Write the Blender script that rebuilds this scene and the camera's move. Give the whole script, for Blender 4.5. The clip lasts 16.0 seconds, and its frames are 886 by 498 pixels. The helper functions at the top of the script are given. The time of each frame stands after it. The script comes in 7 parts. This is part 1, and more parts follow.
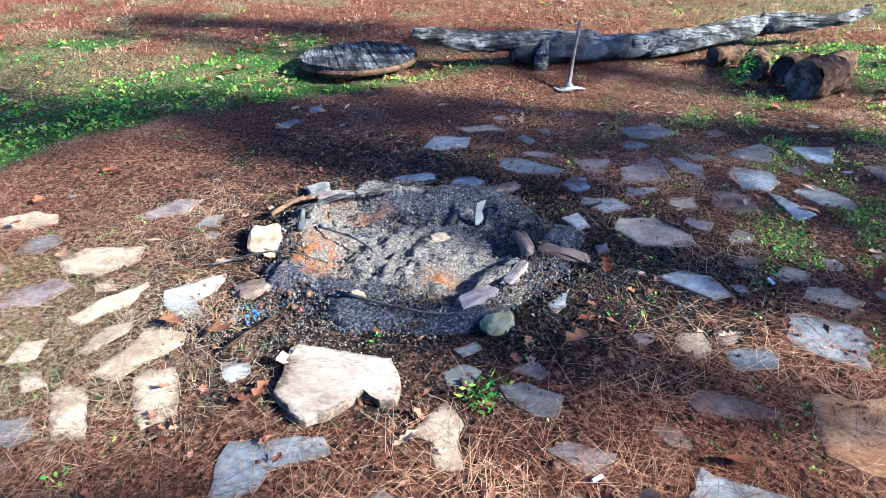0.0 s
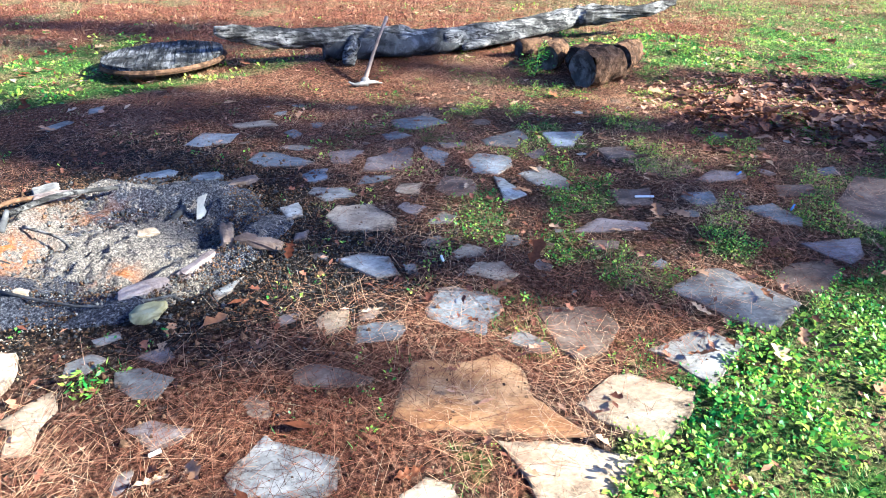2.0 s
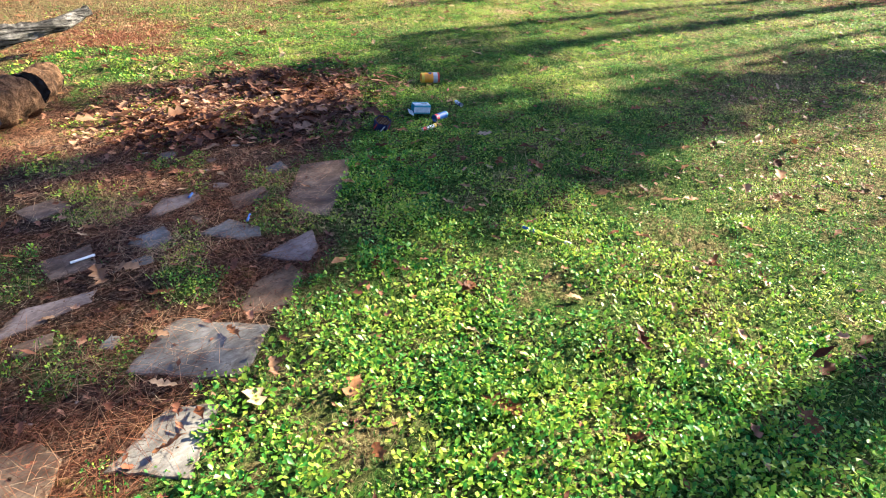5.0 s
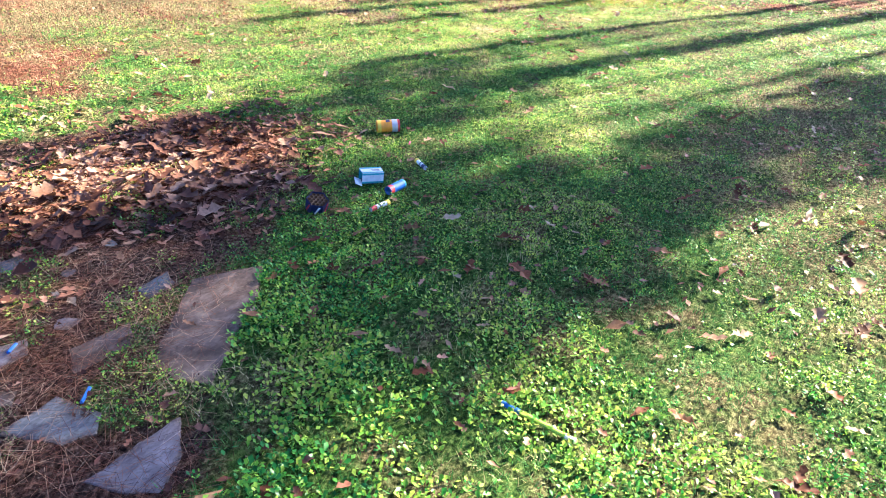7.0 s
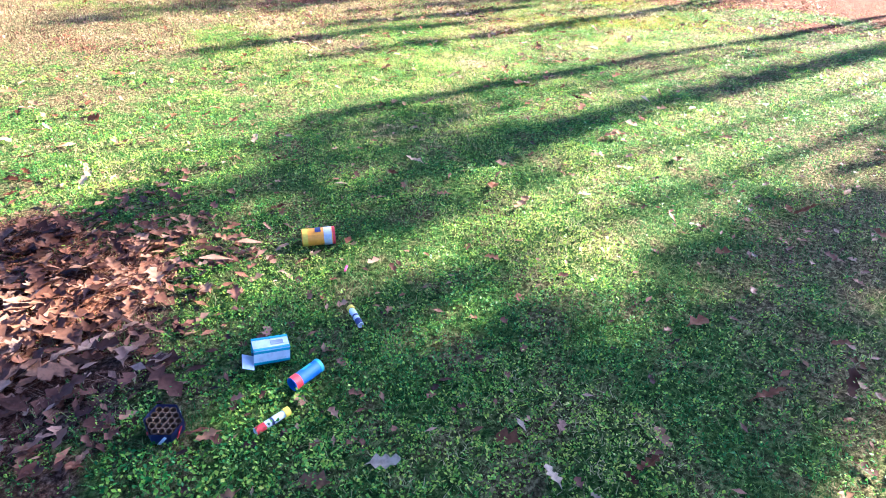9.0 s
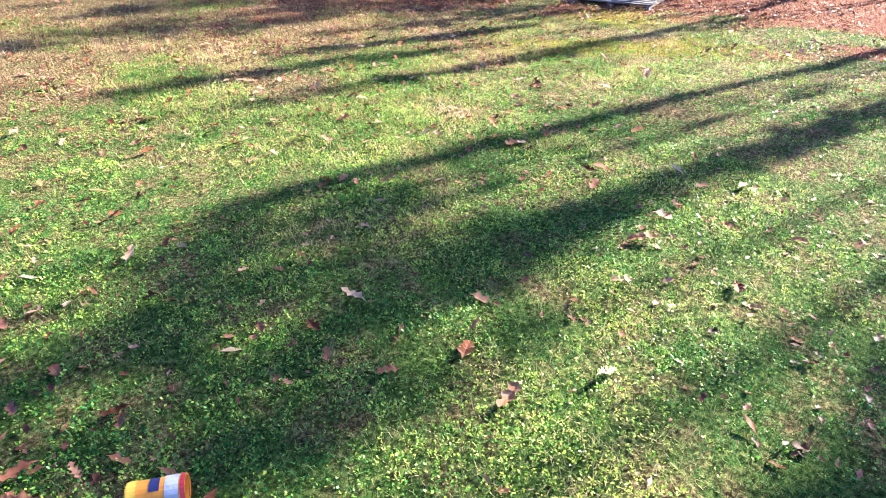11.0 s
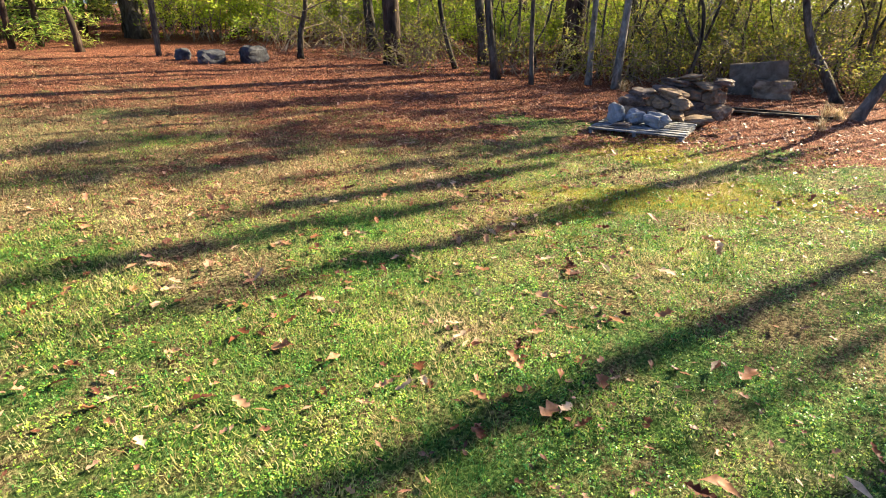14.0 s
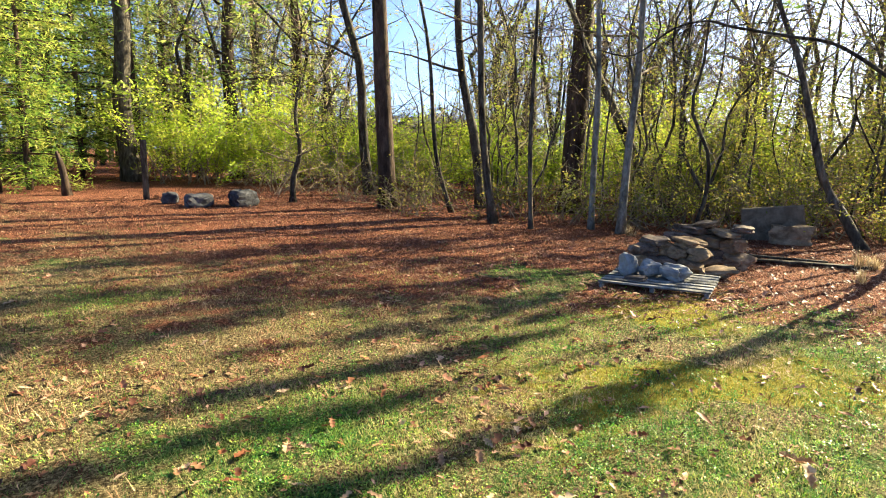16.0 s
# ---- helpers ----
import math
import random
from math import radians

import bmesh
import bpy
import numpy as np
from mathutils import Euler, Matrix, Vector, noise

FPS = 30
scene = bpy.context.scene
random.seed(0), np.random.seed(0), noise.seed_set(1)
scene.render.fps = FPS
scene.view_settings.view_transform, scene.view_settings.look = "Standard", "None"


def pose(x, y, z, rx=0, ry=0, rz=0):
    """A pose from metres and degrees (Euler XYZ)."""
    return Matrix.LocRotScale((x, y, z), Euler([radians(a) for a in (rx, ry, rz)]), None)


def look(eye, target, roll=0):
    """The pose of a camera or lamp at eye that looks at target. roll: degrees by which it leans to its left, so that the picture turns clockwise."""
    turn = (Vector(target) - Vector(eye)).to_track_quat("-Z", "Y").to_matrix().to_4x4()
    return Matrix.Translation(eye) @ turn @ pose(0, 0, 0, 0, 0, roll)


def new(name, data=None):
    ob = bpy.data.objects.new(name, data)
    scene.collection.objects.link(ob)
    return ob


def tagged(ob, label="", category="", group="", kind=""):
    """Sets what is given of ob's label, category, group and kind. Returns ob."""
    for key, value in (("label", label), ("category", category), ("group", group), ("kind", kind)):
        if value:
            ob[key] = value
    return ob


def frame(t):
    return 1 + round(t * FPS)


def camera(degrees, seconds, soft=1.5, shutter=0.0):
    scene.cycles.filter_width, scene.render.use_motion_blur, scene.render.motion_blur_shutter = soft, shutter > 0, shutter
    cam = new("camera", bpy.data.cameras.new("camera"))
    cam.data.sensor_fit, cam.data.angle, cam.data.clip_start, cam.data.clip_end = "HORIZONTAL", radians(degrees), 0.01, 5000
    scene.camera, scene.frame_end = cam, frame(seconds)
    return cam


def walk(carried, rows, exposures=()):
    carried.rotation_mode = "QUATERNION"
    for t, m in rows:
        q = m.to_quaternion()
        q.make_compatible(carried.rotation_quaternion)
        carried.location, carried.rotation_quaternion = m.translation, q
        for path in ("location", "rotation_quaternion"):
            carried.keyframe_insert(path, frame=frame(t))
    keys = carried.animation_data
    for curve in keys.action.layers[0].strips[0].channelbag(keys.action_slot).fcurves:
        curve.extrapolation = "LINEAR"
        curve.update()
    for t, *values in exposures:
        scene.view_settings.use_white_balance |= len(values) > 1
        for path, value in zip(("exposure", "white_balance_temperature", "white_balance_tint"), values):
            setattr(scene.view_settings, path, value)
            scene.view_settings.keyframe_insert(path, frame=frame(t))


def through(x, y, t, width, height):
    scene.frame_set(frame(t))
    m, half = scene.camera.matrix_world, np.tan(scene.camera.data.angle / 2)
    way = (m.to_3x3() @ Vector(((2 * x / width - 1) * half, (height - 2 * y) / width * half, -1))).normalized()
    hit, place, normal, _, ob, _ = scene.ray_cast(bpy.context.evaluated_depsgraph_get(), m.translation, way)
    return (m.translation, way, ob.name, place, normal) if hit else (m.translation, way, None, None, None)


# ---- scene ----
cam = camera(71.7, 16.0, 1.0)
METRES, EYE, TILT, LEAN, TURN = 9.036, 1.44, 0.0, 0.0, 0.0
ROWS = [
    (0.0, 0.0, 0.0, 0.0, 0.01, -30.81, -0.02),
    (0.5, 0.0105, -0.0003, 0.0001, -0.74, -30.88, -0.08),
    (1.0, 0.0248, -0.0034, -0.0001, -1.01, -30.92, 0.03),
    (1.5, 0.0689, -0.0105, 0.0006, -1.26, -30.94, 0.14),
    (2.0, 0.1259, -0.0179, 0.0006, -5.78, -30.98, -0.14),
    (2.5, 0.148, -0.0215, -0.0005, -10.5, -31.03, -0.4),
    (3.0, 0.1565, -0.0235, -0.0003, -16.87, -31.05, -0.58),
    (3.5, 0.1603, -0.0258, 0.0002, -27.73, -31.0, -0.91),
    (4.0, 0.1634, -0.0248, 0.0004, -37.73, -30.9, -1.22),
    (4.5, 0.1734, -0.017, 0.0009, -45.21, -30.77, -1.37),
    (5.0, 0.1938, -0.0005, 0.0017, -49.74, -30.65, -1.42),
    (7.5, 0.3374, 0.0871, 0.0035, -51.19, -30.64, -1.1),
    (8.0, 0.3693, 0.1059, 0.004, -51.24, -30.61, -1.05),
    (8.5, 0.4078, 0.1311, 0.0049, -51.29, -30.6, -1.01),
    (9.0, 0.4503, 0.1552, 0.0061, -51.31, -30.6, -0.96),
    (11.5, 0.6169, 0.256, 0.0089, -51.35, -30.67, -0.75),
    (12.0, 0.6447, 0.2758, 0.0093, -51.33, -30.28, -0.7),
    (12.5, 0.6713, 0.2958, 0.0094, -51.32, -29.61, -0.69),
    (13.0, 0.6977, 0.3185, 0.0097, -51.28, -27.86, -0.65),
    (13.5, 0.7247, 0.3417, 0.01, -51.29, -24.75, -0.62),
    (14.0, 0.7526, 0.3622, 0.0105, -51.25, -21.59, -0.59),
    (14.5, 0.7801, 0.3802, 0.0109, -51.24, -18.45, -0.58),
    (15.0, 0.8077, 0.3973, 0.0112, -51.19, -15.3, -0.56),
    (15.5, 0.834, 0.4143, 0.0114, -51.19, -12.19, -0.55),
    (16.0, 0.8598, 0.4306, 0.0112, -51.17, -9.08, -0.54),
]
walk(cam, [(t, pose(0, 0, EYE, TILT, LEAN, TURN) @ pose(METRES * x, METRES * y, METRES * z, 90 + pitch, roll, yaw)) for t, x, y, z, yaw, pitch, roll in ROWS],
     exposures=[(0.0, 2.67, 4100, 10), (1.5, 2.72, 4150, 10), (2.0, 3.07, 4300, 10), (2.5, 3.19, 4400, 10), (3.0, 3.14, 4500, 10), (3.5, 3.07, 4650, 12), (4.0, 2.92, 4850, 12), (5.0, 2.77, 5100, 12), (7.5, 3.57, 4550, 16), (9.0, 3.69, 4450, 18), (11.5, 3.12, 4800, 26), (13.0, 2.9, 5150, 18), (16.0, 2.77, 5350, 4)])

# ---------------------------------------------------------------- light
SUN_AZ, SUN_EL = radians(107.5), radians(28.0)
SUN_DIR = Vector((math.sin(SUN_AZ) * math.cos(SUN_EL), math.cos(SUN_AZ) * math.cos(SUN_EL), math.sin(SUN_EL)))
world = bpy.data.worlds.new("sky")
scene.world = world
world.use_nodes = True
wn = world.node_tree
sky = wn.nodes.new("ShaderNodeTexSky")
sky.sky_type, sky.sun_disc, sky.sun_elevation, sky.sun_rotation = "NISHITA", False, SUN_EL, SUN_AZ
sky.air_density, sky.dust_density = 0.42, 1.6
wn.nodes["Background"].inputs["Strength"].default_value = 0.05
wn.links.new(sky.outputs[0], wn.nodes["Background"].inputs[0])
sun_data = bpy.data.lights.new("sun", "SUN")
sun_data.energy, sun_data.angle, sun_data.color = 5.0, radians(0.55), (1.0, 0.755, 0.39)
sun = new("sun", sun_data)
sun.matrix_world = look(SUN_DIR * 60, (0, 0, 0))

# ---------------------------------------------------------------- materials


def nodes_of(name):
    m = bpy.data.materials.new(name)
    m.use_nodes = True
    return m, m.node_tree.nodes, m.node_tree.links, m.node_tree.nodes["Principled BSDF"]


def tex_noise(n, l, scale, detail=6.0, rough=0.6, coords=None, distort=0.0):
    t = n.new("ShaderNodeTexNoise")
    t.inputs["Scale"].default_value, t.inputs["Detail"].default_value = scale, detail
    t.inputs["Roughness"].default_value, t.inputs["Distortion"].default_value = rough, distort
    if coords:
        l.new(coords, t.inputs["Vector"])
    return t


def ramp(n, l, fac, stops):
    r = n.new("ShaderNodeValToRGB")
    e = r.color_ramp.elements
    while len(e) < len(stops):
        e.new(0.5)
    for el, (p, c) in zip(e, stops):
        el.position, el.color = p, (*c, 1)
    if fac:
        l.new(fac, r.inputs[0])
    return r.outputs[0]


def mixc(n, l, fac, a, b, mode="MIX"):
    m = n.new("ShaderNodeMix")
    m.data_type, m.blend_type = "RGBA", mode
    for sock, v in ((m.inputs[0], fac), (m.inputs[6], a), (m.inputs[7], b)):
        if isinstance(v, bpy.types.NodeSocket):
            l.new(v, sock)
        elif isinstance(v, (int, float)):
            sock.default_value = v
        else:
            sock.default_value = (*v, 1)
    return m.outputs[2]


def bump(n, l, height, strength, dist, out):
    b = n.new("ShaderNodeBump")
    b.inputs["Strength"].default_value, b.inputs["Distance"].default_value = strength, dist
    l.new(height, b.inputs["Height"])
    l.new(b.outputs[0], out.inputs["Normal"])


def solid_mat(name, dark, mid, light, scale=12.0, rough=0.85, metal=0.0, bump_d=0.01, vary=0.25, stretch=(1, 1, 1)):
    """Weathered opaque surface: two scales of noise, per-object variation and fine relief."""
    m, n, l, p = nodes_of(name)
    co = n.new("ShaderNodeTexCoord")
    mp = n.new("ShaderNodeMapping")
    mp.inputs["Scale"].default_value = stretch
    l.new(co.outputs["Object"], mp.inputs["Vector"])
    info = n.new("ShaderNodeObjectInfo")
    shift = n.new("ShaderNodeVectorMath")
    shift.operation = "ADD"
    mul = n.new("ShaderNodeMath")
    mul.operation, mul.inputs[1].default_value = "MULTIPLY", 31.0
    l.new(info.outputs["Random"], mul.inputs[0])
    l.new(mp.outputs[0], shift.inputs[0])
    l.new(mul.outputs[0], shift.inputs[1])
    a = tex_noise(n, l, scale, 8, 0.65, shift.outputs[0], 0.4)
    b = tex_noise(n, l, scale * 0.22, 4, 0.6, shift.outputs[0], 0.8)
    c1 = ramp(n, l, a.outputs[0], [(0.38, dark), (0.5, mid), (0.65, light)])
    c2 = ramp(n, l, b.outputs[0], [(0.35, dark), (0.65, light)])
    c = mixc(n, l, 0.45, c1, c2)
    hsv = n.new("ShaderNodeHueSaturation")
    mr = n.new("ShaderNodeMapRange")
    mr.inputs[3].default_value, mr.inputs[4].default_value = 1 - vary, 1 + vary
    l.new(info.outputs["Random"], mr.inputs[0])
    l.new(mr.outputs[0], hsv.inputs["Value"])
    l.new(c, hsv.inputs["Color"])
    l.new(hsv.outputs[0], p.inputs["Base Color"])
    p.inputs["Roughness"].default_value, p.inputs["Metallic"].default_value = rough, metal
    p.inputs["Specular IOR Level"].default_value = 0.5 if rough < 0.66 else 0.08
    bump(n, l, a.outputs[0], 0.7, bump_d, p)
    return m


def leaf_mat(name, stops, rough=0.6, through=0.4, gloss=0.12, vary=1.0, swing=2.3):
    """Thin leaves: colour differs leaf by leaf, and light passes through."""
    m, n, l, p = nodes_of(name)
    geo = n.new("ShaderNodeNewGeometry")
    co = n.new("ShaderNodeTexCoord")
    patch = tex_noise(n, l, 1.3, 3, 0.6, co.outputs["Object"])
    fine = tex_noise(n, l, 60, 3, 0.6, co.outputs["Object"])
    mx = n.new("ShaderNodeMath")
    mx.operation = "MULTIPLY_ADD"
    l.new(patch.outputs[0], mx.inputs[0])
    mx.inputs[1].default_value = swing
    sub = n.new("ShaderNodeMath")
    sub.operation, sub.inputs[1].default_value, sub.inputs[2].default_value = "MULTIPLY_ADD", vary, 0.5 - 0.5 * swing - 0.5 * vary
    info = n.new("ShaderNodeObjectInfo")
    both = n.new("ShaderNodeMath")
    both.operation = "ADD"
    l.new(geo.outputs["Random Per Island"], both.inputs[0])
    l.new(info.outputs["Random"], both.inputs[1])
    wrap = n.new("ShaderNodeMath")
    wrap.operation = "FRACT"
    l.new(both.outputs[0], wrap.inputs[0])
    l.new(wrap.outputs[0], sub.inputs[0])
    l.new(sub.outputs[0], mx.inputs[2])
    c = ramp(n, l, mx.outputs[0], stops)
    c = mixc(n, l, 0.7, c, ramp(n, l, fine.outputs[0], [(0.36, (0.55, 0.55, 0.55)), (0.56, (1.0, 1.0, 1.0))]), "MULTIPLY")
    l.new(c, p.inputs["Base Color"])
    p.inputs["Roughness"].default_value = rough
    p.inputs["Specular IOR Level"].default_value = gloss
    tr = n.new("ShaderNodeBsdfTranslucent")
    l.new(c, tr.inputs[0])
    mixs = n.new("ShaderNodeMixShader")
    mixs.inputs[0].default_value = through
    l.new(p.outputs[0], mixs.inputs[1])
    l.new(tr.outputs[0], mixs.inputs[2])
    l.new(mixs.outputs[0], n["Material Output"].inputs[0])
    return m


def stone_mat(name, dark, mid, light):
    """Split flagstone: cleavage streaks, iron stains, hairline cracks and soil trodden into the hollows."""
    m, n, l, p = nodes_of(name)
    co = n.new("ShaderNodeTexCoord").outputs["Object"]
    info = n.new("ShaderNodeObjectInfo")
    mul = n.new("ShaderNodeMath")
    mul.operation, mul.inputs[1].default_value = "MULTIPLY", 47.0
    l.new(info.outputs["Random"], mul.inputs[0])
    mp = n.new("ShaderNodeMapping")
    mp.inputs["Scale"].default_value = (0.75, 1.25, 1.0)
    l.new(co, mp.inputs["Vector"])
    rot = n.new("ShaderNodeCombineXYZ")
    l.new(mul.outputs[0], rot.inputs[2])
    l.new(rot.outputs[0], mp.inputs["Rotation"])
    l.new(rot.outputs[0], mp.inputs["Location"])
    streak = tex_noise(n, l, 9, 9, 0.7, mp.outputs[0], 0.25)
    grain = tex_noise(n, l, 70, 5, 0.7, mp.outputs[0])
    blotch = tex_noise(n, l, 3.2, 4, 0.6, mp.outputs[0], 0.5)
    dirt = tex_noise(n, l, 8, 9, 0.75, mp.outputs[0], 0.3)
    c = ramp(n, l, streak.outputs[0], [(0.4, dark), (0.5, mid), (0.6, light)])
    c = mixc(n, l, 0.4, c, ramp(n, l, blotch.outputs[0], [(0.4, dark), (0.6, light)]))
    crack = n.new("ShaderNodeTexVoronoi")
    crack.feature = "DISTANCE_TO_EDGE"
    crack.inputs["Scale"].default_value = 4.5
    warp = mixc(n, l, 0.12, mp.outputs[0], streak.outputs["Color"])
    l.new(warp, crack.inputs["Vector"])
    c = mixc(n, l, ramp(n, l, crack.outputs["Distance"], [(0.003, (0.45, 0.45, 0.45)), (0.010, (0, 0, 0))]), c, (0.03, 0.022, 0.016))
    c = mixc(n, l, 0.35, c, ramp(n, l, grain.outputs[0], [(0.38, (0.3, 0.28, 0.27)), (0.58, (1, 1, 1))]), "MULTIPLY")
    soil = ramp(n, l, grain.outputs[0], [(0.36, (0.02, 0.014, 0.01)), (0.5, (0.075, 0.05, 0.035)), (0.64, (0.21, 0.145, 0.095))])
    rim = n.new("ShaderNodeAttribute")
    rim.attribute_name = "rim"
    cover = n.new("ShaderNodeMath")
    cover.operation, cover.inputs[1].default_value = "MULTIPLY_ADD", 0.2
    l.new(rim.outputs["Fac"], cover.inputs[0])
    l.new(dirt.outputs[0], cover.inputs[2])
    c = mixc(n, l, ramp(n, l, cover.outputs[0], [(0.56, (0, 0, 0)), (0.7, (0.85, 0.85, 0.85))]), c, soil)
    hsv = n.new("ShaderNodeHueSaturation")
    mr = n.new("ShaderNodeMapRange")
    mr.inputs[3].default_value, mr.inputs[4].default_value = 0.7, 1.15
    l.new(info.outputs["Random"], mr.inputs[0])
    l.new(mr.outputs[0], hsv.inputs["Value"])
    l.new(c, hsv.inputs["Color"])
    l.new(hsv.outputs[0], p.inputs["Base Color"])
    p.inputs["Roughness"].default_value = 0.75
    p.inputs["Specular IOR Level"].default_value = 0.18
    bump(n, l, streak.outputs[0], 0.35, 0.005, p)
    return m


M_STONE = {
    "cream": stone_mat("sandstone_cream", (0.25, 0.19, 0.145), (0.37, 0.295, 0.235), (0.46, 0.385, 0.32)),
    "tan": stone_mat("sandstone_tan", (0.21, 0.15, 0.1), (0.37, 0.28, 0.19), (0.5, 0.41, 0.3)),
    "orange": stone_mat("sandstone_orange", (0.22, 0.105, 0.042), (0.38, 0.2, 0.08), (0.47, 0.3, 0.155)),
    "blue": stone_mat("flagstone_blue_grey", (0.075, 0.08, 0.095), (0.15, 0.165, 0.185), (0.27, 0.28, 0.30)),
    "grey": stone_mat("flagstone_grey", (0.075, 0.07, 0.07), (0.155, 0.15, 0.15), (0.27, 0.262, 0.258)),
    "pink": stone_mat("flagstone_pinkish", (0.095, 0.072, 0.072), (0.175, 0.14, 0.138), (0.28, 0.235, 0.228)),
    "white": stone_mat("limed_stone_white", (0.13, 0.13, 0.135), (0.29, 0.29, 0.295), (0.48, 0.48, 0.48)),
    "brown": stone_mat("flagstone_brown", (0.06, 0.042, 0.033), (0.13, 0.09, 0.07), (0.22, 0.165, 0.13)),
}
M_ROCK = solid_mat("field_rock", (0.04, 0.026, 0.016), (0.15, 0.1, 0.062), (0.36, 0.26, 0.165), 6, bump_d=0.03)
M_ROCK_PALE = solid_mat("pale_field_rock", (0.1, 0.1, 0.105), (0.22, 0.22, 0.23), (0.36, 0.355, 0.36), 6, bump_d=0.03)
M_BOULDER = solid_mat("grey_boulder", (0.022, 0.022, 0.026), (0.06, 0.06, 0.068), (0.13, 0.13, 0.14), 6, bump_d=0.03)
M_CONCRETE = solid_mat("old_concrete", (0.05, 0.038, 0.026), (0.12, 0.092, 0.064), (0.21, 0.17, 0.125), 5, bump_d=0.02)
def wood_mat(name, dark, mid, light, turn, grain=(0.9, 9.0, 9.0)):
    """Weathered split wood: long dark checks along the grain, blotches of bleached and blackened fibre."""
    m, n, l, p = nodes_of(name)
    co = n.new("ShaderNodeTexCoord").outputs["Object"]
    mp = n.new("ShaderNodeMapping")
    mp.inputs["Rotation"].default_value = (0, 0, radians(turn))
    mp.inputs["Scale"].default_value = grain
    l.new(co, mp.inputs["Vector"])
    fibre = tex_noise(n, l, 3.0, 8, 0.7, mp.outputs[0], 0.7)
    blotch = tex_noise(n, l, 4.5, 5, 0.65, co, 0.5)
    fine = tex_noise(n, l, 60, 4, 0.7, co)
    c = ramp(n, l, fibre.outputs[0], [(0.40, dark), (0.5, mid), (0.68, light)])
    c = mixc(n, l, ramp(n, l, blotch.outputs[0], [(0.42, (0.85, 0.85, 0.85)), (0.6, (0, 0, 0))]), c, dark)
    c = mixc(n, l, 0.5, c, ramp(n, l, fine.outputs[0], [(0.3, (0.3, 0.3, 0.3)), (0.65, (1, 1, 1))]), "MULTIPLY")
    l.new(c, p.inputs["Base Color"])
    p.inputs["Roughness"].default_value = 0.9
    p.inputs["Specular IOR Level"].default_value = 0.08
    bump(n, l, fibre.outputs[0], 1.0, 0.05, p)
    return m


M_LOG = wood_mat("weathered_grey_wood", (0.018, 0.017, 0.018), (0.25, 0.24, 0.24), (0.58, 0.56, 0.54), -16)
M_CHAR = solid_mat("charred_wood", (0.006, 0.006, 0.007), (0.025, 0.024, 0.024), (0.12, 0.12, 0.13), 14, rough=0.7, bump_d=0.02)
M_BARK = solid_mat("rotting_log_bark", (0.008, 0.005, 0.004), (0.05, 0.028, 0.016), (0.22, 0.13, 0.075), 26, bump_d=0.04)
M_ENDGRAIN = solid_mat("dark_log_end", (0.006, 0.005, 0.004), (0.035, 0.027, 0.022), (0.19, 0.17, 0.15), 12, bump_d=0.02)
M_PINE = solid_mat("pine_bark", (0.012, 0.009, 0.007), (0.045, 0.031, 0.023), (0.13, 0.09, 0.066), 9, stretch=(1, 1, 0.35), bump_d=0.05)
M_TRUNK = solid_mat("grey_trunk_bark", (0.010, 0.008, 0.006), (0.042, 0.034, 0.026), (0.15, 0.13, 0.1), 13, stretch=(1, 1, 0.4), bump_d=0.05)
M_GREYBARK = solid_mat("smooth_lichened_bark", (0.04, 0.036, 0.028), (0.14, 0.128, 0.105), (0.34, 0.32, 0.275), 11, stretch=(1, 1, 0.5), bump_d=0.02)
M_TWIG = solid_mat("bare_twigs", (0.06, 0.045, 0.03), (0.18, 0.135, 0.09), (0.36, 0.29, 0.2), 6, bump_d=0.005)
M_BOARD = solid_mat("weathered_boards", (0.05, 0.048, 0.045), (0.14, 0.135, 0.13), (0.3, 0.29, 0.28), 10, stretch=(1, 0.15, 1))
M_REEL = wood_mat("weathered_reel_planks", (0.009, 0.009, 0.011), (0.1, 0.1, 0.11), (0.36, 0.36, 0.38), 0, (9.0, 0.9, 9.0))
M_HANDLE = solid_mat("worn_tool_handle", (0.05, 0.034, 0.03), (0.1, 0.07, 0.06), (0.17, 0.125, 0.105), 10, rough=0.6)
M_IRON = solid_mat("worn_steel", (0.04, 0.034, 0.03), (0.11, 0.1, 0.095), (0.26, 0.25, 0.25), 14, rough=0.55, metal=0.6)
M_YELLOW_ROCK = solid_mat("lichen_yellow_rock", (0.12, 0.1, 0.04), (0.27, 0.245, 0.12), (0.4, 0.38, 0.25), 16)
M_ASHBIT = solid_mat("ash_bits", (0.06, 0.06, 0.065), (0.2, 0.195, 0.19), (0.42, 0.40, 0.38), 9)
M_PAPER = solid_mat("pale_paper", (0.3, 0.3, 0.31), (0.5, 0.5, 0.5), (0.7, 0.69, 0.68), 9)


def plain_mat(name, c, rough=0.45):
    return solid_mat(name, tuple(v * 0.72 for v in c), c, tuple(min(0.9, v * 1.15) for v in c), 18, rough, bump_d=0.002, vary=0.05)


M_ORANGE = plain_mat("printed_orange_card", (0.85, 0.32, 0.02))
M_YELLOW = plain_mat("printed_yellow_card", (0.85, 0.6, 0.05))
M_RED = plain_mat("printed_red_card", (0.6, 0.04, 0.05))
M_TEAL = plain_mat("printed_teal_card", (0.08, 0.36, 0.42))
M_BLUE = plain_mat("printed_blue_card", (0.03, 0.12, 0.42))
M_NAVY = plain_mat("printed_navy_card", (0.03, 0.035, 0.12))
M_WHITE = plain_mat("white_card", (0.78, 0.78, 0.8))
M_KRAFT = plain_mat("scorched_card", (0.16, 0.1, 0.06), 0.8)
M_PINK = plain_mat("pink_plastic", (0.75, 0.06, 0.25))
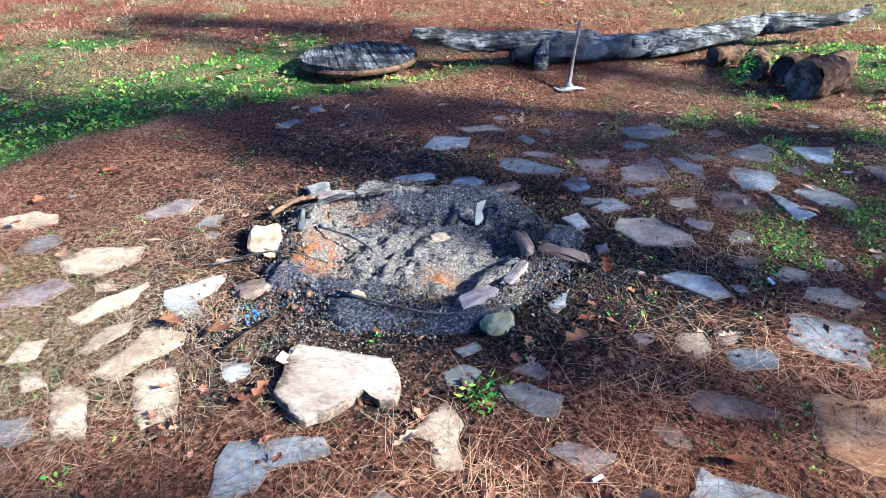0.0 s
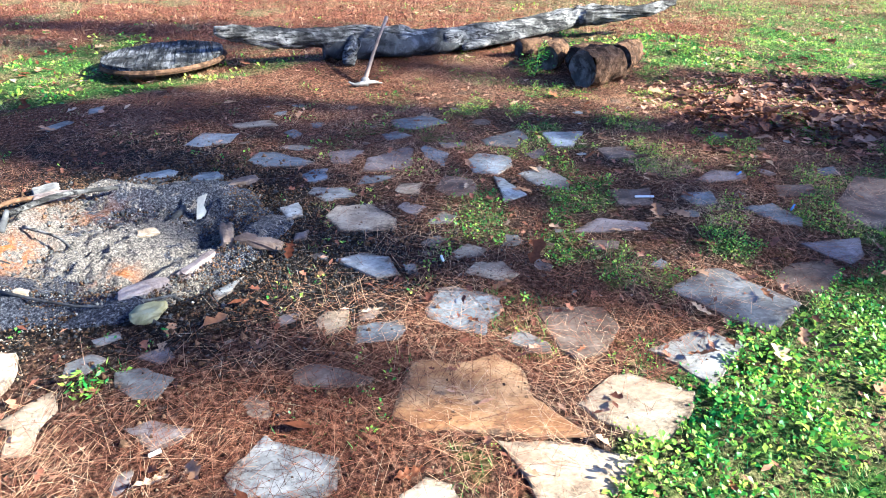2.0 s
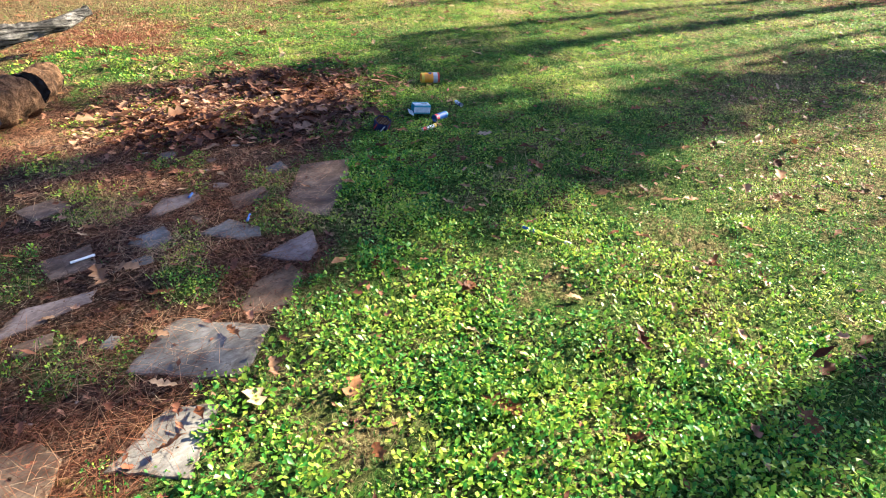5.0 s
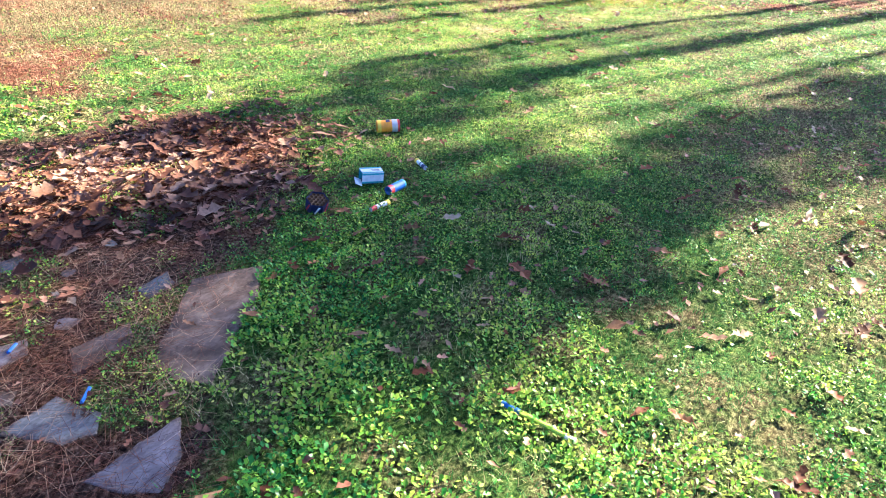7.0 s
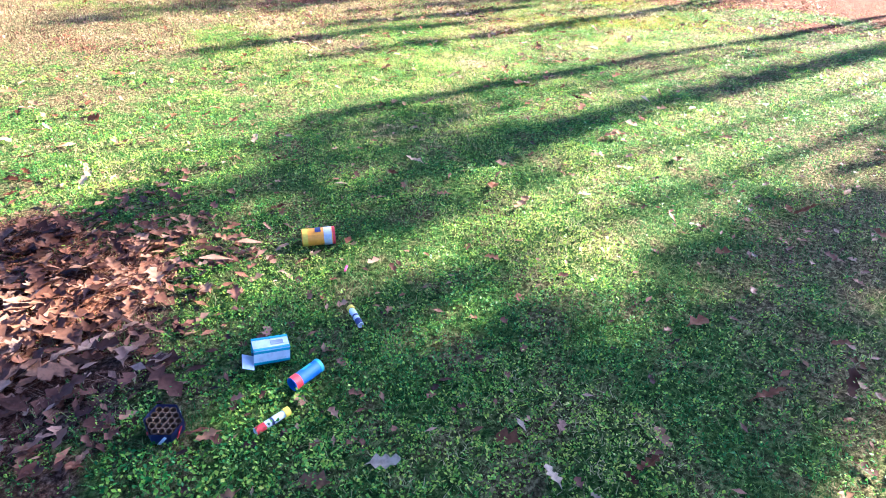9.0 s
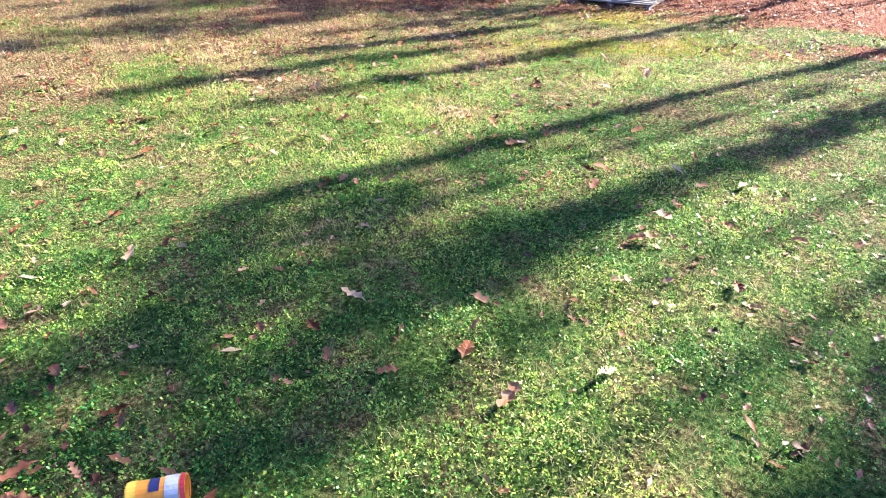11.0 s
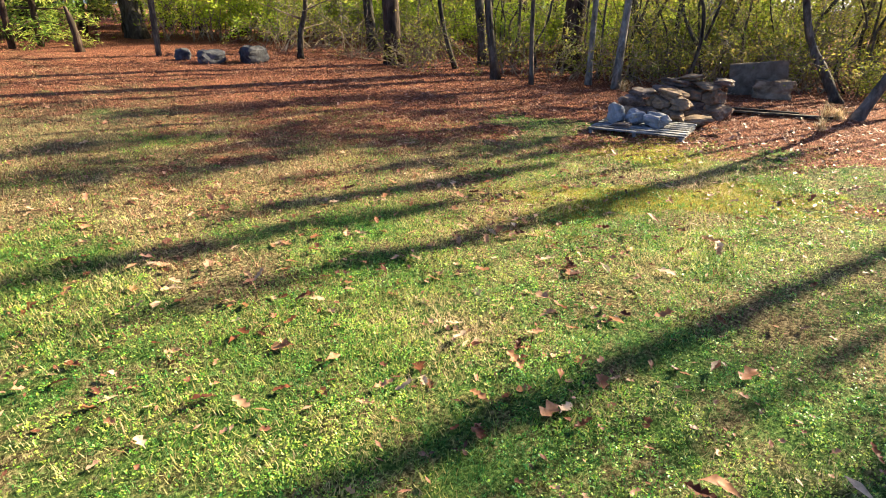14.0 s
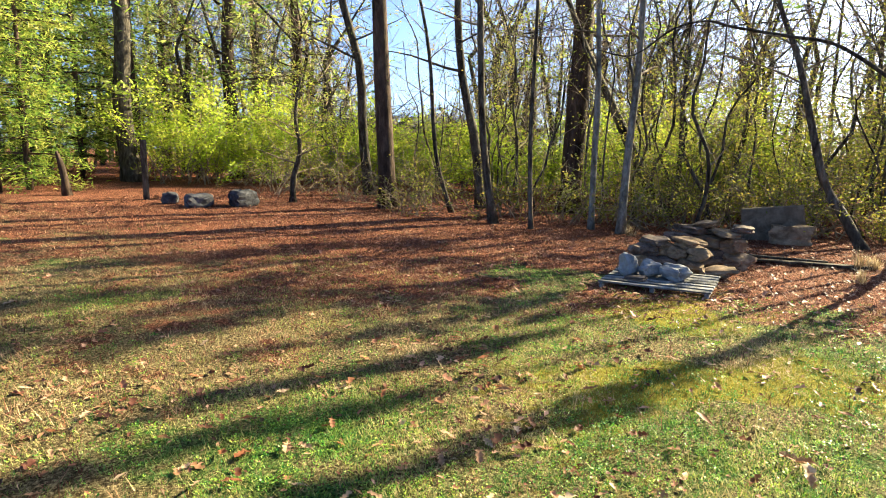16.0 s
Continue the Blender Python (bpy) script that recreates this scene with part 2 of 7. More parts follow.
M_LIME = plain_mat("lime_plastic", (0.45, 0.6, 0.05))
M_SIDING = plain_mat("pale_siding", (0.6, 0.6, 0.6), 0.7)
M_ROOF = plain_mat("grey_roof", (0.12, 0.12, 0.13), 0.8)
M_GLASS = plain_mat("dark_window_glass", (0.03, 0.035, 0.04), 0.1)

GREENS = [(0.0, (0.012, 0.085, 0.016)), (0.28, (0.06, 0.25, 0.032)), (0.53, (0.25, 0.47, 0.032)), (0.82, (0.55, 0.61, 0.07)), (1.0, (0.7, 0.62, 0.2))]
M_CLOVER = leaf_mat("clover_leaves", GREENS, 0.38, 0.42, 0.34, 0.55, 1.2)
M_GRASS = leaf_mat("lawn_grass", [(0.0, (0.02, 0.1, 0.02)), (0.48, (0.08, 0.24, 0.045)), (0.72, (0.27, 0.32, 0.08)), (1.0, (0.56, 0.46, 0.24))], 0.55, 0.35, 0.15, 0.75)
M_TUFT = leaf_mat("winter_grass_tufts", [(0.0, (0.05, 0.13, 0.014)), (0.35, (0.19, 0.28, 0.035)), (0.6, (0.4, 0.35, 0.11)), (1.0, (0.62, 0.48, 0.28))], 0.5, 0.4, 0.15, 0.5)
M_STRAW = leaf_mat("pine_straw", [(0.0, (0.045, 0.016, 0.01)), (0.35, (0.14, 0.05, 0.027)), (0.65, (0.28, 0.122, 0.064)), (1.0, (0.56, 0.37, 0.22))], 0.5, 0.1)
M_PALE_STRAW = leaf_mat("light_tan_pine_straw", [(0.0, (0.14, 0.085, 0.05)), (0.5, (0.34, 0.24, 0.15)), (1.0, (0.6, 0.49, 0.36))], 0.5, 0.1)
M_OAK = leaf_mat("dead_oak_leaves", [(0.0, (0.06, 0.02, 0.01)), (0.3, (0.19, 0.07, 0.03)), (0.6, (0.28, 0.14, 0.07)), (0.85, (0.36, 0.22, 0.13)), (1.0, (0.5, 0.37, 0.25))], 0.55, 0.2, 0.12, 1.1, 1.2)
M_DRYGRASS = leaf_mat("dead_grass", [(0.0, (0.2, 0.14, 0.07)), (0.5, (0.42, 0.32, 0.18)), (1.0, (0.62, 0.5, 0.32))], 0.5, 0.3)
M_HEAP = leaf_mat("heaped_dead_leaves", [(0.0, (0.03, 0.012, 0.008)), (0.4, (0.13, 0.056, 0.034)), (0.7, (0.2, 0.098, 0.056)), (1.0, (0.34, 0.21, 0.14))], 0.5, 0.12)
M_RUSSET = leaf_mat("leaf_litter_russet", [(0.0, (0.035, 0.013, 0.009)), (0.35, (0.15, 0.058, 0.034)), (0.65, (0.29, 0.13, 0.075)), (1.0, (0.44, 0.26, 0.17))], 0.5, 0.15, 0.2)
M_PRIVET = leaf_mat("privet_leaves", [(0.0, (0.16, 0.26, 0.014)), (0.4, (0.38, 0.5, 0.03)), (0.7, (0.56, 0.64, 0.05)), (1.0, (0.72, 0.68, 0.09))], 0.5, 0.6, 0.12, 0.5)
M_CEDAR = leaf_mat("cedar_foliage", [(0.0, (0.05, 0.12, 0.02)), (0.4, (0.19, 0.29, 0.04)), (0.7, (0.42, 0.48, 0.07)), (1.0, (0.6, 0.56, 0.14))], 0.55, 0.6, 0.12, 0.5)
M_PINE_LEAF = leaf_mat("pine_needles_green", [(0.0, (0.13, 0.19, 0.035)), (0.5, (0.36, 0.42, 0.085)), (1.0, (0.6, 0.57, 0.2))], 0.5, 0.6, 0.12, 0.5)
M_DRYLEAF = leaf_mat("sparse_autumn_leaves", [(0.0, (0.09, 0.13, 0.016)), (0.5, (0.29, 0.32, 0.035)), (1.0, (0.48, 0.36, 0.08))], 0.5, 0.5, 0.12, 0.8)


def ground_mat():
    m, n, l, p = nodes_of("ground_soil_straw_turf")
    co = n.new("ShaderNodeTexCoord").outputs["Object"]
    fine = tex_noise(n, l, 46, 10, 0.78, co)
    mid = tex_noise(n, l, 7, 6, 0.65, co)
    big = tex_noise(n, l, 1.1, 4, 0.6, co)
    soil = ramp(n, l, fine.outputs[0], [(0.4, (0.008, 0.005, 0.004)), (0.52, (0.055, 0.035, 0.026)), (0.64, (0.21, 0.145, 0.11))])
    straw = ramp(n, l, fine.outputs[0], [(0.4, (0.01, 0.004, 0.003)), (0.51, (0.092, 0.04, 0.024)), (0.62, (0.31, 0.158, 0.096))])
    turf = ramp(n, l, fine.outputs[0], [(0.39, (0.01, 0.018, 0.005)), (0.5, (0.038, 0.085, 0.014)), (0.61, (0.14, 0.2, 0.045))])
    thatch = ramp(n, l, fine.outputs[0], [(0.4, (0.022, 0.018, 0.009)), (0.5, (0.104, 0.078, 0.036)), (0.61, (0.34, 0.275, 0.145))])
    moss = ramp(n, l, fine.outputs[0], [(0.3, (0.06, 0.06, 0.01)), (0.7, (0.28, 0.24, 0.02))])
    burnt = ramp(n, l, fine.outputs[0], [(0.42, (0.004, 0.0035, 0.0035)), (0.54, (0.022, 0.018, 0.017)), (0.65, (0.13, 0.115, 0.11))])

    def mask(name, soft=0.3):
        at = n.new("ShaderNodeAttribute")
        at.attribute_name = name
        add = n.new("ShaderNodeMath")
        add.operation = "ADD"
        sub = n.new("ShaderNodeMath")
        sub.operation, sub.inputs[1].default_value, sub.inputs[2].default_value = "MULTIPLY_ADD", 2.0, -1.0
        l.new(mid.outputs[0], sub.inputs[0])
        l.new(at.outputs["Fac"], add.inputs[0])
        l.new(sub.outputs[0], add.inputs[1])
        mr = n.new("ShaderNodeMapRange")
        mr.interpolation_type = "SMOOTHSTEP"
        mr.inputs[1].default_value, mr.inputs[2].default_value = 0.5 - soft, 0.5 + soft
        l.new(add.outputs[0], mr.inputs[0])
        return mr.outputs[0]

    patch = tex_noise(n, l, 3.2, 6, 0.7, co)
    russet = ramp(n, l, fine.outputs[0], [(0.4, (0.02, 0.007, 0.004)), (0.5, (0.1, 0.038, 0.022)), (0.61, (0.34, 0.15, 0.09))])
    dry = ramp(n, l, patch.outputs[0], [(0.47, (0, 0, 0)), (0.62, (0.9, 0.9, 0.9))])
    c = mixc(n, l, mask("straw"), soil, straw)
    c = mixc(n, l, mask("litter"), c, russet)
    t = mixc(n, l, dry, turf, thatch)
    c = mixc(n, l, mask("turf"), c, t)
    c = mixc(n, l, mask("thatch"), c, thatch)
    c = mixc(n, l, mask("moss"), c, moss)
    c = mixc(n, l, mask("burnt"), c, burnt)
    l.new(c, p.inputs["Base Color"])
    p.inputs["Roughness"].default_value = 0.95
    p.inputs["Specular IOR Level"].default_value = 0.05
    bump(n, l, fine.outputs[0], 1.0, 0.05, p)
    return m


def ash_mat():
    m, n, l, p = nodes_of("wood_ash_and_charcoal")
    co = n.new("ShaderNodeTexCoord").outputs["Object"]
    fine = tex_noise(n, l, 90, 12, 0.85, co)
    mid = tex_noise(n, l, 13, 9, 0.72, co, 0.5)
    spot = tex_noise(n, l, 9.0, 6, 0.7, co, 0.6)
    ash = ramp(n, l, fine.outputs[0], [(0.4, (0.035, 0.031, 0.031)), (0.5, (0.16, 0.145, 0.14)), (0.6, (0.5, 0.44, 0.38))])
    coal = ramp(n, l, fine.outputs[0], [(0.42, (0.006, 0.006, 0.01)), (0.52, (0.055, 0.058, 0.085)), (0.62, (0.3, 0.31, 0.37))])
    at = n.new("ShaderNodeAttribute")
    at.attribute_name = "ash"
    add = n.new("ShaderNodeMath")
    add.operation = "ADD"
    sub = n.new("ShaderNodeMath")
    sub.operation, sub.inputs[1].default_value = "MULTIPLY_ADD", 3.8
    sub.inputs[2].default_value = -1.9
    l.new(mid.outputs[0], sub.inputs[0])
    l.new(at.outputs["Fac"], add.inputs[0])
    l.new(sub.outputs[0], add.inputs[1])
    f = ramp(n, l, add.outputs[0], [(0.4, (0, 0, 0)), (0.62, (1, 1, 1))])
    c = mixc(n, l, f, coal, ash)
    at2 = n.new("ShaderNodeAttribute")
    at2.attribute_name = "rust"
    rust = ramp(n, l, fine.outputs[0], [(0.3, (0.12, 0.04, 0.015)), (0.55, (0.45, 0.17, 0.04)), (0.75, (0.6, 0.36, 0.15))])
    ad2 = n.new("ShaderNodeMath")
    ad2.operation = "MULTIPLY"
    l.new(at2.outputs["Fac"], ad2.inputs[0])
    l.new(ramp(n, l, spot.outputs[0], [(0.44, (0, 0, 0)), (0.56, (1, 1, 1))]), ad2.inputs[1])
    c = mixc(n, l, ad2.outputs[0], c, rust)
    l.new(c, p.inputs["Base Color"])
    p.inputs["Roughness"].default_value = 0.95
    p.inputs["Specular IOR Level"].default_value = 0.05
    bump(n, l, fine.outputs[0], 1.0, 0.04, p)
    return m


M_GROUND, M_ASH = ground_mat(), ash_mat()


# ---------------------------------------------------------------- mesh helpers
def mesh_of(name, verts, faces, mat, smooth=False):
    me = bpy.data.meshes.new(name)
    me.from_pydata([tuple(v) for v in verts], [], faces)
    me.materials.append(mat)
    if smooth:
        me.polygons.foreach_set("use_smooth", [True] * len(me.polygons))
    me.update()
    return me


def tri_mesh(name, verts, tris, mat):
    """A big mesh from numpy arrays: verts (n, 3), tris (m, 3)."""
    me = bpy.data.meshes.new(name)
    me.vertices.add(len(verts))
    me.vertices.foreach_set("co", np.asarray(verts, np.float32).ravel())
    me.loops.add(len(tris) * 3)
    me.loops.foreach_set("vertex_index", np.asarray(tris, np.int32).ravel())
    me.polygons.add(len(tris))
    me.polygons.foreach_set("loop_start", np.arange(0, len(tris) * 3, 3, dtype=np.int32))
    me.update(calc_edges=True)
    me.materials.append(mat)
    return me


def thing(name, label, category, loc=(0, 0, 0), rz=0.0, group="", data=None):
    ob = new(name, data)
    ob.matrix_basis = pose(*loc, 0, 0, rz)
    return tagged(ob, label, category, group)


def child(name, me, parent, label="", loc=(0, 0, 0), rot=(0, 0, 0)):
    ob = new(name, me)
    ob.parent = parent
    ob.matrix_basis = pose(*loc, *rot)
    return tagged(ob, label)


def part(name, bm, material, parent, label="", loc=(0, 0, 0), rot=(0, 0, 0), smooth=False):
    me = bpy.data.meshes.new(name)
    bm.to_mesh(me)
    bm.free()
    me.materials.append(material)
    if smooth:
        me.polygons.foreach_set("use_smooth", [True] * len(me.polygons))
    return child(name, me, parent, label, loc, rot)


def box_bm(sx, sy, sz, bevel=0.004, wob=0.0, seed=0):
    bm = bmesh.new()
    bmesh.ops.create_cube(bm, size=1)
    r = random.Random(seed)
    for v in bm.verts:
        v.co = Vector((v.co.x * sx, v.co.y * sy, v.co.z * sz))
        v.co += Vector([r.uniform(-wob, wob) for _ in range(3)])
    if bevel:
        bmesh.ops.bevel(bm, geom=bm.edges[:], offset=bevel, segments=1, affect="EDGES")
    return bm


def rock_bm(sx, sy, sz, seed, sub=3, rough=0.28, boxy=0.35):
    bm = bmesh.new()
    bmesh.ops.create_icosphere(bm, subdivisions=sub, radius=1)
    off = Vector((seed * 3.7, seed * 1.3, seed * 7.1))
    for v in bm.verts:
        d = v.co.normalized()
        k = 1 + boxy * (1 / max(abs(d.x), abs(d.y), abs(d.z)) - 1)
        k += rough * noise.noise(d * 1.3 + off) + 0.12 * noise.noise(d * 3.5 + off) + 0.05 * noise.noise(d * 9 + off)
        v.co = Vector((d.x * k * sx / 2, d.y * k * sy / 2, d.z * k * sz / 2))
    return bm


def tube(V, F, pts, radii, sides=8, gnarl=0.0, seed=0.0, caps=True):
    """Add a tapered tube along pts to the lists V and F."""
    base = len(V)
    pts = [Vector(p) for p in pts]
    for i, p in enumerate(pts):
        d = (pts[min(i + 1, len(pts) - 1)] - pts[max(i - 1, 0)])
        d = d.normalized() if d.length else Vector((0, 0, 1))
        ref = Vector((0, 0, 1)) if abs(d.z) < 0.9 else Vector((1, 0, 0))
        u = d.cross(ref).normalized()
        w = d.cross(u)
        for k in range(sides):
            a = 2 * math.pi * k / sides
            r = radii[i]
            if gnarl:
                r *= 1 + gnarl * (noise.noise(Vector((math.cos(a) * 1.7 + seed, math.sin(a) * 1.7, i * 0.3 + seed))) + 0.55 * noise.noise(Vector((math.cos(a) * 5 + seed, math.sin(a) * 5, i * 0.35 - seed))))
            V.append(p + u * (math.cos(a) * r) + w * (math.sin(a) * r))
    for i in range(len(pts) - 1):
        for k in range(sides):
            a, b = base + i * sides + k, base + i * sides + (k + 1) % sides
            F.append((a, b, b + sides, a + sides))
    if caps:
        F.append(tuple(base + k for k in range(sides))[::-1])
        F.append(tuple(base + (len(pts) - 1) * sides + k for k in range(sides)))


def spline(pts, n):
    """n points along a smooth curve through pts (tuples of any length)."""
    p = np.array(pts, float)
    t = np.linspace(0, len(p) - 1, n)
    out = []
    for s in t:
        i = min(int(s), len(p) - 2)
        f = s - i
        a, b, c, d = p[max(i - 1, 0)], p[i], p[i + 1], p[min(i + 2, len(p) - 1)]
        out.append(0.5 * (2 * b + (c - a) * f + (2 * a - 5 * b + 4 * c - d) * f * f + (3 * b - a - 3 * c + d) * f ** 3))
    return out


def leaf_cloud(centers, size, r, flat=0.5, aspect=0.55):
    """Rhombus leaves (two triangles) at the given centres, turned at random."""
    n = len(centers)
    c = np.asarray(centers, float)
    d = r.normal(size=(n, 3))
    d[:, 2] *= flat
    d /= np.linalg.norm(d, axis=1)[:, None] + 1e-9
    e = np.cross(d, r.normal(size=(n, 3)))
    e /= np.linalg.norm(e, axis=1)[:, None] + 1e-9
    s = size * r.uniform(0.6, 1.35, n)[:, None]
    v = np.stack([c - d * s / 2, c + e * s * aspect / 2, c + d * s / 2, c - e * s * aspect / 2], 1).reshape(-1, 3)
    i = np.arange(n)[:, None] * 4
    return v, np.concatenate([i + [0, 1, 2], i + [0, 2, 3]])


# ---------------------------------------------------------------- the lie of the land
PATIO = [(-2.75, 2.6), (-2.45, 3.6), (-2.0, 4.25), (-1.25, 4.7), (-0.2, 5.0), (0.3, 5.5), (1.2, 6.2), (2.6, 5.9), (3.7, 5.2), (4.9, 4.6),
         (5.05, 3.9), (4.6, 3.1), (4.15, 2.75), (3.3, 1.95), (2.8, 1.67), (2.15, 1.22), (1.68, 0.86), (1.2, 0.3), (-3.0, 0.0), (-4.5, 1.4)]
PIT = (-0.12, 2.5)


def rise(x, y):
    return np.where(y < 34, 0.03 * np.log1p(np.exp(np.clip(y - 9, -30, 30))), 0.75)


def fbm(x, y, scale, seed):
    """Cheap smooth noise on arrays."""
    r = np.random.default_rng(seed)
    out = np.zeros_like(x, dtype=float)
    for k in range(14):
        a = r.uniform(0, 2 * math.pi)
        f = scale * 2 ** r.uniform(0, 2.2)
        out += np.sin(f * (x * math.cos(a) + y * math.sin(a)) + r.uniform(0, 6.28)) * (scale / f)
    return out / 2.2


def poly_distance(x, y, poly):
    """Signed distance to a polygon, negative inside."""
    d = np.full(x.shape, 1e9)
    inside = np.zeros(x.shape, bool)
    for (ax, ay), (bx, by) in zip(poly, poly[1:] + poly[:1]):
        ex, ey = bx - ax, by - ay
        h = np.clip(((x - ax) * ex + (y - ay) * ey) / (ex * ex + ey * ey), 0, 1)
        d = np.minimum(d, np.hypot(x - ax - ex * h, y - ay - ey * h))
        cross = ((ay > y) != (by > y)) & (x < ex * (y - ay) / (ey + 1e-12) + ax)
        inside ^= cross
    return np.where(inside, -d, d)


def step(a, b, v):
    t = np.clip((v - a) / (b - a), 0, 1)
    return t * t * (3 - 2 * t)


def zones(x, y):
    """How much of each cover lies at (x, y), 0 to 1."""
    n1, n2 = fbm(x, y, 2.2, 3), fbm(x, y, 0.7, 5)
    sd = poly_distance(x, y, PATIO) + 0.10 * n1
    patio = 1 - step(-0.08, 0.12, sd)
    n3 = fbm(x, y, 3.4, 7)
    depth = 0.35 * x + 0.72 * y
    woods = step(7.9, 11.3, depth + 1.5 * n2 + 1.3 * n1 + 1.1 * n3)
    woods = np.maximum(woods, step(12.2, 15.0, x + 0.7 * n2 + 0.9 * n1 + 0.5 * n3))
    behind = step(5.0, 6.6, y - 0.15 * np.abs(x) + 0.6 * n1 + 0.4 * n3) * (1 - step(4.5, 6.5, x + 0.6 * n2))
    around_log = np.exp(-((x - 1.5) ** 2 / 3.5 + (y - 6.4) ** 2 / 0.9)) * 1.4
    bare = np.clip(np.maximum.reduce([patio, woods, behind * 0.92, around_log]), 0, 1)
    turf = 1 - bare
    right_side = step(0.6, 2.3, x + 0.35 * n1)
    patio_green = patio * (0.10 + 0.8 * right_side) * step(0.0, 0.5, fbm(x, y, 7.5, 8) + 0.25 * n3 + 0.22 * right_side - 0.12)
    straw = np.clip(patio * (0.75 - 0.35 * right_side) + behind * 0.7 + around_log * 0.5 + woods * 0.8, 0, 1)
    r = np.hypot(x - PIT[0], (y - PIT[1]) * 1.05)
    burnt = np.clip(1.3 - r / 1.5, 0, 1) + 0.42 * np.exp(-(((x - 0.95) / 0.6) ** 2 + ((y - 2.1) / 0.4) ** 2)) + 0.3 * np.exp(-(((x + 0.9) / 0.9) ** 2 + ((y - 3.7) / 0.45) ** 2))
    thatch = np.clip(step(0.4, 1.3, n2) * (1 - patio) * 0.5 * (1 - woods) + 0.9 * np.exp(-((x - 8.3) ** 2 / 2.5 + (y - 10.5) ** 2 / 3)), 0, 1)
    thatch = np.clip(thatch + 0.4 * step(9.0, 13.0, x + 0.25 * y + 1.1 * n1 + 0.6 * n2) * (1 - 0.5 * woods) + 0.28 * woods * step(-0.1, 0.7, n1 - 0.4 * n2), 0, 1)
    thatch = np.clip(thatch + 0.35 * step(7.4, 9.0, depth + 1.2 * n3) * (1 - step(9.8, 11.2, depth + n2)) + 0.75 * np.exp(-((x + 1.7) ** 2 / 0.9 + (y - 1.8) ** 2 / 0.8)), 0, 1)
    thatch = np.clip(thatch + (0.14 + 0.4 * step(7.6, 9.6, depth)) * step(-0.2, 0.7, n3 + 0.5 * n2) * step(4.5, 8.0, x + 0.4 * y) * (1 - patio) * (1 - 0.75 * step(9.8, 11.0, depth)) + 0.85 * step(0.8, -1.0, x) * step(4.4, 6.0, y) * step(-0.8, 0.5, n3 + n2), 0, 0.95)
    thatch = np.clip(thatch + 0.38 * step(4.8, 6.8, depth + 0.9 * n3) * (1 - woods) * (1 - patio) * (1 - 0.45 * step(6.5, 9.0, x)), 0, 0.95)
    thatch = thatch * (1 - 0.9 * step(12.0, 14.6, x + 0.7 * n1 + 0.6 * n3))
    heap = np.exp(-((x - 4.2) ** 2 / 0.75 + (y - 4.0) ** 2 / 0.42))
    moss = np.clip(1.3 * np.exp(-((x - 12.8) ** 2 / 4.0 + (y - 5.1) ** 2 / 1.6)) * step(-0.5, 0.5, n1), 0, 1)
    green = np.clip((1 - heap) * turf * (1 - 0.75 * thatch) + patio_green + 0.12 * woods * step(0.2, 0.9, n1), 0, 1)
    return dict(litter=np.clip(woods + behind + 1.3 * heap, 0, 1), straw=straw, turf=np.clip(turf + patio_green * 0.6 - 1.3 * heap, 0, 1), thatch=thatch, moss=moss, burnt=np.clip(burnt, 0, 1), green=green, patio=patio, woods=woods, behind=behind)


def height(x, y):
    level = 1 - 0.65 * (1 - step(-0.3, 0.3, poly_distance(x, y, PATIO)))
    z = rise(x, y) + level * (0.012 * fbm(x, y, 1.1, 11) + 0.007 * fbm(x, y, 8.0, 12))
    r = np.hypot(x - PIT[0], (y - PIT[1]) * 1.05)
    return z - 0.13 * (1 - step(0.58, 0.74, r))


def gz(x, y):
    return float(height(np.array([float(x)]), np.array([float(y)]))[0])


def build_ground():
    fine_x, fine_y = np.arange(-6, 18, 0.1), np.arange(-2, 14, 0.1)
    grow = 0.1 * 1.28 ** np.arange(1, 30)
    xs = np.concatenate([(fine_x[0] - np.cumsum(grow))[::-1], fine_x, fine_x[-1] + np.cumsum(grow)])
    ys = np.concatenate([(fine_y[0] - np.cumsum(grow))[::-1], fine_y, fine_y[-1] + np.cumsum(grow)])
    X, Y = np.meshgrid(xs, ys)
    x, y = X.ravel(), Y.ravel()
    z = height(x, y)
    w = len(xs)
    i = (np.arange(len(ys) - 1)[:, None] * w + np.arange(w - 1)[None, :]).ravel()
    tris = np.concatenate([np.stack([i, i + 1, i + w + 1], 1), np.stack([i, i + w + 1, i + w], 1)])
    me = tri_mesh("ground", np.stack([x, y, z], 1), tris, M_GROUND)
    me.polygons.foreach_set("use_smooth", [True] * len(me.polygons))
    zz = zones(x, y)
    for k in ("straw", "litter", "turf", "thatch", "moss", "burnt"):
        me.attributes.new(k, "FLOAT", "POINT").data.foreach_set("value", zz[k].astype(np.float32))
    return tagged(new("ground", me), "yard ground of soil, pine straw and patchy turf", "ground", kind="structure")


ground = build_ground()

# ---------------------------------------------------------------- trees and shrubs
def limb_points(r, start, direction, length, n=5, droop=0.0, wander=0.12):
    p, d = Vector(start), Vector(direction).normalized()
    out = [p.copy()]
    for k in range(n):
        d = (d + Vector((r.uniform(-1, 1), r.uniform(-1, 1), r.uniform(-1, 1))) * wander + Vector((0, 0, -droop))).normalized()
        p = p + d * (length / n)
        out.append(p.copy())
    return out


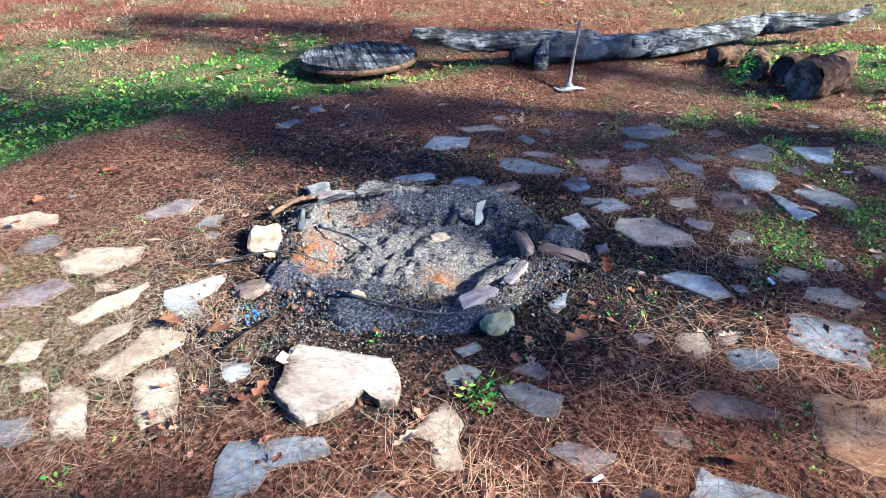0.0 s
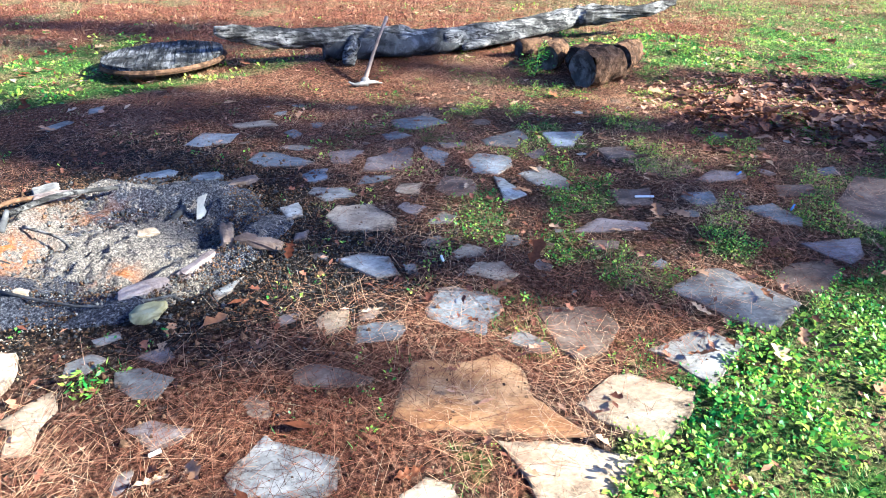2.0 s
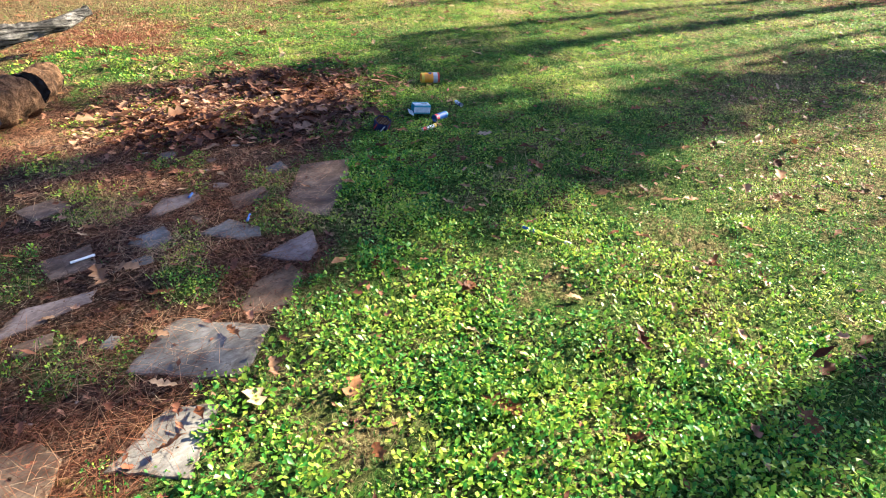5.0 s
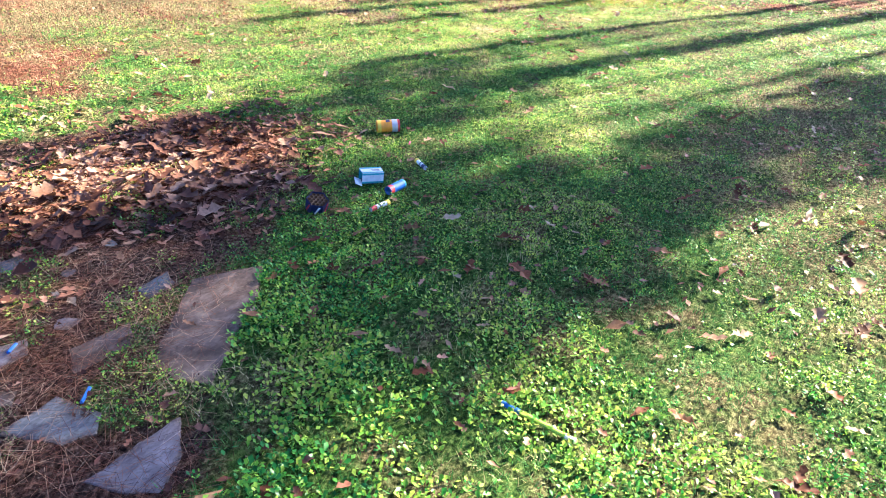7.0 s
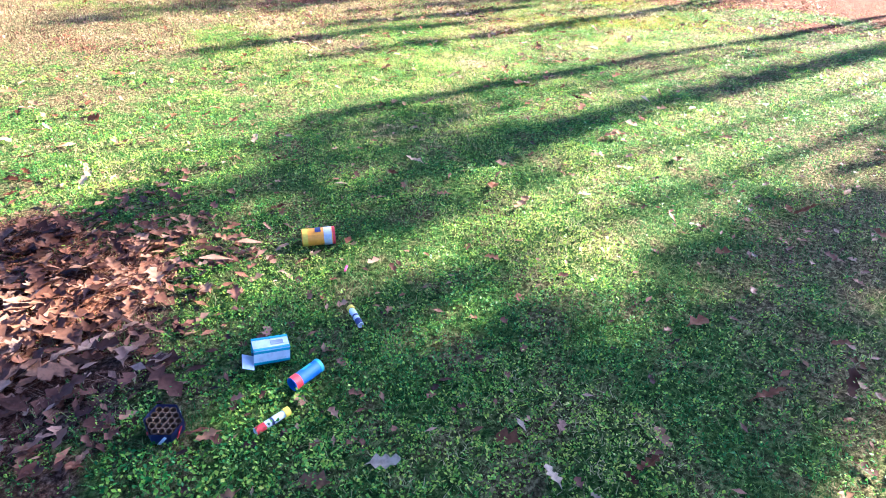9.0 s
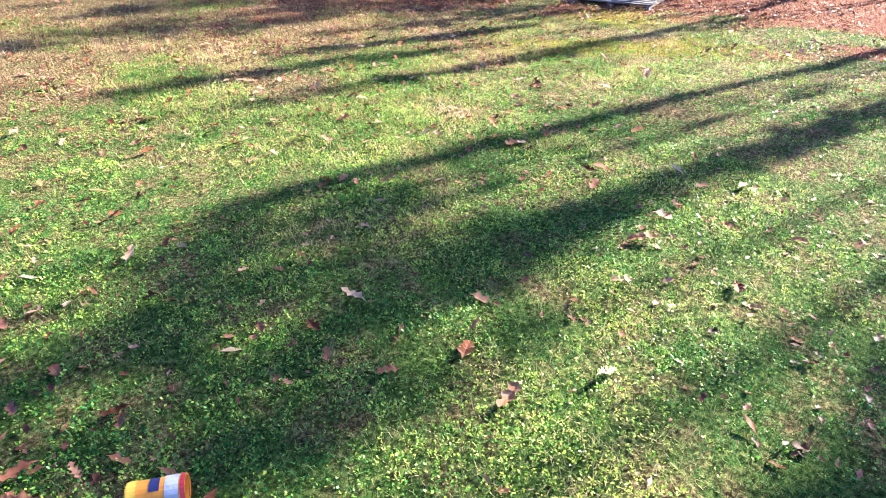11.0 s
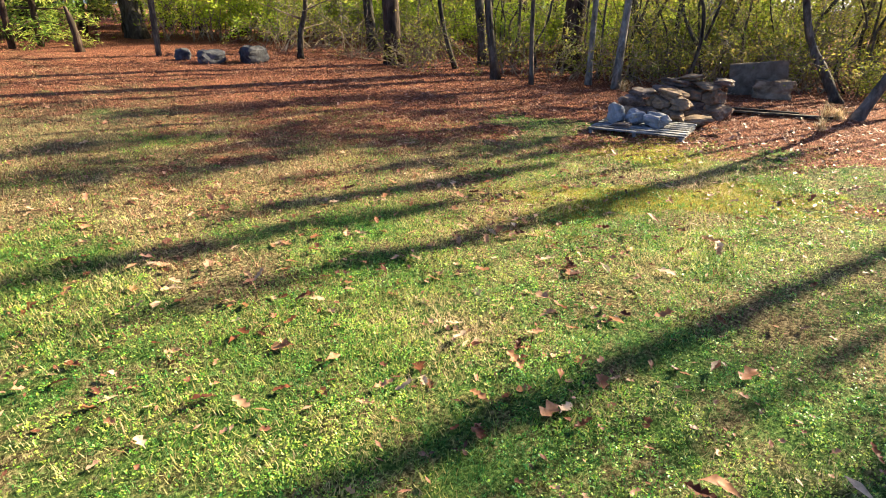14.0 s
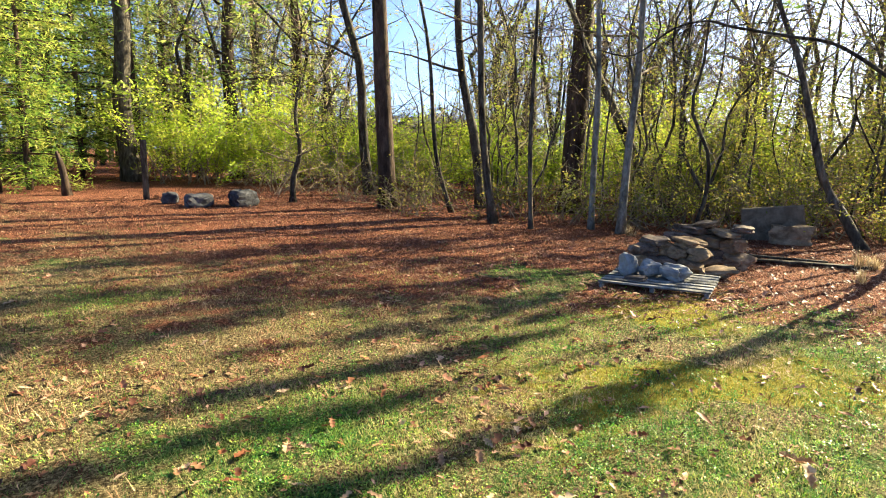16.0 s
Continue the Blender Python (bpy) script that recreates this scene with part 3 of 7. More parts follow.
def make_tree(name, label, x, y, trunk, radius, bark, limbs=8, limb_from=0.4, limb_len=1.5, leaves=0, leaf=0.1, leaf_m=None, spread=0.35,
              seed=0, twigs=6, rising=0.25, sides=10, flare=1.35, droop=0.0, category="tree", group="", leaf_flat=0.5):
    """A tapered trunk along the given points (from the base), limbs with twigs, and a crown of single leaves along the twigs."""
    r = random.Random(seed)
    g = np.random.default_rng(seed + 1)
    root = thing(name, label, category, (x, y, gz(x, y) - 0.05), 0, group)
    pts = spline(trunk, max(6, 2 * len(trunk) + 2))
    n = len(pts)
    top = 0.3
    radii = [radius * (1 - (1 - top) * i / (n - 1)) * (flare if i == 0 else 1) for i in range(n)]
    V, F = [], []
    tube(V, F, pts, radii, sides, 0.18, seed * 0.7)
    child("trunk", mesh_of("trunk", V, F, bark, True), root)
    tips = []
    for k in range(limbs):
        V, F = [], []
        f = limb_from + (1 - limb_from) * (k + r.random()) / limbs
        i = min(int(f * (n - 1)), n - 2)
        p = Vector(pts[i]).lerp(Vector(pts[i + 1]), f * (n - 1) - i)
        a = k * 2.4 + r.uniform(-0.6, 0.6)
        ln = limb_len * r.uniform(0.6, 1.25) * (1.15 - 0.6 * (f - limb_from) / (1.001 - limb_from))
        rad = min(radii[i] * 0.4, 0.012 + ln * 0.013)
        lp = limb_points(r, p, (math.cos(a), math.sin(a), rising + r.uniform(-0.1, 0.25)), ln, 5, droop)
        tube(V, F, lp, [rad * (1 - 0.8 * j / 5) for j in range(6)], 5, caps=False)
        tips += lp[2:]
        limb_bark = bark if radius > 0.09 else M_TWIG
        limb = child("limb", mesh_of("limb", V, F, limb_bark, True), root)
        V, F = [], []
        for _ in range(twigs):
            j = r.randint(1, 5)
            tp = limb_points(r, lp[j], (r.uniform(-1, 1), r.uniform(-1, 1), r.uniform(-0.2, 0.8)), ln * r.uniform(0.2, 0.5), 3, droop, 0.25)
            tube(V, F, tp, [rad * 0.35, rad * 0.28, rad * 0.2, rad * 0.1], 3, caps=False)
            tips += tp[1:]
        if twigs:
            tagged(child("twigs", mesh_of("twigs", V, F, limb_bark, True), limb), kind="stuff")
    if leaf_m is M_DRYLEAF:
        leaves, leaf = 2 * leaves, 0.6 * leaf
    if leaves and tips:
        t = np.array([tuple(q) for q in tips])
        c = t[g.integers(0, len(t), leaves)] + g.normal(size=(leaves, 3)) * spread * 0.4
        v, tr = leaf_cloud(c, leaf, g, leaf_flat, 0.2 if leaf_m is M_PINE_LEAF else 0.5)
        child("crown", tri_mesh("crown", v, tr, leaf_m), root)
    return root


def straight(h, lean=(0, 0), wob=0.1, seed=0, n=5):
    r = random.Random(seed)
    return [(lean[0] * k / n + (r.uniform(-wob, wob) if k else 0), lean[1] * k / n + (r.uniform(-wob, wob) if k else 0), h * k / n) for k in range(n + 1)]


def column_tree(x, y, lo, hi, hw, leaf_m, label, seed, trunk_r=0.1, density=1.0, leaf=0.16, aspect=0.6, spray=1.0):
    """An evergreen whose crown fills a narrow column between two heights."""
    g = np.random.default_rng(seed)
    r = random.Random(seed)
    root = thing("evergreen_tree", label, "tree", (x, y, gz(x, y) - 0.05), 0, "evergreens at the edge of the yard")
    V, F = [], []
    pts = straight(hi, (0, 0), 0.04, seed)
    tube(V, F, pts, [trunk_r * (1 - 0.13 * k) for k in range(len(pts))], 8, 0.15, seed)
    child("trunk", mesh_of("trunk", V, F, M_PINE, True), root)
    V, F, tips = [], [], []
    levels = max(6, int((hi - lo) / 0.35))
    for k in range(levels):
        z = lo + (hi - lo) * (k + r.random() * 0.8) / levels
        f = (z - lo) / (hi - lo)
        w = hw * (0.6 + 0.4 * math.sin(math.pi * min(1, f * 1.1 + 0.15))) * r.uniform(0.75, 1.05)
        for q in range(4 if hw < 1.3 else 7):
            a = r.uniform(0, 6.28)
            lp = limb_points(r, (0, 0, z), (math.cos(a), math.sin(a), 0.15), w, 3, 0.02 + 0.3 * (1 - spray))
            tube(V, F, lp, [0.022, 0.016, 0.01, 0.006], 4, caps=False)
            tips += lp[1:]
    tagged(child("bough", mesh_of("bough", V, F, M_PINE, True), root), kind="stuff")
    t = np.array([tuple(p) for p in tips])
    n = int(density * 620 * (hi - lo) * max(hw, 0.4) * 2 * (0.16 / leaf) ** 2 * 0.6)
    c = t[g.integers(0, len(t), n)] + g.normal(size=(n, 3)) * (0.04 + 0.12 * hw * spray, 0.04 + 0.12 * hw * spray, 0.16 * spray)
    v, tr = leaf_cloud(c, leaf, g, 0.6, aspect)
    child("crown", tri_mesh("crown", v, tr, leaf_m), root)
    return root


SLOPE = math.tan(SUN_EL)
US = Vector((math.sin(SUN_AZ), math.cos(SUN_AZ)))
VS = Vector((-US.y, US.x))


def shade_pine(v, u_base, u0, u1, hw, seed, density=1.0, trunk_r=0.055):
    """A pine added to cast shade, set by its place along and across the sun's bearing; its crown shades u0 to u1."""
    p = US * u_base + VS * v
    column_tree(p.x, p.y, max(0.6, (u_base - u1) * SLOPE), (u_base - u0) * SLOPE, hw, M_PINE_LEAF, "tall green pine added to cast shade on the yard", seed, trunk_r, density, 0.07 if hw < 0.03 else 0.13 if hw < 0.1 else 0.19)


# pines added sunward, mostly out of view, to shape the yard's shadow bands
shade_pine(1.05, 12, 2.7, 6.5, 0.07, 101, 2.4)
shade_pine(5.0, 21, 4.0, 5.3, 0.45, 119, 0.7)
shade_pine(11.7, 23, 4.0, 10.5, 1.0, 120, 0.5)
shade_pine(13.1, 24, 5.0, 11.0, 0.9, 121, 0.45)
shade_pine(14.6, 25, 6.0, 12.0, 0.9, 122, 0.5)
shade_pine(10.6, 22, 7.5, 12.0, 0.45, 123, 0.5)
shade_pine(3.47, 20, 3.4, 11.0, 0.78, 102, 1.8)
shade_pine(3.15, 22, -2.0, 2.3, 0.5, 103, 0.7)
shade_pine(5.75, 20, 2.3, 4.8, 0.6, 126, 0.55)
shade_pine(2.9, 19, 2.0, 4.3, 0.38, 125, 1.0)
shade_pine(5.5, 20, 4.7, 6.7, 0.36, 124, 0.5)
shade_pine(3.9, 23, -3.0, 5.2, 0.85, 104, 0.8)
shade_pine(5.66, 19, 5.4, 13.0, 0.13, 105, 1.3)
shade_pine(6.2, 19.5, 6.0, 10.5, 0.01, 128, 0.12, 0.035)
shade_pine(9.8, 21, 6.8, 9.4, 0.12, 129, 1.0)
shade_pine(6.35, 20, 4.5, 5.9, 0.34, 106, 0.7)
shade_pine(6.72, 20, 5.0, 8.0, 0.04, 127, 0.9, 0.06)
shade_pine(6.69, 20.5, 7.5, 13.0, 0.02, 107, 0.6, 0.09)
shade_pine(8.45, 21, 5.8, 9.0, 0.1, 108, 0.4, 0.045)
shade_pine(8.6, 20.5, 8.5, 12.5, 0.08, 109, 0.35, 0.035)
shade_pine(9.25, 21, 5.0, 8.2, 0.14, 110, 0.5, 0.06)
shade_pine(11.0, 26, 12.3, 15.5, 0.6, 131, 0.6)
shade_pine(10.2, 24, 9.8, 13.0, 0.35, 133, 0.4)
shade_pine(12.4, 25, 10.5, 14.5, 0.45, 134, 0.4)
shade_pine(4.4, 24, -2.6, 5.0, 0.22, 111, 0.6)
shade_pine(5.9, 22, 4.6, 6.0, 0.5, 117, 0.35)
shade_pine(5.65, 24, -6.0, 1.6, 0.6, 112, 0.4)
shade_pine(6.5, 25, -6.0, -0.6, 0.7, 113, 0.9)
shade_pine(1.65, 24, -0.6, 0.4, 0.5, 114, 0.6)
shade_pine(3.4, 26, -7.0, -2.0, 0.9, 115)
shade_pine(2.55, 25, -0.75, 0.8, 0.3, 118, 0.8)
shade_pine(4.5, 22, 2.2, 3.5, 0.25, 130, 0.7)
shade_pine(2.4, 23, 0.4, 1.7, 0.25, 132, 0.6)
shade_pine(0.25, 23, -4.0, 1.6, 0.72, 116, 1.0)

# woods seen past the lawn
make_tree("pine_tree", "tall grey-barked pine trunk at the lawn's edge", 17.2, 24.5, straight(17, (-0.45, 0.3), 0.15, 1, 7), 0.30, M_TRUNK, 16, 0.45, 3.2, 6000, 0.15, M_PINE_LEAF, 0.5, 1)
make_tree("pine_tree", "slim pine standing close behind another pine", 17.9, 25.9, straight(16, (0.1, 0.2), 0.15, 2, 7), 0.24, M_PINE, 14, 0.4, 2.8, 6000, 0.15, M_PINE_LEAF, 0.5, 2)
make_tree("pine_tree", "reddish-barked pine with bare side limbs behind the shrubs", 21.0, 24.4, straight(17, (-0.3, 0.4), 0.15, 3, 7), 0.27, M_PINE, 22, 0.2, 3.0, 6000, 0.15, M_PINE_LEAF, 0.55, 3)
make_tree("pine_tree", "pine with dark limbs deep in the woods", 23.5, 24.0, straight(17, (0.3, 0.1), 0.15, 4, 7), 0.22, M_PINE, 20, 0.2, 2.6, 6000, 0.15, M_PINE_LEAF, 0.55, 4)
make_tree("pine_tree", "stout dark pine trunk rising from brush", 18.6, 14.3, straight(16, (-0.5, 0.3), 0.1, 5, 7), 0.21, M_PINE, 12, 0.3, 2.2, 700, 0.2, M_PINE_LEAF, 0.4, 5)
make_tree("pine_tree", "dark trunk with crooked limbs beside a stouter pine", 20.6, 17.0, straight(13, (-1.0, 0.6), 0.25, 6, 7), 0.15, M_TRUNK, 16, 0.2, 2.4, 500, 0.14, M_DRYLEAF, 0.4, 6)
make_tree("pine_tree", "broad ivy-clad pine trunk in the thicket", 21.6, 11.0, straight(16, (0.3, -0.2), 0.12, 7, 7), 0.29, M_PINE, 14, 0.25, 2.0, 1500, 0.13, M_CEDAR, 0.4, 7)
make_tree("deciduous_tree", "slender dark tree forking upward at the woods' edge", 18.3, 11.0, straight(10, (-0.5, 0.5), 0.12, 8, 6), 0.085, M_TRUNK, 12, 0.3, 1.6, 260, 0.1, M_DRYLEAF, 0.3, 8)
make_tree("deciduous_tree", "thin leaning dark tree in the thicket", 20.5, 12.9, straight(10, (-0.9, 0.7), 0.15, 9, 6), 0.13, M_TRUNK, 12, 0.25, 1.8, 260, 0.1, M_DRYLEAF, 0.3, 9)
make_tree("deciduous_tree", "pale lichened sapling at the leafy verge", 19.1, 9.2, straight(9, (0.05, 0.1), 0.06, 10, 6), 0.068, M_GREYBARK, 9, 0.35, 1.2, 120, 0.09, M_DRYLEAF, 0.3, 10)
make_tree("deciduous_tree", "smooth grey sapling leaning slightly", 18.9, 8.5, straight(9, (0.5, -0.2), 0.08, 11, 6), 0.08, M_GREYBARK, 10, 0.3, 1.4, 160, 0.09, M_DRYLEAF, 0.3, 11)
make_tree("deciduous_tree", "small dark tree with leafy side shoots", 17.5, 16.6, straight(3.4, (0.35, -0.1), 0.12, 12, 5), 0.085, M_TRUNK, 14, 0.2, 1.1, 700, 0.09, M_DRYLEAF, 0.3, 12)
make_tree("deciduous_tree", "thin dark sapling among twigs", 18.2, 10.05, straight(8, (0.1, 0.1), 0.08, 13, 6), 0.048, M_TRUNK, 9, 0.3, 1.1, 90, 0.09, M_DRYLEAF, 0.3, 13)
make_tree("deciduous_tree", "thin crooked sapling before the green hedge", 19.2, 12.8, straight(7, (-0.9, 0.7), 0.2, 14, 6), 0.06, M_TRUNK, 10, 0.3, 1.3, 110, 0.09, M_DRYLEAF, 0.3, 14)
make_tree("deciduous_tree", "thin upright sapling in the brush", 21.6, 8.5, straight(8, (0.1, -0.1), 0.1, 15, 6), 0.06, M_TRUNK, 10, 0.3, 1.2, 160, 0.1, M_DRYLEAF, 0.3, 15)
make_tree("deciduous_tree", "dead trunk leaning across the thicket", 22.8, 9.0, [(0, 0, 0), (-0.5, 0.5, 1.2), (-1.1, 1.0, 2.6), (-1.7, 1.5, 4.0), (-2.2, 1.9, 5.4)], 0.15, M_TRUNK, 5, 0.4, 1.0, 0, 0.1, None, 0.3, 16)
make_tree("deciduous_tree", "curving grey-green trunk arching over the boards", 19.94, 4.73, [(0, 0, 0), (-0.03, 0.32, 0.56), (-0.06, 0.65, 1.1), (-0.09, 0.89, 1.95), (-0.14, 1.2, 3.16), (-0.21, 1.56, 4.1), (-0.4, 2.0, 5.6)], 0.09, M_TRUNK, 9, 0.5, 1.6, 140, 0.09, M_DRYLEAF, 0.3, 17)
make_tree("deciduous_tree", "stout grey trunk leaning outward at the leafy verge", 18.0, 4.25, [(0, 0, 0), (0.3, -0.35, 0.9), (0.65, -0.75, 1.9), (1.0, -1.1, 3.2), (1.3, -1.5, 5)], 0.085, M_GREYBARK, 4, 0.5, 1.4, 40, 0.09, M_DRYLEAF, 0.3, 18)


def arching_branch():
    root = thing("arching_branch", "long bare grey branch arching between trees", "branch", (18.77, 4.13, gz(18.77, 4.13)))
    pts = spline([(-0.1, -0.35, 0.0), (0.0, -0.1, 1.3), (0.0, 0.0, 2.2), (-0.03, 0.51, 2.68), (-0.09, 1.15, 3.15), (-0.18, 1.73, 3.31), (-0.35, 2.51, 3.51), (-0.46, 2.91, 3.63), (-0.61, 3.38, 3.53), (-0.82, 3.93, 3.15), (-1.04, 4.44, 3.25)], 40)
    V, F = [], []
    tube(V, F, pts, [0.038 - 0.0007 * k for k in range(40)], 8, 0.2, 2.0)
    child("stem", mesh_of("stem", V, F, M_TRUNK, True), root)
    r = random.Random(31)
    for k in range(10):
        V, F = [], []
        lp = limb_points(r, pts[12 + 2 * k], (r.uniform(-0.5, 0.5), r.uniform(-1, 1), r.uniform(-0.3, 1)), r.uniform(0.4, 1.1), 5, 0.02, 0.25)
        tube(V, F, lp, [0.012, 0.01, 0.008, 0.006, 0.004, 0.003], 4, caps=False)
        child("twig", mesh_of("twig", V, F, M_TWIG), root)


arching_branch()
sap = random.Random(55)
for k in range(54):
    f = sap.random()
    sx, sy = 19.5 + 3.2 * sap.random() + 0.12 * k * sap.random(), 3.2 + 13.5 * f
    if math.hypot(sx - 19.85, sy - 6.1) < 1.0:
        continue
    hgt = sap.uniform(3.5, 8)
    make_tree("sapling", "thin bare grey-brown sapling in the thicket", sx, sy, straight(hgt, (sap.uniform(-1.1, 1.1), sap.uniform(-1.1, 1.1)), 0.24, 500 + k, 7), sap.uniform(0.018, 0.05), M_TRUNK,
              9, 0.22, 1.3, 240, 0.085, M_DRYLEAF, 0.25, 500 + k, 7, 0.6, 6, 1.2, group="saplings of the thicket")


def shrub(x, y, w, h, leaves, leaf, leaf_m, label, seed, stems=14, twig_only=False, depth=None, stem_m=None):
    g = np.random.default_rng(seed)
    r = random.Random(seed)
    root = thing("shrub", label, "shrub", (x, y, gz(x, y) - 0.03), 0, "shrubs along the woods")
    V, F, tips = [], [], []
    depth = depth or w
    for k in range(stems):
        sx, sy = r.uniform(-0.35, 0.35) * w, r.uniform(-0.35, 0.35) * depth
        lp = limb_points(r, (sx, sy, 0), (r.uniform(-0.9, 0.9), r.uniform(-0.9, 0.9), 1), h * r.uniform(0.5, 1.2), 6, 0.09 if twig_only else 0.03, 0.3)
        tube(V, F, lp, [0.014 * (1 - 0.13 * j) * (h / 2) ** 0.5 for j in range(7)], 4, caps=False)
        tips += lp[2:]
        for q in range(5 if twig_only else 7):
            j = r.randint(2, 6)
            tp = limb_points(r, lp[j], (r.uniform(-1, 1), r.uniform(-1, 1), r.uniform(-0.1, 0.9)), h * r.uniform(0.15, 0.35), 3, 0.05, 0.3)
            tube(V, F, tp, [0.006, 0.005, 0.004, 0.002], 3, caps=False)
            tips += tp[1:]
    tagged(child("stem_tangle", mesh_of("stem_tangle", V, F, stem_m or M_TWIG), root), kind="stuff")
    if leaves:
        t = np.array([tuple(p) for p in tips])
        c = t[g.integers(0, len(t), leaves)] + g.normal(size=(leaves, 3)) * (0.03 + 0.022 * w)
        c[:, 2] = np.abs(c[:, 2])
        v, tr = leaf_cloud(c, leaf, g, 0.6, 0.38)
        child("foliage", tri_mesh("foliage", v, tr, leaf_m), root)
    return root


# bright privet and holly behind the edge trees
shrub(18.6, 23.4, 3.8, 3.4, 15000, 0.1, M_PRIVET, "sunlit yellow-green privet bush at the clearing", 201, 46)
shrub(20.6, 22.3, 3.6, 3.2, 15000, 0.1, M_PRIVET, "sunlit yellow-green privet bush with arching shoots", 202, 46)
shrub(23.4, 21.4, 3.2, 2.6, 9000, 0.09, M_PRIVET, "sparse privet bush behind saplings", 203, 34)
for k, (sx, sy, w, h) in enumerate([(24.0, 19.5, 3.2, 2.6), (25.0, 17.3, 3.2, 2.7), (25.6, 15.0, 3.2, 2.6), (26.0, 12.8, 3.2, 2.7), (26.0, 10.5, 3.0, 2.8), (25.5, 8.2, 3.0, 3.0)]):
    shrub(sx, sy, w, h, 9000, 0.11, M_PRIVET, "dense bright green hedge bush behind the trees", 210 + k, 40)
for k, (sx, sy, w, h) in enumerate([(23.6, 6.6, 2.6, 3.2), (25.2, 4.0, 2.8, 3.2), (23.0, 8.2, 2.6, 3.2), (25.8, 2.2, 2.8, 2.8), (24.6, 9.6, 2.6, 3.4), (24.8, 5.6, 2.6, 3.8)]):
    shrub(sx, sy, w, h, 9000, 0.07, M_DRYLEAF, "tangled thicket bush with sparse yellowing leaves", 220 + k, 26)
# bare brush
for k, (sx, sy, w, h) in enumerate([(18.0, 13.0, 1.3, 1.1), (18.6, 13.8, 1.3, 1.3), (20.0, 10.0, 1.5, 1.6), (20.3, 8.0, 1.4, 1.7), (21.2, 7.2, 1.6, 2.0), (19.2, 16.2, 1.4, 1.6), (21.4, 5.6, 1.4, 2.0), (18.6, 18.6, 1.6, 1.8), (20.0, 18.6, 1.8, 2.4), (20.2, 14.6, 1.8, 2.2), (19.6, 11.5, 1.6, 1.6), (20.6, 9.0, 1.6, 1.9), (22.0, 6.2, 1.8, 2.0), (21.0, 4.2, 1.3, 0.9)]):
    shrub(sx, sy, w, h, 420 if sx < 19.5 else 1600, 0.06, M_DRYLEAF, "bare straw-coloured brush with arching twigs", 240 + k, 24, True)
for k, (sx, sy, lo, hi, hw) in enumerate([(18.0, 30.5, 1.0, 9.5, 2.2), (21.0, 29.5, 1.0, 9.5, 2.2), (24.0, 27.5, 1.5, 9.0, 2.0), (15.0, 31.5, 1.0, 9.5, 2.2)]):
    column_tree(sx, sy, lo, hi, hw, M_PINE_LEAF, "light green pine with hazy needles behind the cedars", 270 + k, 0.16, 0.5, 0.17, 0.2)
# dark evergreens at the far corner
for k, (sx, sy, lo, hi, hw) in enumerate([(12.9, 22.6, 2.0, 8.0, 1.6), (13.7, 22.9, 0.25, 7.5, 1.5), (11.2, 24.5, 0.4, 8.0, 1.8), (16.3, 26.2, 0.6, 9.0, 1.8), (18.2, 27.2, 1.2, 9.0, 1.7), (14.6, 25.6, 0.6, 9.0, 1.8)]):
    column_tree(sx, sy, lo, hi, hw, M_CEDAR, "dense dark green cedar with drooping sprays", 260 + k, 0.09, 1.15, 0.15, 0.18, 0.5)


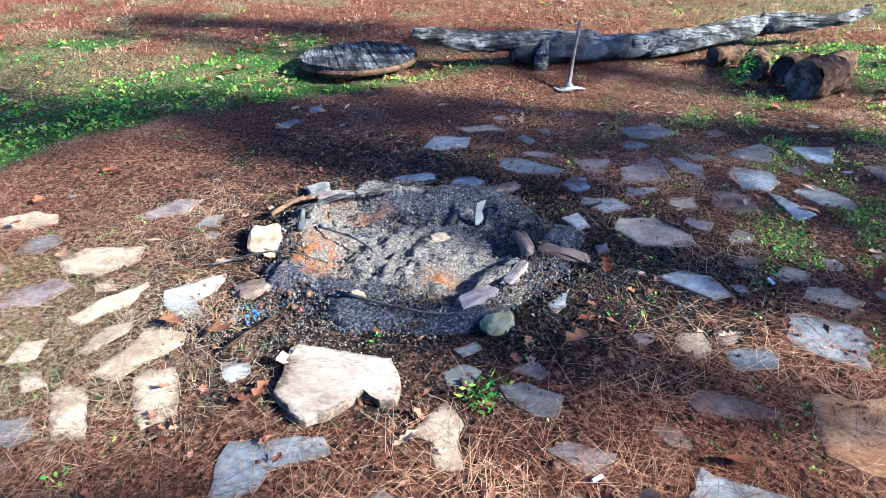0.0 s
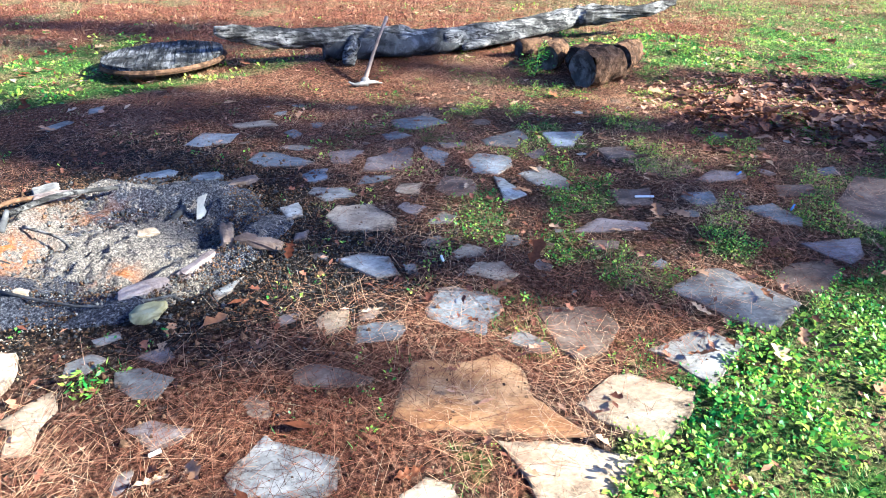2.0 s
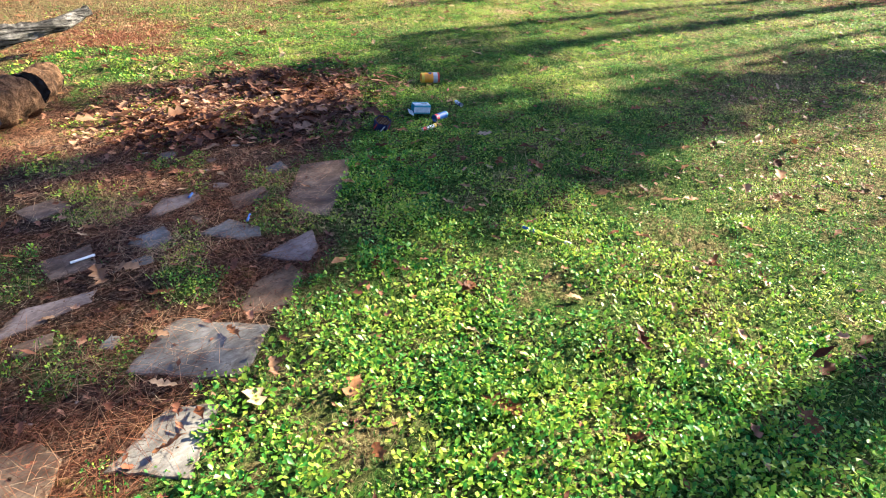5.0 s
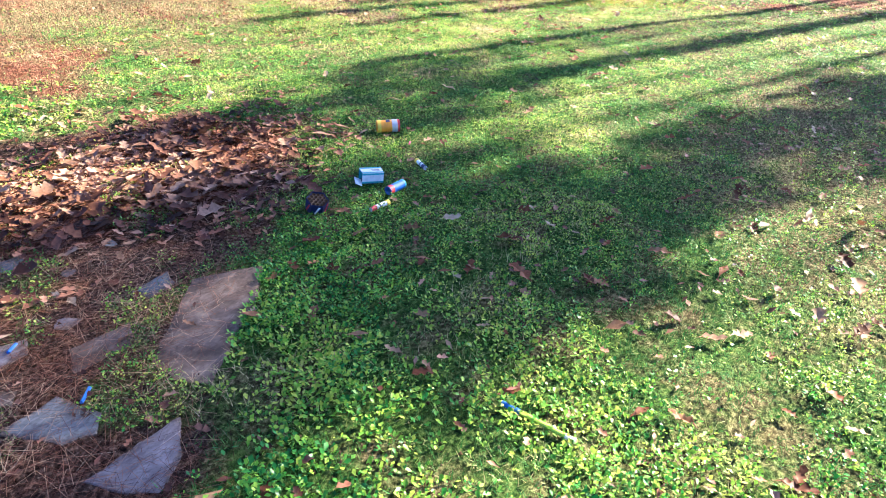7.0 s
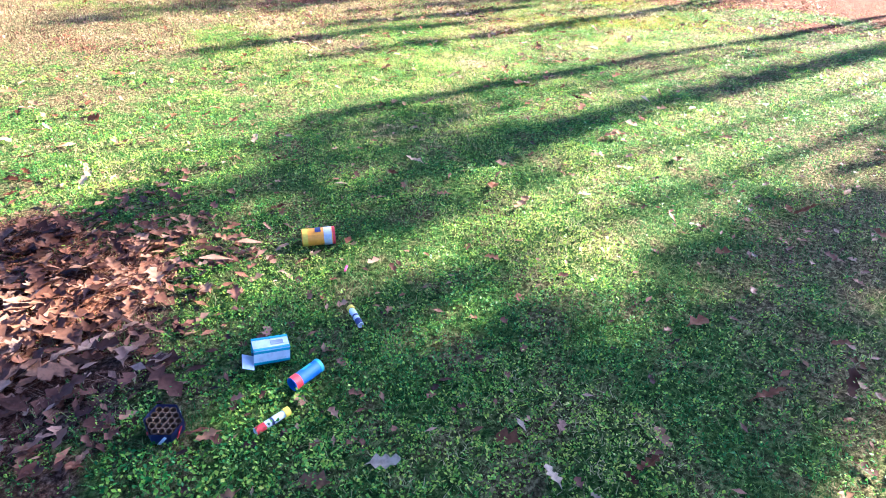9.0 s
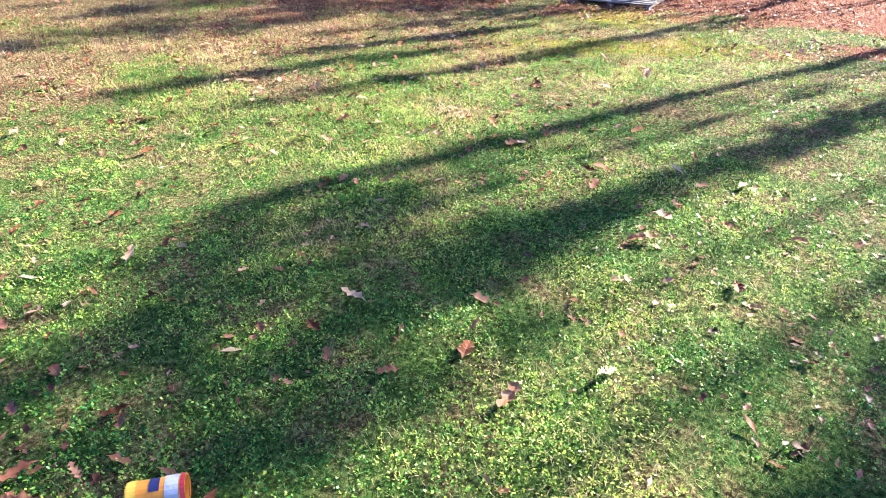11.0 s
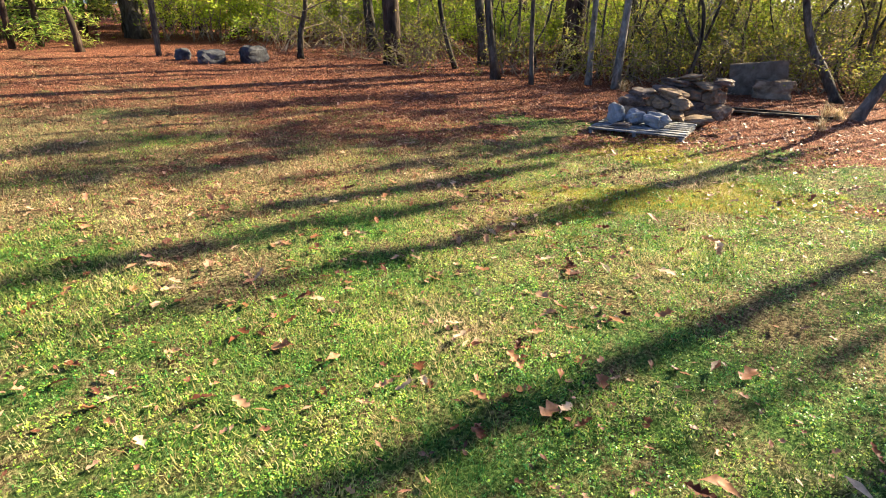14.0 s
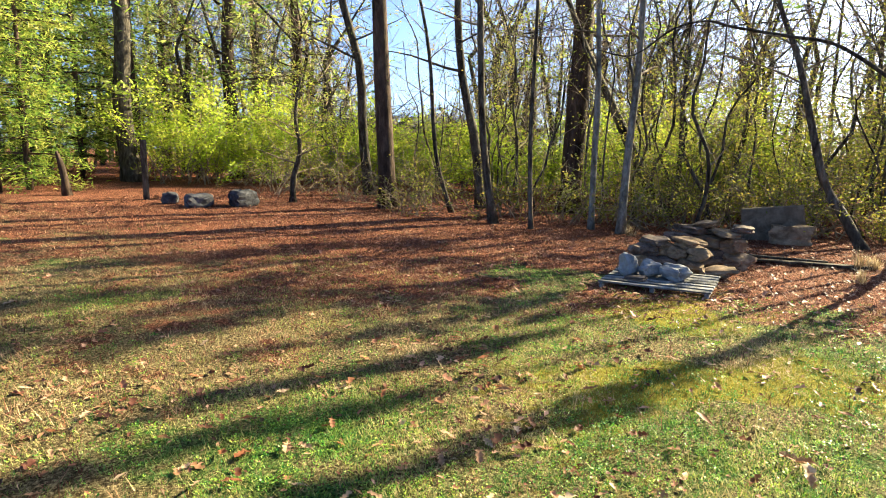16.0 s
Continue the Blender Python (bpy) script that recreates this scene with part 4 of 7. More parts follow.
def far_woods():
    """Distant woods all round the yard: trunks and foliage as one mass each, thinner where the sky shows through."""
    g = np.random.default_rng(300)
    n = 520
    ang = np.concatenate([g.uniform(-0.2, 1.7, 340), g.uniform(1.7, 6.083, 180)])
    rad = np.concatenate([g.uniform(24, 44, 340), g.uniform(34, 60, 180)])
    cx, cy = 7 + rad * np.cos(ang), 4 + rad * np.sin(ang)
    gap = np.abs(ang - 0.70) < 0.10
    hh = np.where(gap, g.uniform(2, 3.4, n), g.uniform(5, 15, n))
    hh = np.where(ang < 1.3, np.minimum(hh, 1.4 + 0.24 * rad), hh)
    hh = np.where((ang > 5.5) | (ang < -0.02), hh * 0.3, hh)
    V, F = [], []
    for x, y, h in zip(cx, cy, hh):
        z = float(rise(np.array([x]), np.array([y]))[0]) - 0.2
        a, b = g.uniform(-0.7, 0.7), g.uniform(-1.4, 1.4)
        q = g.uniform(0.04, 0.2)
        tube(V, F, [(x, y, z), (x + a * 0.4, y - a * 0.3, z + h * 0.35), (x + a, y - a, z + h * 0.65), (x + b, y - b, z + h)], [q, q * 0.8, q * 0.6, q * 0.2], 5, caps=False)
        for _ in range(14 if 15.2 < x - y * 0.3 else 6):
            f = g.uniform(0.15, 0.97)
            d = g.normal(size=3)
            st = np.array([x + a * f, y - a * f, z + h * f])
            en = st + np.array([d[0], d[1], abs(d[2]) * 0.8]) * g.uniform(0.5, 1.6)
            tube(V, F, [st, (st + en) / 2 + g.normal(size=3) * 0.15, en], [q * 0.2, q * 0.14, 0.006], 3, caps=False)
    tagged(new("far_tree_trunks", mesh_of("far_tree_trunks", V, F, M_TRUNK)), "bare trunks of distant woods round the yard", "woods", kind="stuff")

    def mass(name, count, lo, hi, size, m, label, keep, clump=26):
        """Foliage in separate sprays round the trunks, with gaps between them."""
        q = count // clump
        k = g.integers(0, n, q)
        f = g.uniform(lo, hi, q)
        c = np.stack([cx[k] + g.normal(size=q) * 1.5, cy[k] + g.normal(size=q) * 1.5, 0.4 + hh[k] * f + g.normal(size=q) * 0.4], 1)
        c = np.repeat(c[keep(ang[k], k) > g.random(q)], clump, 0)
        c = c + g.normal(size=c.shape) * (0.34, 0.34, 0.14) * np.repeat(g.uniform(0.5, 1.4, len(c) // clump), clump)[:, None]
        v, t = leaf_cloud(c, size, g, 0.6, 0.3)
        tagged(new(name, tri_mesh(name, v, t, m)), label, "woods", kind="stuff")

    k = g.integers(0, n, 90000)
    f = g.uniform(0.12, 1.0, len(k))
    c = np.stack([cx[k] + g.normal(size=len(k)) * 1.3, cy[k] + g.normal(size=len(k)) * 1.3, 0.3 + hh[k] * f], 1)[(ang[k] > -0.2) & (ang[k] < 1.1)]
    v, t = leaf_cloud(c, 1.2, g, 1.3, 0.026)
    tagged(new("far_twigs", tri_mesh("far_twigs", v, t, M_TWIG)), "fine bare twigs of distant woods", "woods", kind="stuff")

    left = lambda a, k: np.clip((a - 0.62) * 3.5, 0.12, 1)
    mass("far_understory", 40000, 0.0, 0.28, 0.17, M_PRIVET, "yellow-green understory of the distant woods", lambda a, k: np.ones_like(a))
    mass("far_pine_foliage", 75000, 0.15, 1.0, 0.24, M_PINE_LEAF, "hazy green pine foliage of distant woods", left)
    mass("far_dark_foliage", 40000, 0.1, 1.0, 0.3, M_CEDAR, "dark green foliage of distant woods", left)
    mass("far_sparse_leaves", 60000, 0.1, 0.98, 0.11, M_DRYLEAF, "sparse yellowing leaves of distant woods", lambda a, k: np.ones_like(a) * 0.7)


far_woods()

# ---------------------------------------------------------------- log, reel end, rounds, pickaxe
def build_log():
    root = thing("fallen_log", "long weathered grey fallen log, charred at one end", "log", (0, 0, 0))
    main = spline([(0.62, 5.72, 0.13, 0.10), (1.0, 5.78, 0.13, 0.125), (1.75, 5.97, 0.11, 0.115), (2.5, 6.3, 0.12, 0.105), (3.1, 6.5, 0.19, 0.105),
                   (3.35, 6.5, 0.225, 0.105), (3.7, 6.45, 0.25, 0.068), (4.0, 6.45, 0.28, 0.06), (4.3, 6.55, 0.35, 0.045)], 90)
    V, F = [], []
    tube(V, F, [p[:3] for p in main[22:]], [p[3] for p in main[22:]], 30, 0.3, 1.0)
    child("trunk", mesh_of("trunk", V, F, M_LOG, True), root, "bleached grey bare wood")
    V, F = [], []
    tube(V, F, [p[:3] for p in main[:25]], [p[3] * (0.98 if i < 22 else 0.9) for i, p in enumerate(main[:25])], 30, 0.42, 1.0)
    child("charred_end", mesh_of("charred_end", V, F, M_CHAR, True), root, "blackened burnt wood")
    snag = spline([(-0.26, 5.46, 0.345, 0.03), (-0.12, 5.50, 0.315, 0.065), (0.2, 5.6, 0.25, 0.085), (0.5, 5.68, 0.22, 0.08), (0.95, 5.76, 0.21, 0.085), (1.35, 5.86, 0.18, 0.08), (1.7, 5.96, 0.14, 0.05)], 44)
    V, F = [], []
    tube(V, F, [p[:3] for p in snag], [p[3] for p in snag], 24, 0.45, 4.0)
    child("snag", mesh_of("snag", V, F, M_LOG, True), root, "split grey snag pointing outward")
    stub = spline([(0.92, 5.7, 0.2, 0.07), (0.88, 5.58, 0.12, 0.06), (0.86, 5.5, 0.02, 0.05)], 8)
    V, F = [], []
    tube(V, F, [p[:3] for p in stub], [p[3] for p in stub], 10, 0.4, 7.0)
    child("branch_stub", mesh_of("branch_stub", V, F, M_LOG, True), root)
    split = spline([(1.95, 5.86, 0.06, 0.03), (2.3, 6.05, 0.10, 0.05), (2.75, 6.25, 0.13, 0.05), (3.1, 6.38, 0.15, 0.03)], 12)
    V, F = [], []
    tube(V, F, [p[:3] for p in split], [p[3] for p in split], 10, 0.35, 9.0)
    child("pale_split", mesh_of("pale_split", V, F, M_LOG, True), root, "pale freshly split edge")


build_log()


def build_reel_end():
    root = thing("cable_reel_end", "weathered round wooden cable reel end lying on blocks", "cable reel", (-0.76, 5.72, 0), 0)
    root.matrix_basis = pose(-0.76, 5.6, 0.115, -1.0, -1.5, 14)
    R, n = 0.51, 10
    for k in range(n):
        x0, x1 = -R + 2 * R * k / n + 0.0025, -R + 2 * R * (k + 1) / n - 0.0025
        bm = bmesh.new()
        steps = 5
        top, bot = [], []
        outline = [(x, math.sqrt(max(0.003, R * R - x * x))) for x in np.linspace(x0, x1, steps)]
        outline += [(x, -math.sqrt(max(0.003, R * R - x * x))) for x in np.linspace(x1, x0, steps)]
        dz = 0.004 * math.sin(k * 2.3)
        top = [bm.verts.new((x, y, 0.022 + dz)) for x, y in outline]
        bot = [bm.verts.new((x, y, -0.02)) for x, y in outline]
        bm.faces.new(top[::-1])
        bm.faces.new(bot)
        for i in range(len(top)):
            j = (i + 1) % len(top)
            bm.faces.new((top[i], top[j], bot[j], bot[i]))
        bmesh.ops.recalc_face_normals(bm, faces=bm.faces[:])
        part("plank", bm, M_REEL, root)
    # no hole is cut: a black disc on the planks paints its shade
    bm = bmesh.new()
    bmesh.ops.create_circle(bm, cap_ends=True, segments=18, radius=0.04)
    part("hub_hole", bm, M_CHAR, root, "black disc painting the dark of a round bolt hole", (-0.27, -0.05, 0.029))
    # dark tube following the underside edge
    V, F = [], []
    ring = [(R * 1.004 * math.cos(a), R * 1.004 * math.sin(a), -0.03) for a in np.linspace(0, 2 * math.pi, 49)]
    tube(V, F, ring, [0.024] * 49, 6, caps=False)
    child("rim", mesh_of("rim", V, F, M_BARK), root, "dark underside rim")
    for bx, by in ((-0.2, -0.28), (0.25, 0.1), (-0.15, 0.3)):
        part("support_block", rock_bm(0.24, 0.16, 0.12, bx * 9 + 3, 2), M_ROCK, root, "", (bx, by, -0.09))


build_reel_end()


def log_round(x, y, r, length, rz, label, seed, tilt=0):
    root = thing("log_round", label, "log", (x, y, gz(x, y) + r * 0.9), rz, "cut log rounds in a heap")
    root.matrix_basis = pose(x, y, gz(x, y) + r * 0.9, tilt, 0, rz)
    V, F = [], []
    tube(V, F, [(-length / 2 + length * k / 16, 0, 0) for k in range(17)], [r * (0.95 if k in (0, 16) else 1) * random.Random(seed * 50 + k).uniform(0.96, 1.03) for k in range(17)], 40, 0.22, seed, False)
    child("bark", mesh_of("bark", V, F, M_BARK, True), root)
    for s in (-1, 1):
        bm = bmesh.new()
        bmesh.ops.create_circle(bm, cap_ends=False, segments=28, radius=r * 0.97)
        cen = bm.verts.new((0, 0, -0.05))
        ring = [v for v in bm.verts if v is not cen]
        for i in range(28):
            bm.faces.new((ring[i], ring[(i + 1) % 28], cen))
        rr = random.Random(seed + s)
        for v in bm.verts:
            v.co.z += rr.uniform(-0.012, 0.012)
        part("cut_end", bm, M_ENDGRAIN, root, "blackened weathered cut face", (s * (length / 2 - 0.004), 0, 0), (0, 90 * s, 0), True)
    return root


log_round(2.93, 4.80, 0.155, 0.36, 28, "large dark rotting log round lying on its side", 1)
log_round(2.98, 5.25, 0.115, 0.34, 35, "dark log round tumbled behind a larger one", 2, 10)
log_round(2.72, 5.42, 0.105, 0.42, 60, "blackened short log leaning in the heap", 3)
log_round(2.62, 5.78, 0.085, 0.34, 20, "small charred log with a black round end", 4)
log_round(3.3, 5.2, 0.125, 0.3, 50, "dark log round at the back of the heap", 5)


def build_pick():
    root = thing("pickaxe", "worn pickaxe leaning on the log, steel head down", "pickaxe", (1.0, 4.87, 0))
    V, F = [], []
    pts = spline([(0.0, 0.0, 0.02), (0.07, 0.28, 0.15), (0.14, 0.55, 0.265), (0.22, 0.85, 0.38)], 12)
    tube(V, F, pts, [0.016 + 0.003 * math.cos(k * 0.5) for k in range(12)], 10)
    child("handle", mesh_of("handle", V, F, M_HANDLE, True), root, "worn brown wooden handle")
    V, F = [], []
    head = spline([(-0.12, -0.03, 0.05, 0.006), (-0.07, -0.03, 0.025, 0.015), (0.0, -0.01, 0.03, 0.022), (0.07, 0.02, 0.03, 0.016), (0.15, 0.04, 0.012, 0.006)], 14)
    tube(V, F, [p[:3] for p in head], [p[3] for p in head], 8)
    child("head", mesh_of("head", V, F, M_IRON, True), root, "grey worn steel pick head")
    V, F = [], []
    tube(V, F, [(0, 0, 0.005), (0.015, 0.05, 0.045)], [0.04, 0.035], 10)
    child("eye_collar", mesh_of("eye_collar", V, F, M_IRON, True), root)


build_pick()

# ---------------------------------------------------------------- fire pit
def build_pit():
    root = thing("fire_pit", "burnt-out round fire pit full of grey ash", "fire pit", (PIT[0], PIT[1], 0))
    na, nr = 150, 62
    ang = np.linspace(0, 2 * math.pi, na, endpoint=False)
    rad = np.linspace(0.0, 0.80, nr)
    A, Rr = np.meshgrid(ang, rad)
    x, y = (Rr * np.cos(A)).ravel(), (Rr * np.sin(A) * 0.94).ravel()
    r = Rr.ravel()
    a = A.ravel()
    wob = 0.05 * np.sin(3 * a + 0.7) + 0.03 * np.sin(5 * a + 2) + 0.02 * np.sin(9 * a)
    rr = r - wob * step(0.25, 0.5, r)
    z = -0.055 + 0.03 * np.exp(-((x - 0.03) ** 2 + (y - 0.0) ** 2) / 0.07) + 0.03 * np.exp(-((x - 0.1) ** 2 + (y + 0.2) ** 2) / 0.02)
    z += 0.075 * step(0.38, 0.58, rr) - 0.03 * step(0.58, 0.72, rr) - 0.07 * step(0.70, 0.79, rr)
    z += (0.006 + 0.012 * step(0.4, 0.6, rr)) * fbm(x + 3, y, 9, 21) + 0.009 * fbm(x, y + 5, 28, 22) + 0.006 * fbm(x, y, 70, 23)
    i = (np.arange(nr - 1)[:, None] * na + np.arange(na)[None, :]).ravel()
    j = (np.arange(nr - 1)[:, None] * na + (np.arange(na)[None, :] + 1) % na).ravel()
    tris = np.concatenate([np.stack([i, j + na, j], 1)[:, [0, 2, 1]][:, ::-1], np.stack([i, i + na, j + na], 1)])
    me = tri_mesh("ash_bed", np.stack([x, y, z], 1), tris, M_ASH)
    me.polygons.foreach_set("use_smooth", [True] * len(me.polygons))
    n = fbm(x, y, 4, 25)
    ash = 0.27 + 0.75 * np.exp(-((x - 0.06) ** 2 / 0.07 + (y + 0.05) ** 2 / 0.07)) - 0.3 * step(0.5, 0.7, rr) * step(0.1, -0.3, y) + 0.85 * np.exp(-((x - 0.36) ** 2 / 0.06 + (y + 0.45) ** 2 / 0.03)) + 0.55 * np.exp(-((x + 0.5) ** 2 / 0.03 + (y - 0.1) ** 2 / 0.12))
    ash = ash + 0.35 * np.exp(-((x + 0.1) ** 2 / 0.2 + (y - 0.55) ** 2 / 0.015)) - 0.12 * np.exp(-((x - 0.35) ** 2 / 0.02 + (y - 0.1) ** 2 / 0.1)) - 0.35 * np.exp(-((x + 0.25) ** 2 / 0.02 + (y + 0.1) ** 2 / 0.05))
    ash = np.clip(ash + 0.3 * n - 0.05 * step(0.6, 0.75, rr), 0, 1)
    ash = ash + 0.12 * step(0.55, 0.68, rr) * step(-0.5, 0.5, n)
    rust = np.clip(1.1 * np.exp(-((x + 0.47) ** 2 / 0.012 + (y + 0.12) ** 2 / 0.03)) + 1.0 * np.exp(-((x - 0.08) ** 2 + (y + 0.33) ** 2) / 0.008) + 0.5 * np.exp(-((x + 0.3) ** 2 / 0.05 + (y - 0.3) ** 2 / 0.01)), 0, 1)
    me.attributes.new("ash", "FLOAT", "POINT").data.foreach_set("value", ash.astype(np.float32))
    me.attributes.new("rust", "FLOAT", "POINT").data.foreach_set("value", rust.astype(np.float32))
    child("ash_bed", me, root, "grey and white ash with charcoal and rust")

    def rim(x, y, sx, sy, sz, rz, m, seed, z=0.03):
        part("rim_stone", rock_bm(sx, sy, sz * 0.75, seed, 3, 0.4, 0.75), m, root, "", (x, y, z - 0.012), (6 * math.sin(seed), 8 * math.cos(seed), rz), False)

    rim(-0.70, -0.04, 0.13, 0.22, 0.07, 8, M_STONE["tan"], 1, 0.035)
    rim(0.50, -0.05, 0.06, 0.2, 0.06, 12, M_STONE["brown"], 2, 0.018)
    rim(0.43, -0.32, 0.06, 0.2, 0.06, -30, M_STONE["pink"], 3, 0.02)
    rim(0.26, -0.50, 0.08, 0.2, 0.06, -52, M_STONE["pink"], 4, 0.03)
    rim(0.66, -0.14, 0.22, 0.09, 0.06, -24, M_STONE["brown"], 5, 0.02)
    rim(-0.22, -0.49, 0.06, 0.05, 0.05, 10, M_STONE["tan"], 6, 0.03)
    rim(0.1, 0.05, 0.10, 0.06, 0.05, 30, M_STONE["tan"], 7, -0.01)
    rim(-0.55, 0.50, 0.12, 0.09, 0.06, 20, M_STONE["grey"], 8, 0.03)
    rim(-0.05, 0.68, 0.28, 0.09, 0.05, 4, M_STONE["blue"], 9, 0.01)
    rim(0.24, 0.62, 0.18, 0.10, 0.05, -15, M_STONE["blue"], 10, 0.01)
    rim(0.45, 0.55, 0.2, 0.09, 0.06, 30, M_STONE["brown"], 11, 0.01)
    rim(-0.66, -0.42, 0.15, 0.10, 0.05, 40, M_STONE["brown"], 12, 0.02)
    rim(-0.45, 0.40, 0.2, 0.06, 0.05, 35, M_STONE["pink"], 13, 0.05)

    def stick(pts, r, m, label=""):
        V, F = [], []
        tube(V, F, spline(pts, 8), [r * (1 - 0.05 * k) for k in range(8)], 7, 0.3, r * 90)
        child("stick", mesh_of("stick", V, F, m, True), root, label)

    stick([(-0.58, 0.18, 0.05), (-0.40, 0.33, 0.07), (-0.14, 0.42, 0.06)], 0.016, M_LOG, "curved ash-grey branch")
    stick([(-0.48, 0.10, 0.02), (-0.3, 0.02, 0.0), (-0.2, -0.07, -0.02)], 0.009, M_LOG)
    stick([(-0.72, 0.16, 0.05), (-0.62, 0.3, 0.06), (-0.5, 0.36, 0.05)], 0.014, M_BARK)
    stick([(0.14, 0.24, -0.075), (0.2, 0.36, -0.04), (0.27, 0.5, 0.005)], 0.03, M_CHAR, "charred branch")
    stick([(-0.56, 0.05, 0.02), (-0.56, 0.16, 0.08)], 0.018, M_CHAR)
    stick([(-0.9, -0.28, 0.03), (-0.6, -0.2, 0.06), (-0.38, -0.24, 0.02)], 0.005, M_LOG)
    stick([(-0.3, -0.5, 0.05), (0.1, -0.62, 0.03), (0.4, -0.55, 0.02)], 0.007, M_CHAR)
    stick([(-0.52, -0.62, 0.02), (-0.6, -0.74, 0.03), (-0.66, -0.82, 0.02)], 0.008, M_BARK)
    # scrap of pale paper standing in the ash
    bm = bmesh.new()
    g = [bm.verts.new(v) for v in ((-0.03, 0, -0.04), (0.03, 0.01, -0.04), (0.02, 0.03, 0.02), (0.05, 0.05, 0.07), (0.0, 0.05, 0.06), (-0.02, 0.02, 0.0))]
    bm.faces.new((g[0], g[1], g[2], g[5]))
    bm.faces.new((g[5], g[2], g[3], g[4]))
    bmesh.ops.solidify(bm, geom=bm.faces[:], thickness=0.004)
    part("paper_scrap", bm, M_PAPER, root, "crumpled pale paper scrap", (0.31, 0.24, -0.01), (0, 0, 20))


build_pit()

yr = thing("yellow_rock", "small lichen-yellow rock by the fire pit", "rock", (0.21, 1.83, 0.025), 15)
part("stone", rock_bm(0.13, 0.09, 0.055, 12, 3, 0.5, 0.5), M_YELLOW_ROCK, yr)

# coals, chips and burnt crumbs strewn round the pit
def crumbs(name, label, n, cx, cy, sx, sy, size, m, seed, lift=0.4, ring=None):
    g = np.random.default_rng(seed)
    if ring:
        a, q = g.uniform(0, 6.283, n), ring[0] + (ring[1] - ring[0]) * g.random(n)
        x, y = cx + q * np.cos(a), cy + q * np.sin(a) * 0.95
    else:
        x, y = cx + g.normal(size=n) * sx, cy + g.normal(size=n) * sy
    s = size * g.uniform(0.35, 1.4, n)
    base = np.array([(1, 0, -0.5), (-0.5, 0.87, -0.5), (-0.5, -0.87, -0.5), (0, 0, 0.7)])
    d = base[None] * g.uniform(0.5, 1.3, (n, 4, 3)) * s[:, None, None]
    rot = g.uniform(0, 6.28, n)
    c, si = np.cos(rot)[:, None], np.sin(rot)[:, None]
    dx, dy = d[:, :, 0] * c - d[:, :, 1] * si, d[:, :, 0] * si + d[:, :, 1] * c
    z = height(x, y)
    r = np.hypot(x - PIT[0], (y - PIT[1]) * 1.05)
    z = z + np.where(r < 0.95, 0.13 * (1 - step(0.58, 0.74, r)) + 0.02 * np.exp(-((r - 0.6) / 0.09) ** 2) - 0.055 * (1 - step(0.4, 0.56, r)), 0)
    v = np.stack([x[:, None] + dx, y[:, None] + dy, z[:, None] + d[:, :, 2] + s[:, None] * lift], 2).reshape(-1, 3)
    i = np.arange(n)[:, None] * 4
    t = np.concatenate([i + [0, 1, 3], i + [1, 2, 3], i + [2, 0, 3], i + [0, 2, 1]])
    tagged(new(name, tri_mesh(name, v, t, m)), label, name.replace("_", " "), kind="stuff")


crumbs("charcoal_crumbs", "black charcoal crumbs round the fire pit", 6000, PIT[0], PIT[1], 0, 0, 0.006, M_BARK, 31, 0.3, (0.5, 1.05))
crumbs("ash_clods", "pale ash clods in the fire pit", 4500, PIT[0], PIT[1], 0, 0, 0.0032, M_ASHBIT, 32, 0.3, (0.02, 0.75))
crumbs("char_lumps", "black charcoal lumps in and round the ash", 480, PIT[0], PIT[1], 0, 0, 0.015, M_CHAR, 41, 0.2, (0.2, 0.95))
crumbs("ash_lumps", "pale burnt lumps in the ash", 160, PIT[0], PIT[1], 0, 0, 0.011, M_ASHBIT, 42, 0.2, (0.05, 0.8))
crumbs("bark_chips", "brown bark chips round the fire pit", 420, PIT[0] + 0.2, PIT[1] - 0.1, 0, 0, 0.02, M_BARK, 43, 0.2, (0.7, 1.5))
crumbs("burnt_chips", "dark burnt wood chips on the paving", 3000, 0.75, 2.15, 0.5, 0.35, 0.007, M_CHAR, 33)
crumbs("ash_scatter", "pale ash and grit strewn on the paving", 2200, -0.65, 1.86, 0.3, 0.15, 0.0035, M_ASHBIT, 34)
crumbs("paper_confetti", "scraps of red printed paper near the ash", 12, -0.72, 1.9, 0.14, 0.1, 0.008, M_RED, 35)
crumbs("paper_shreds", "scraps of blue printed paper near the ash", 16, -0.73, 1.93, 0.06, 0.05, 0.013, M_BLUE, 36)
crumbs("gravel_grit", "fine grit and soil crumbs between the paving stones", 7000, 0.3, 2.6, 1.5, 1.2, 0.006, M_ROCK, 37)
crumbs("bark_crumbs", "dark bark and soil crumbs between the stones", 6000, 0.6, 2.4, 1.6, 1.3, 0.009, M_BARK, 38)

# ---------------------------------------------------------------- fireworks litter
def lying(x, y, z, rz, tilt=0):
    return pose(x, y, gz(x, y) + z, 0, 0, rz) @ pose(0, 0, 0, 0, 90 + tilt, 0)


def open_tube(r, length, wall, n=22):
    """A hollow card tube along z."""
    bm = bmesh.new()
    rings = []
    for rad, z in ((r, -length / 2), (r, length / 2), (r - wall, length / 2), (r - wall, -length / 2)):
        rings.append([bm.verts.new((rad * math.cos(2 * math.pi * k / n), rad * math.sin(2 * math.pi * k / n), z)) for k in range(n)])
    for a in range(4):
        for k in range(n):
            bm.faces.new((rings[a][k], rings[a][(k + 1) % n], rings[(a + 1) % 4][(k + 1) % n], rings[(a + 1) % 4][k]))
    return bm


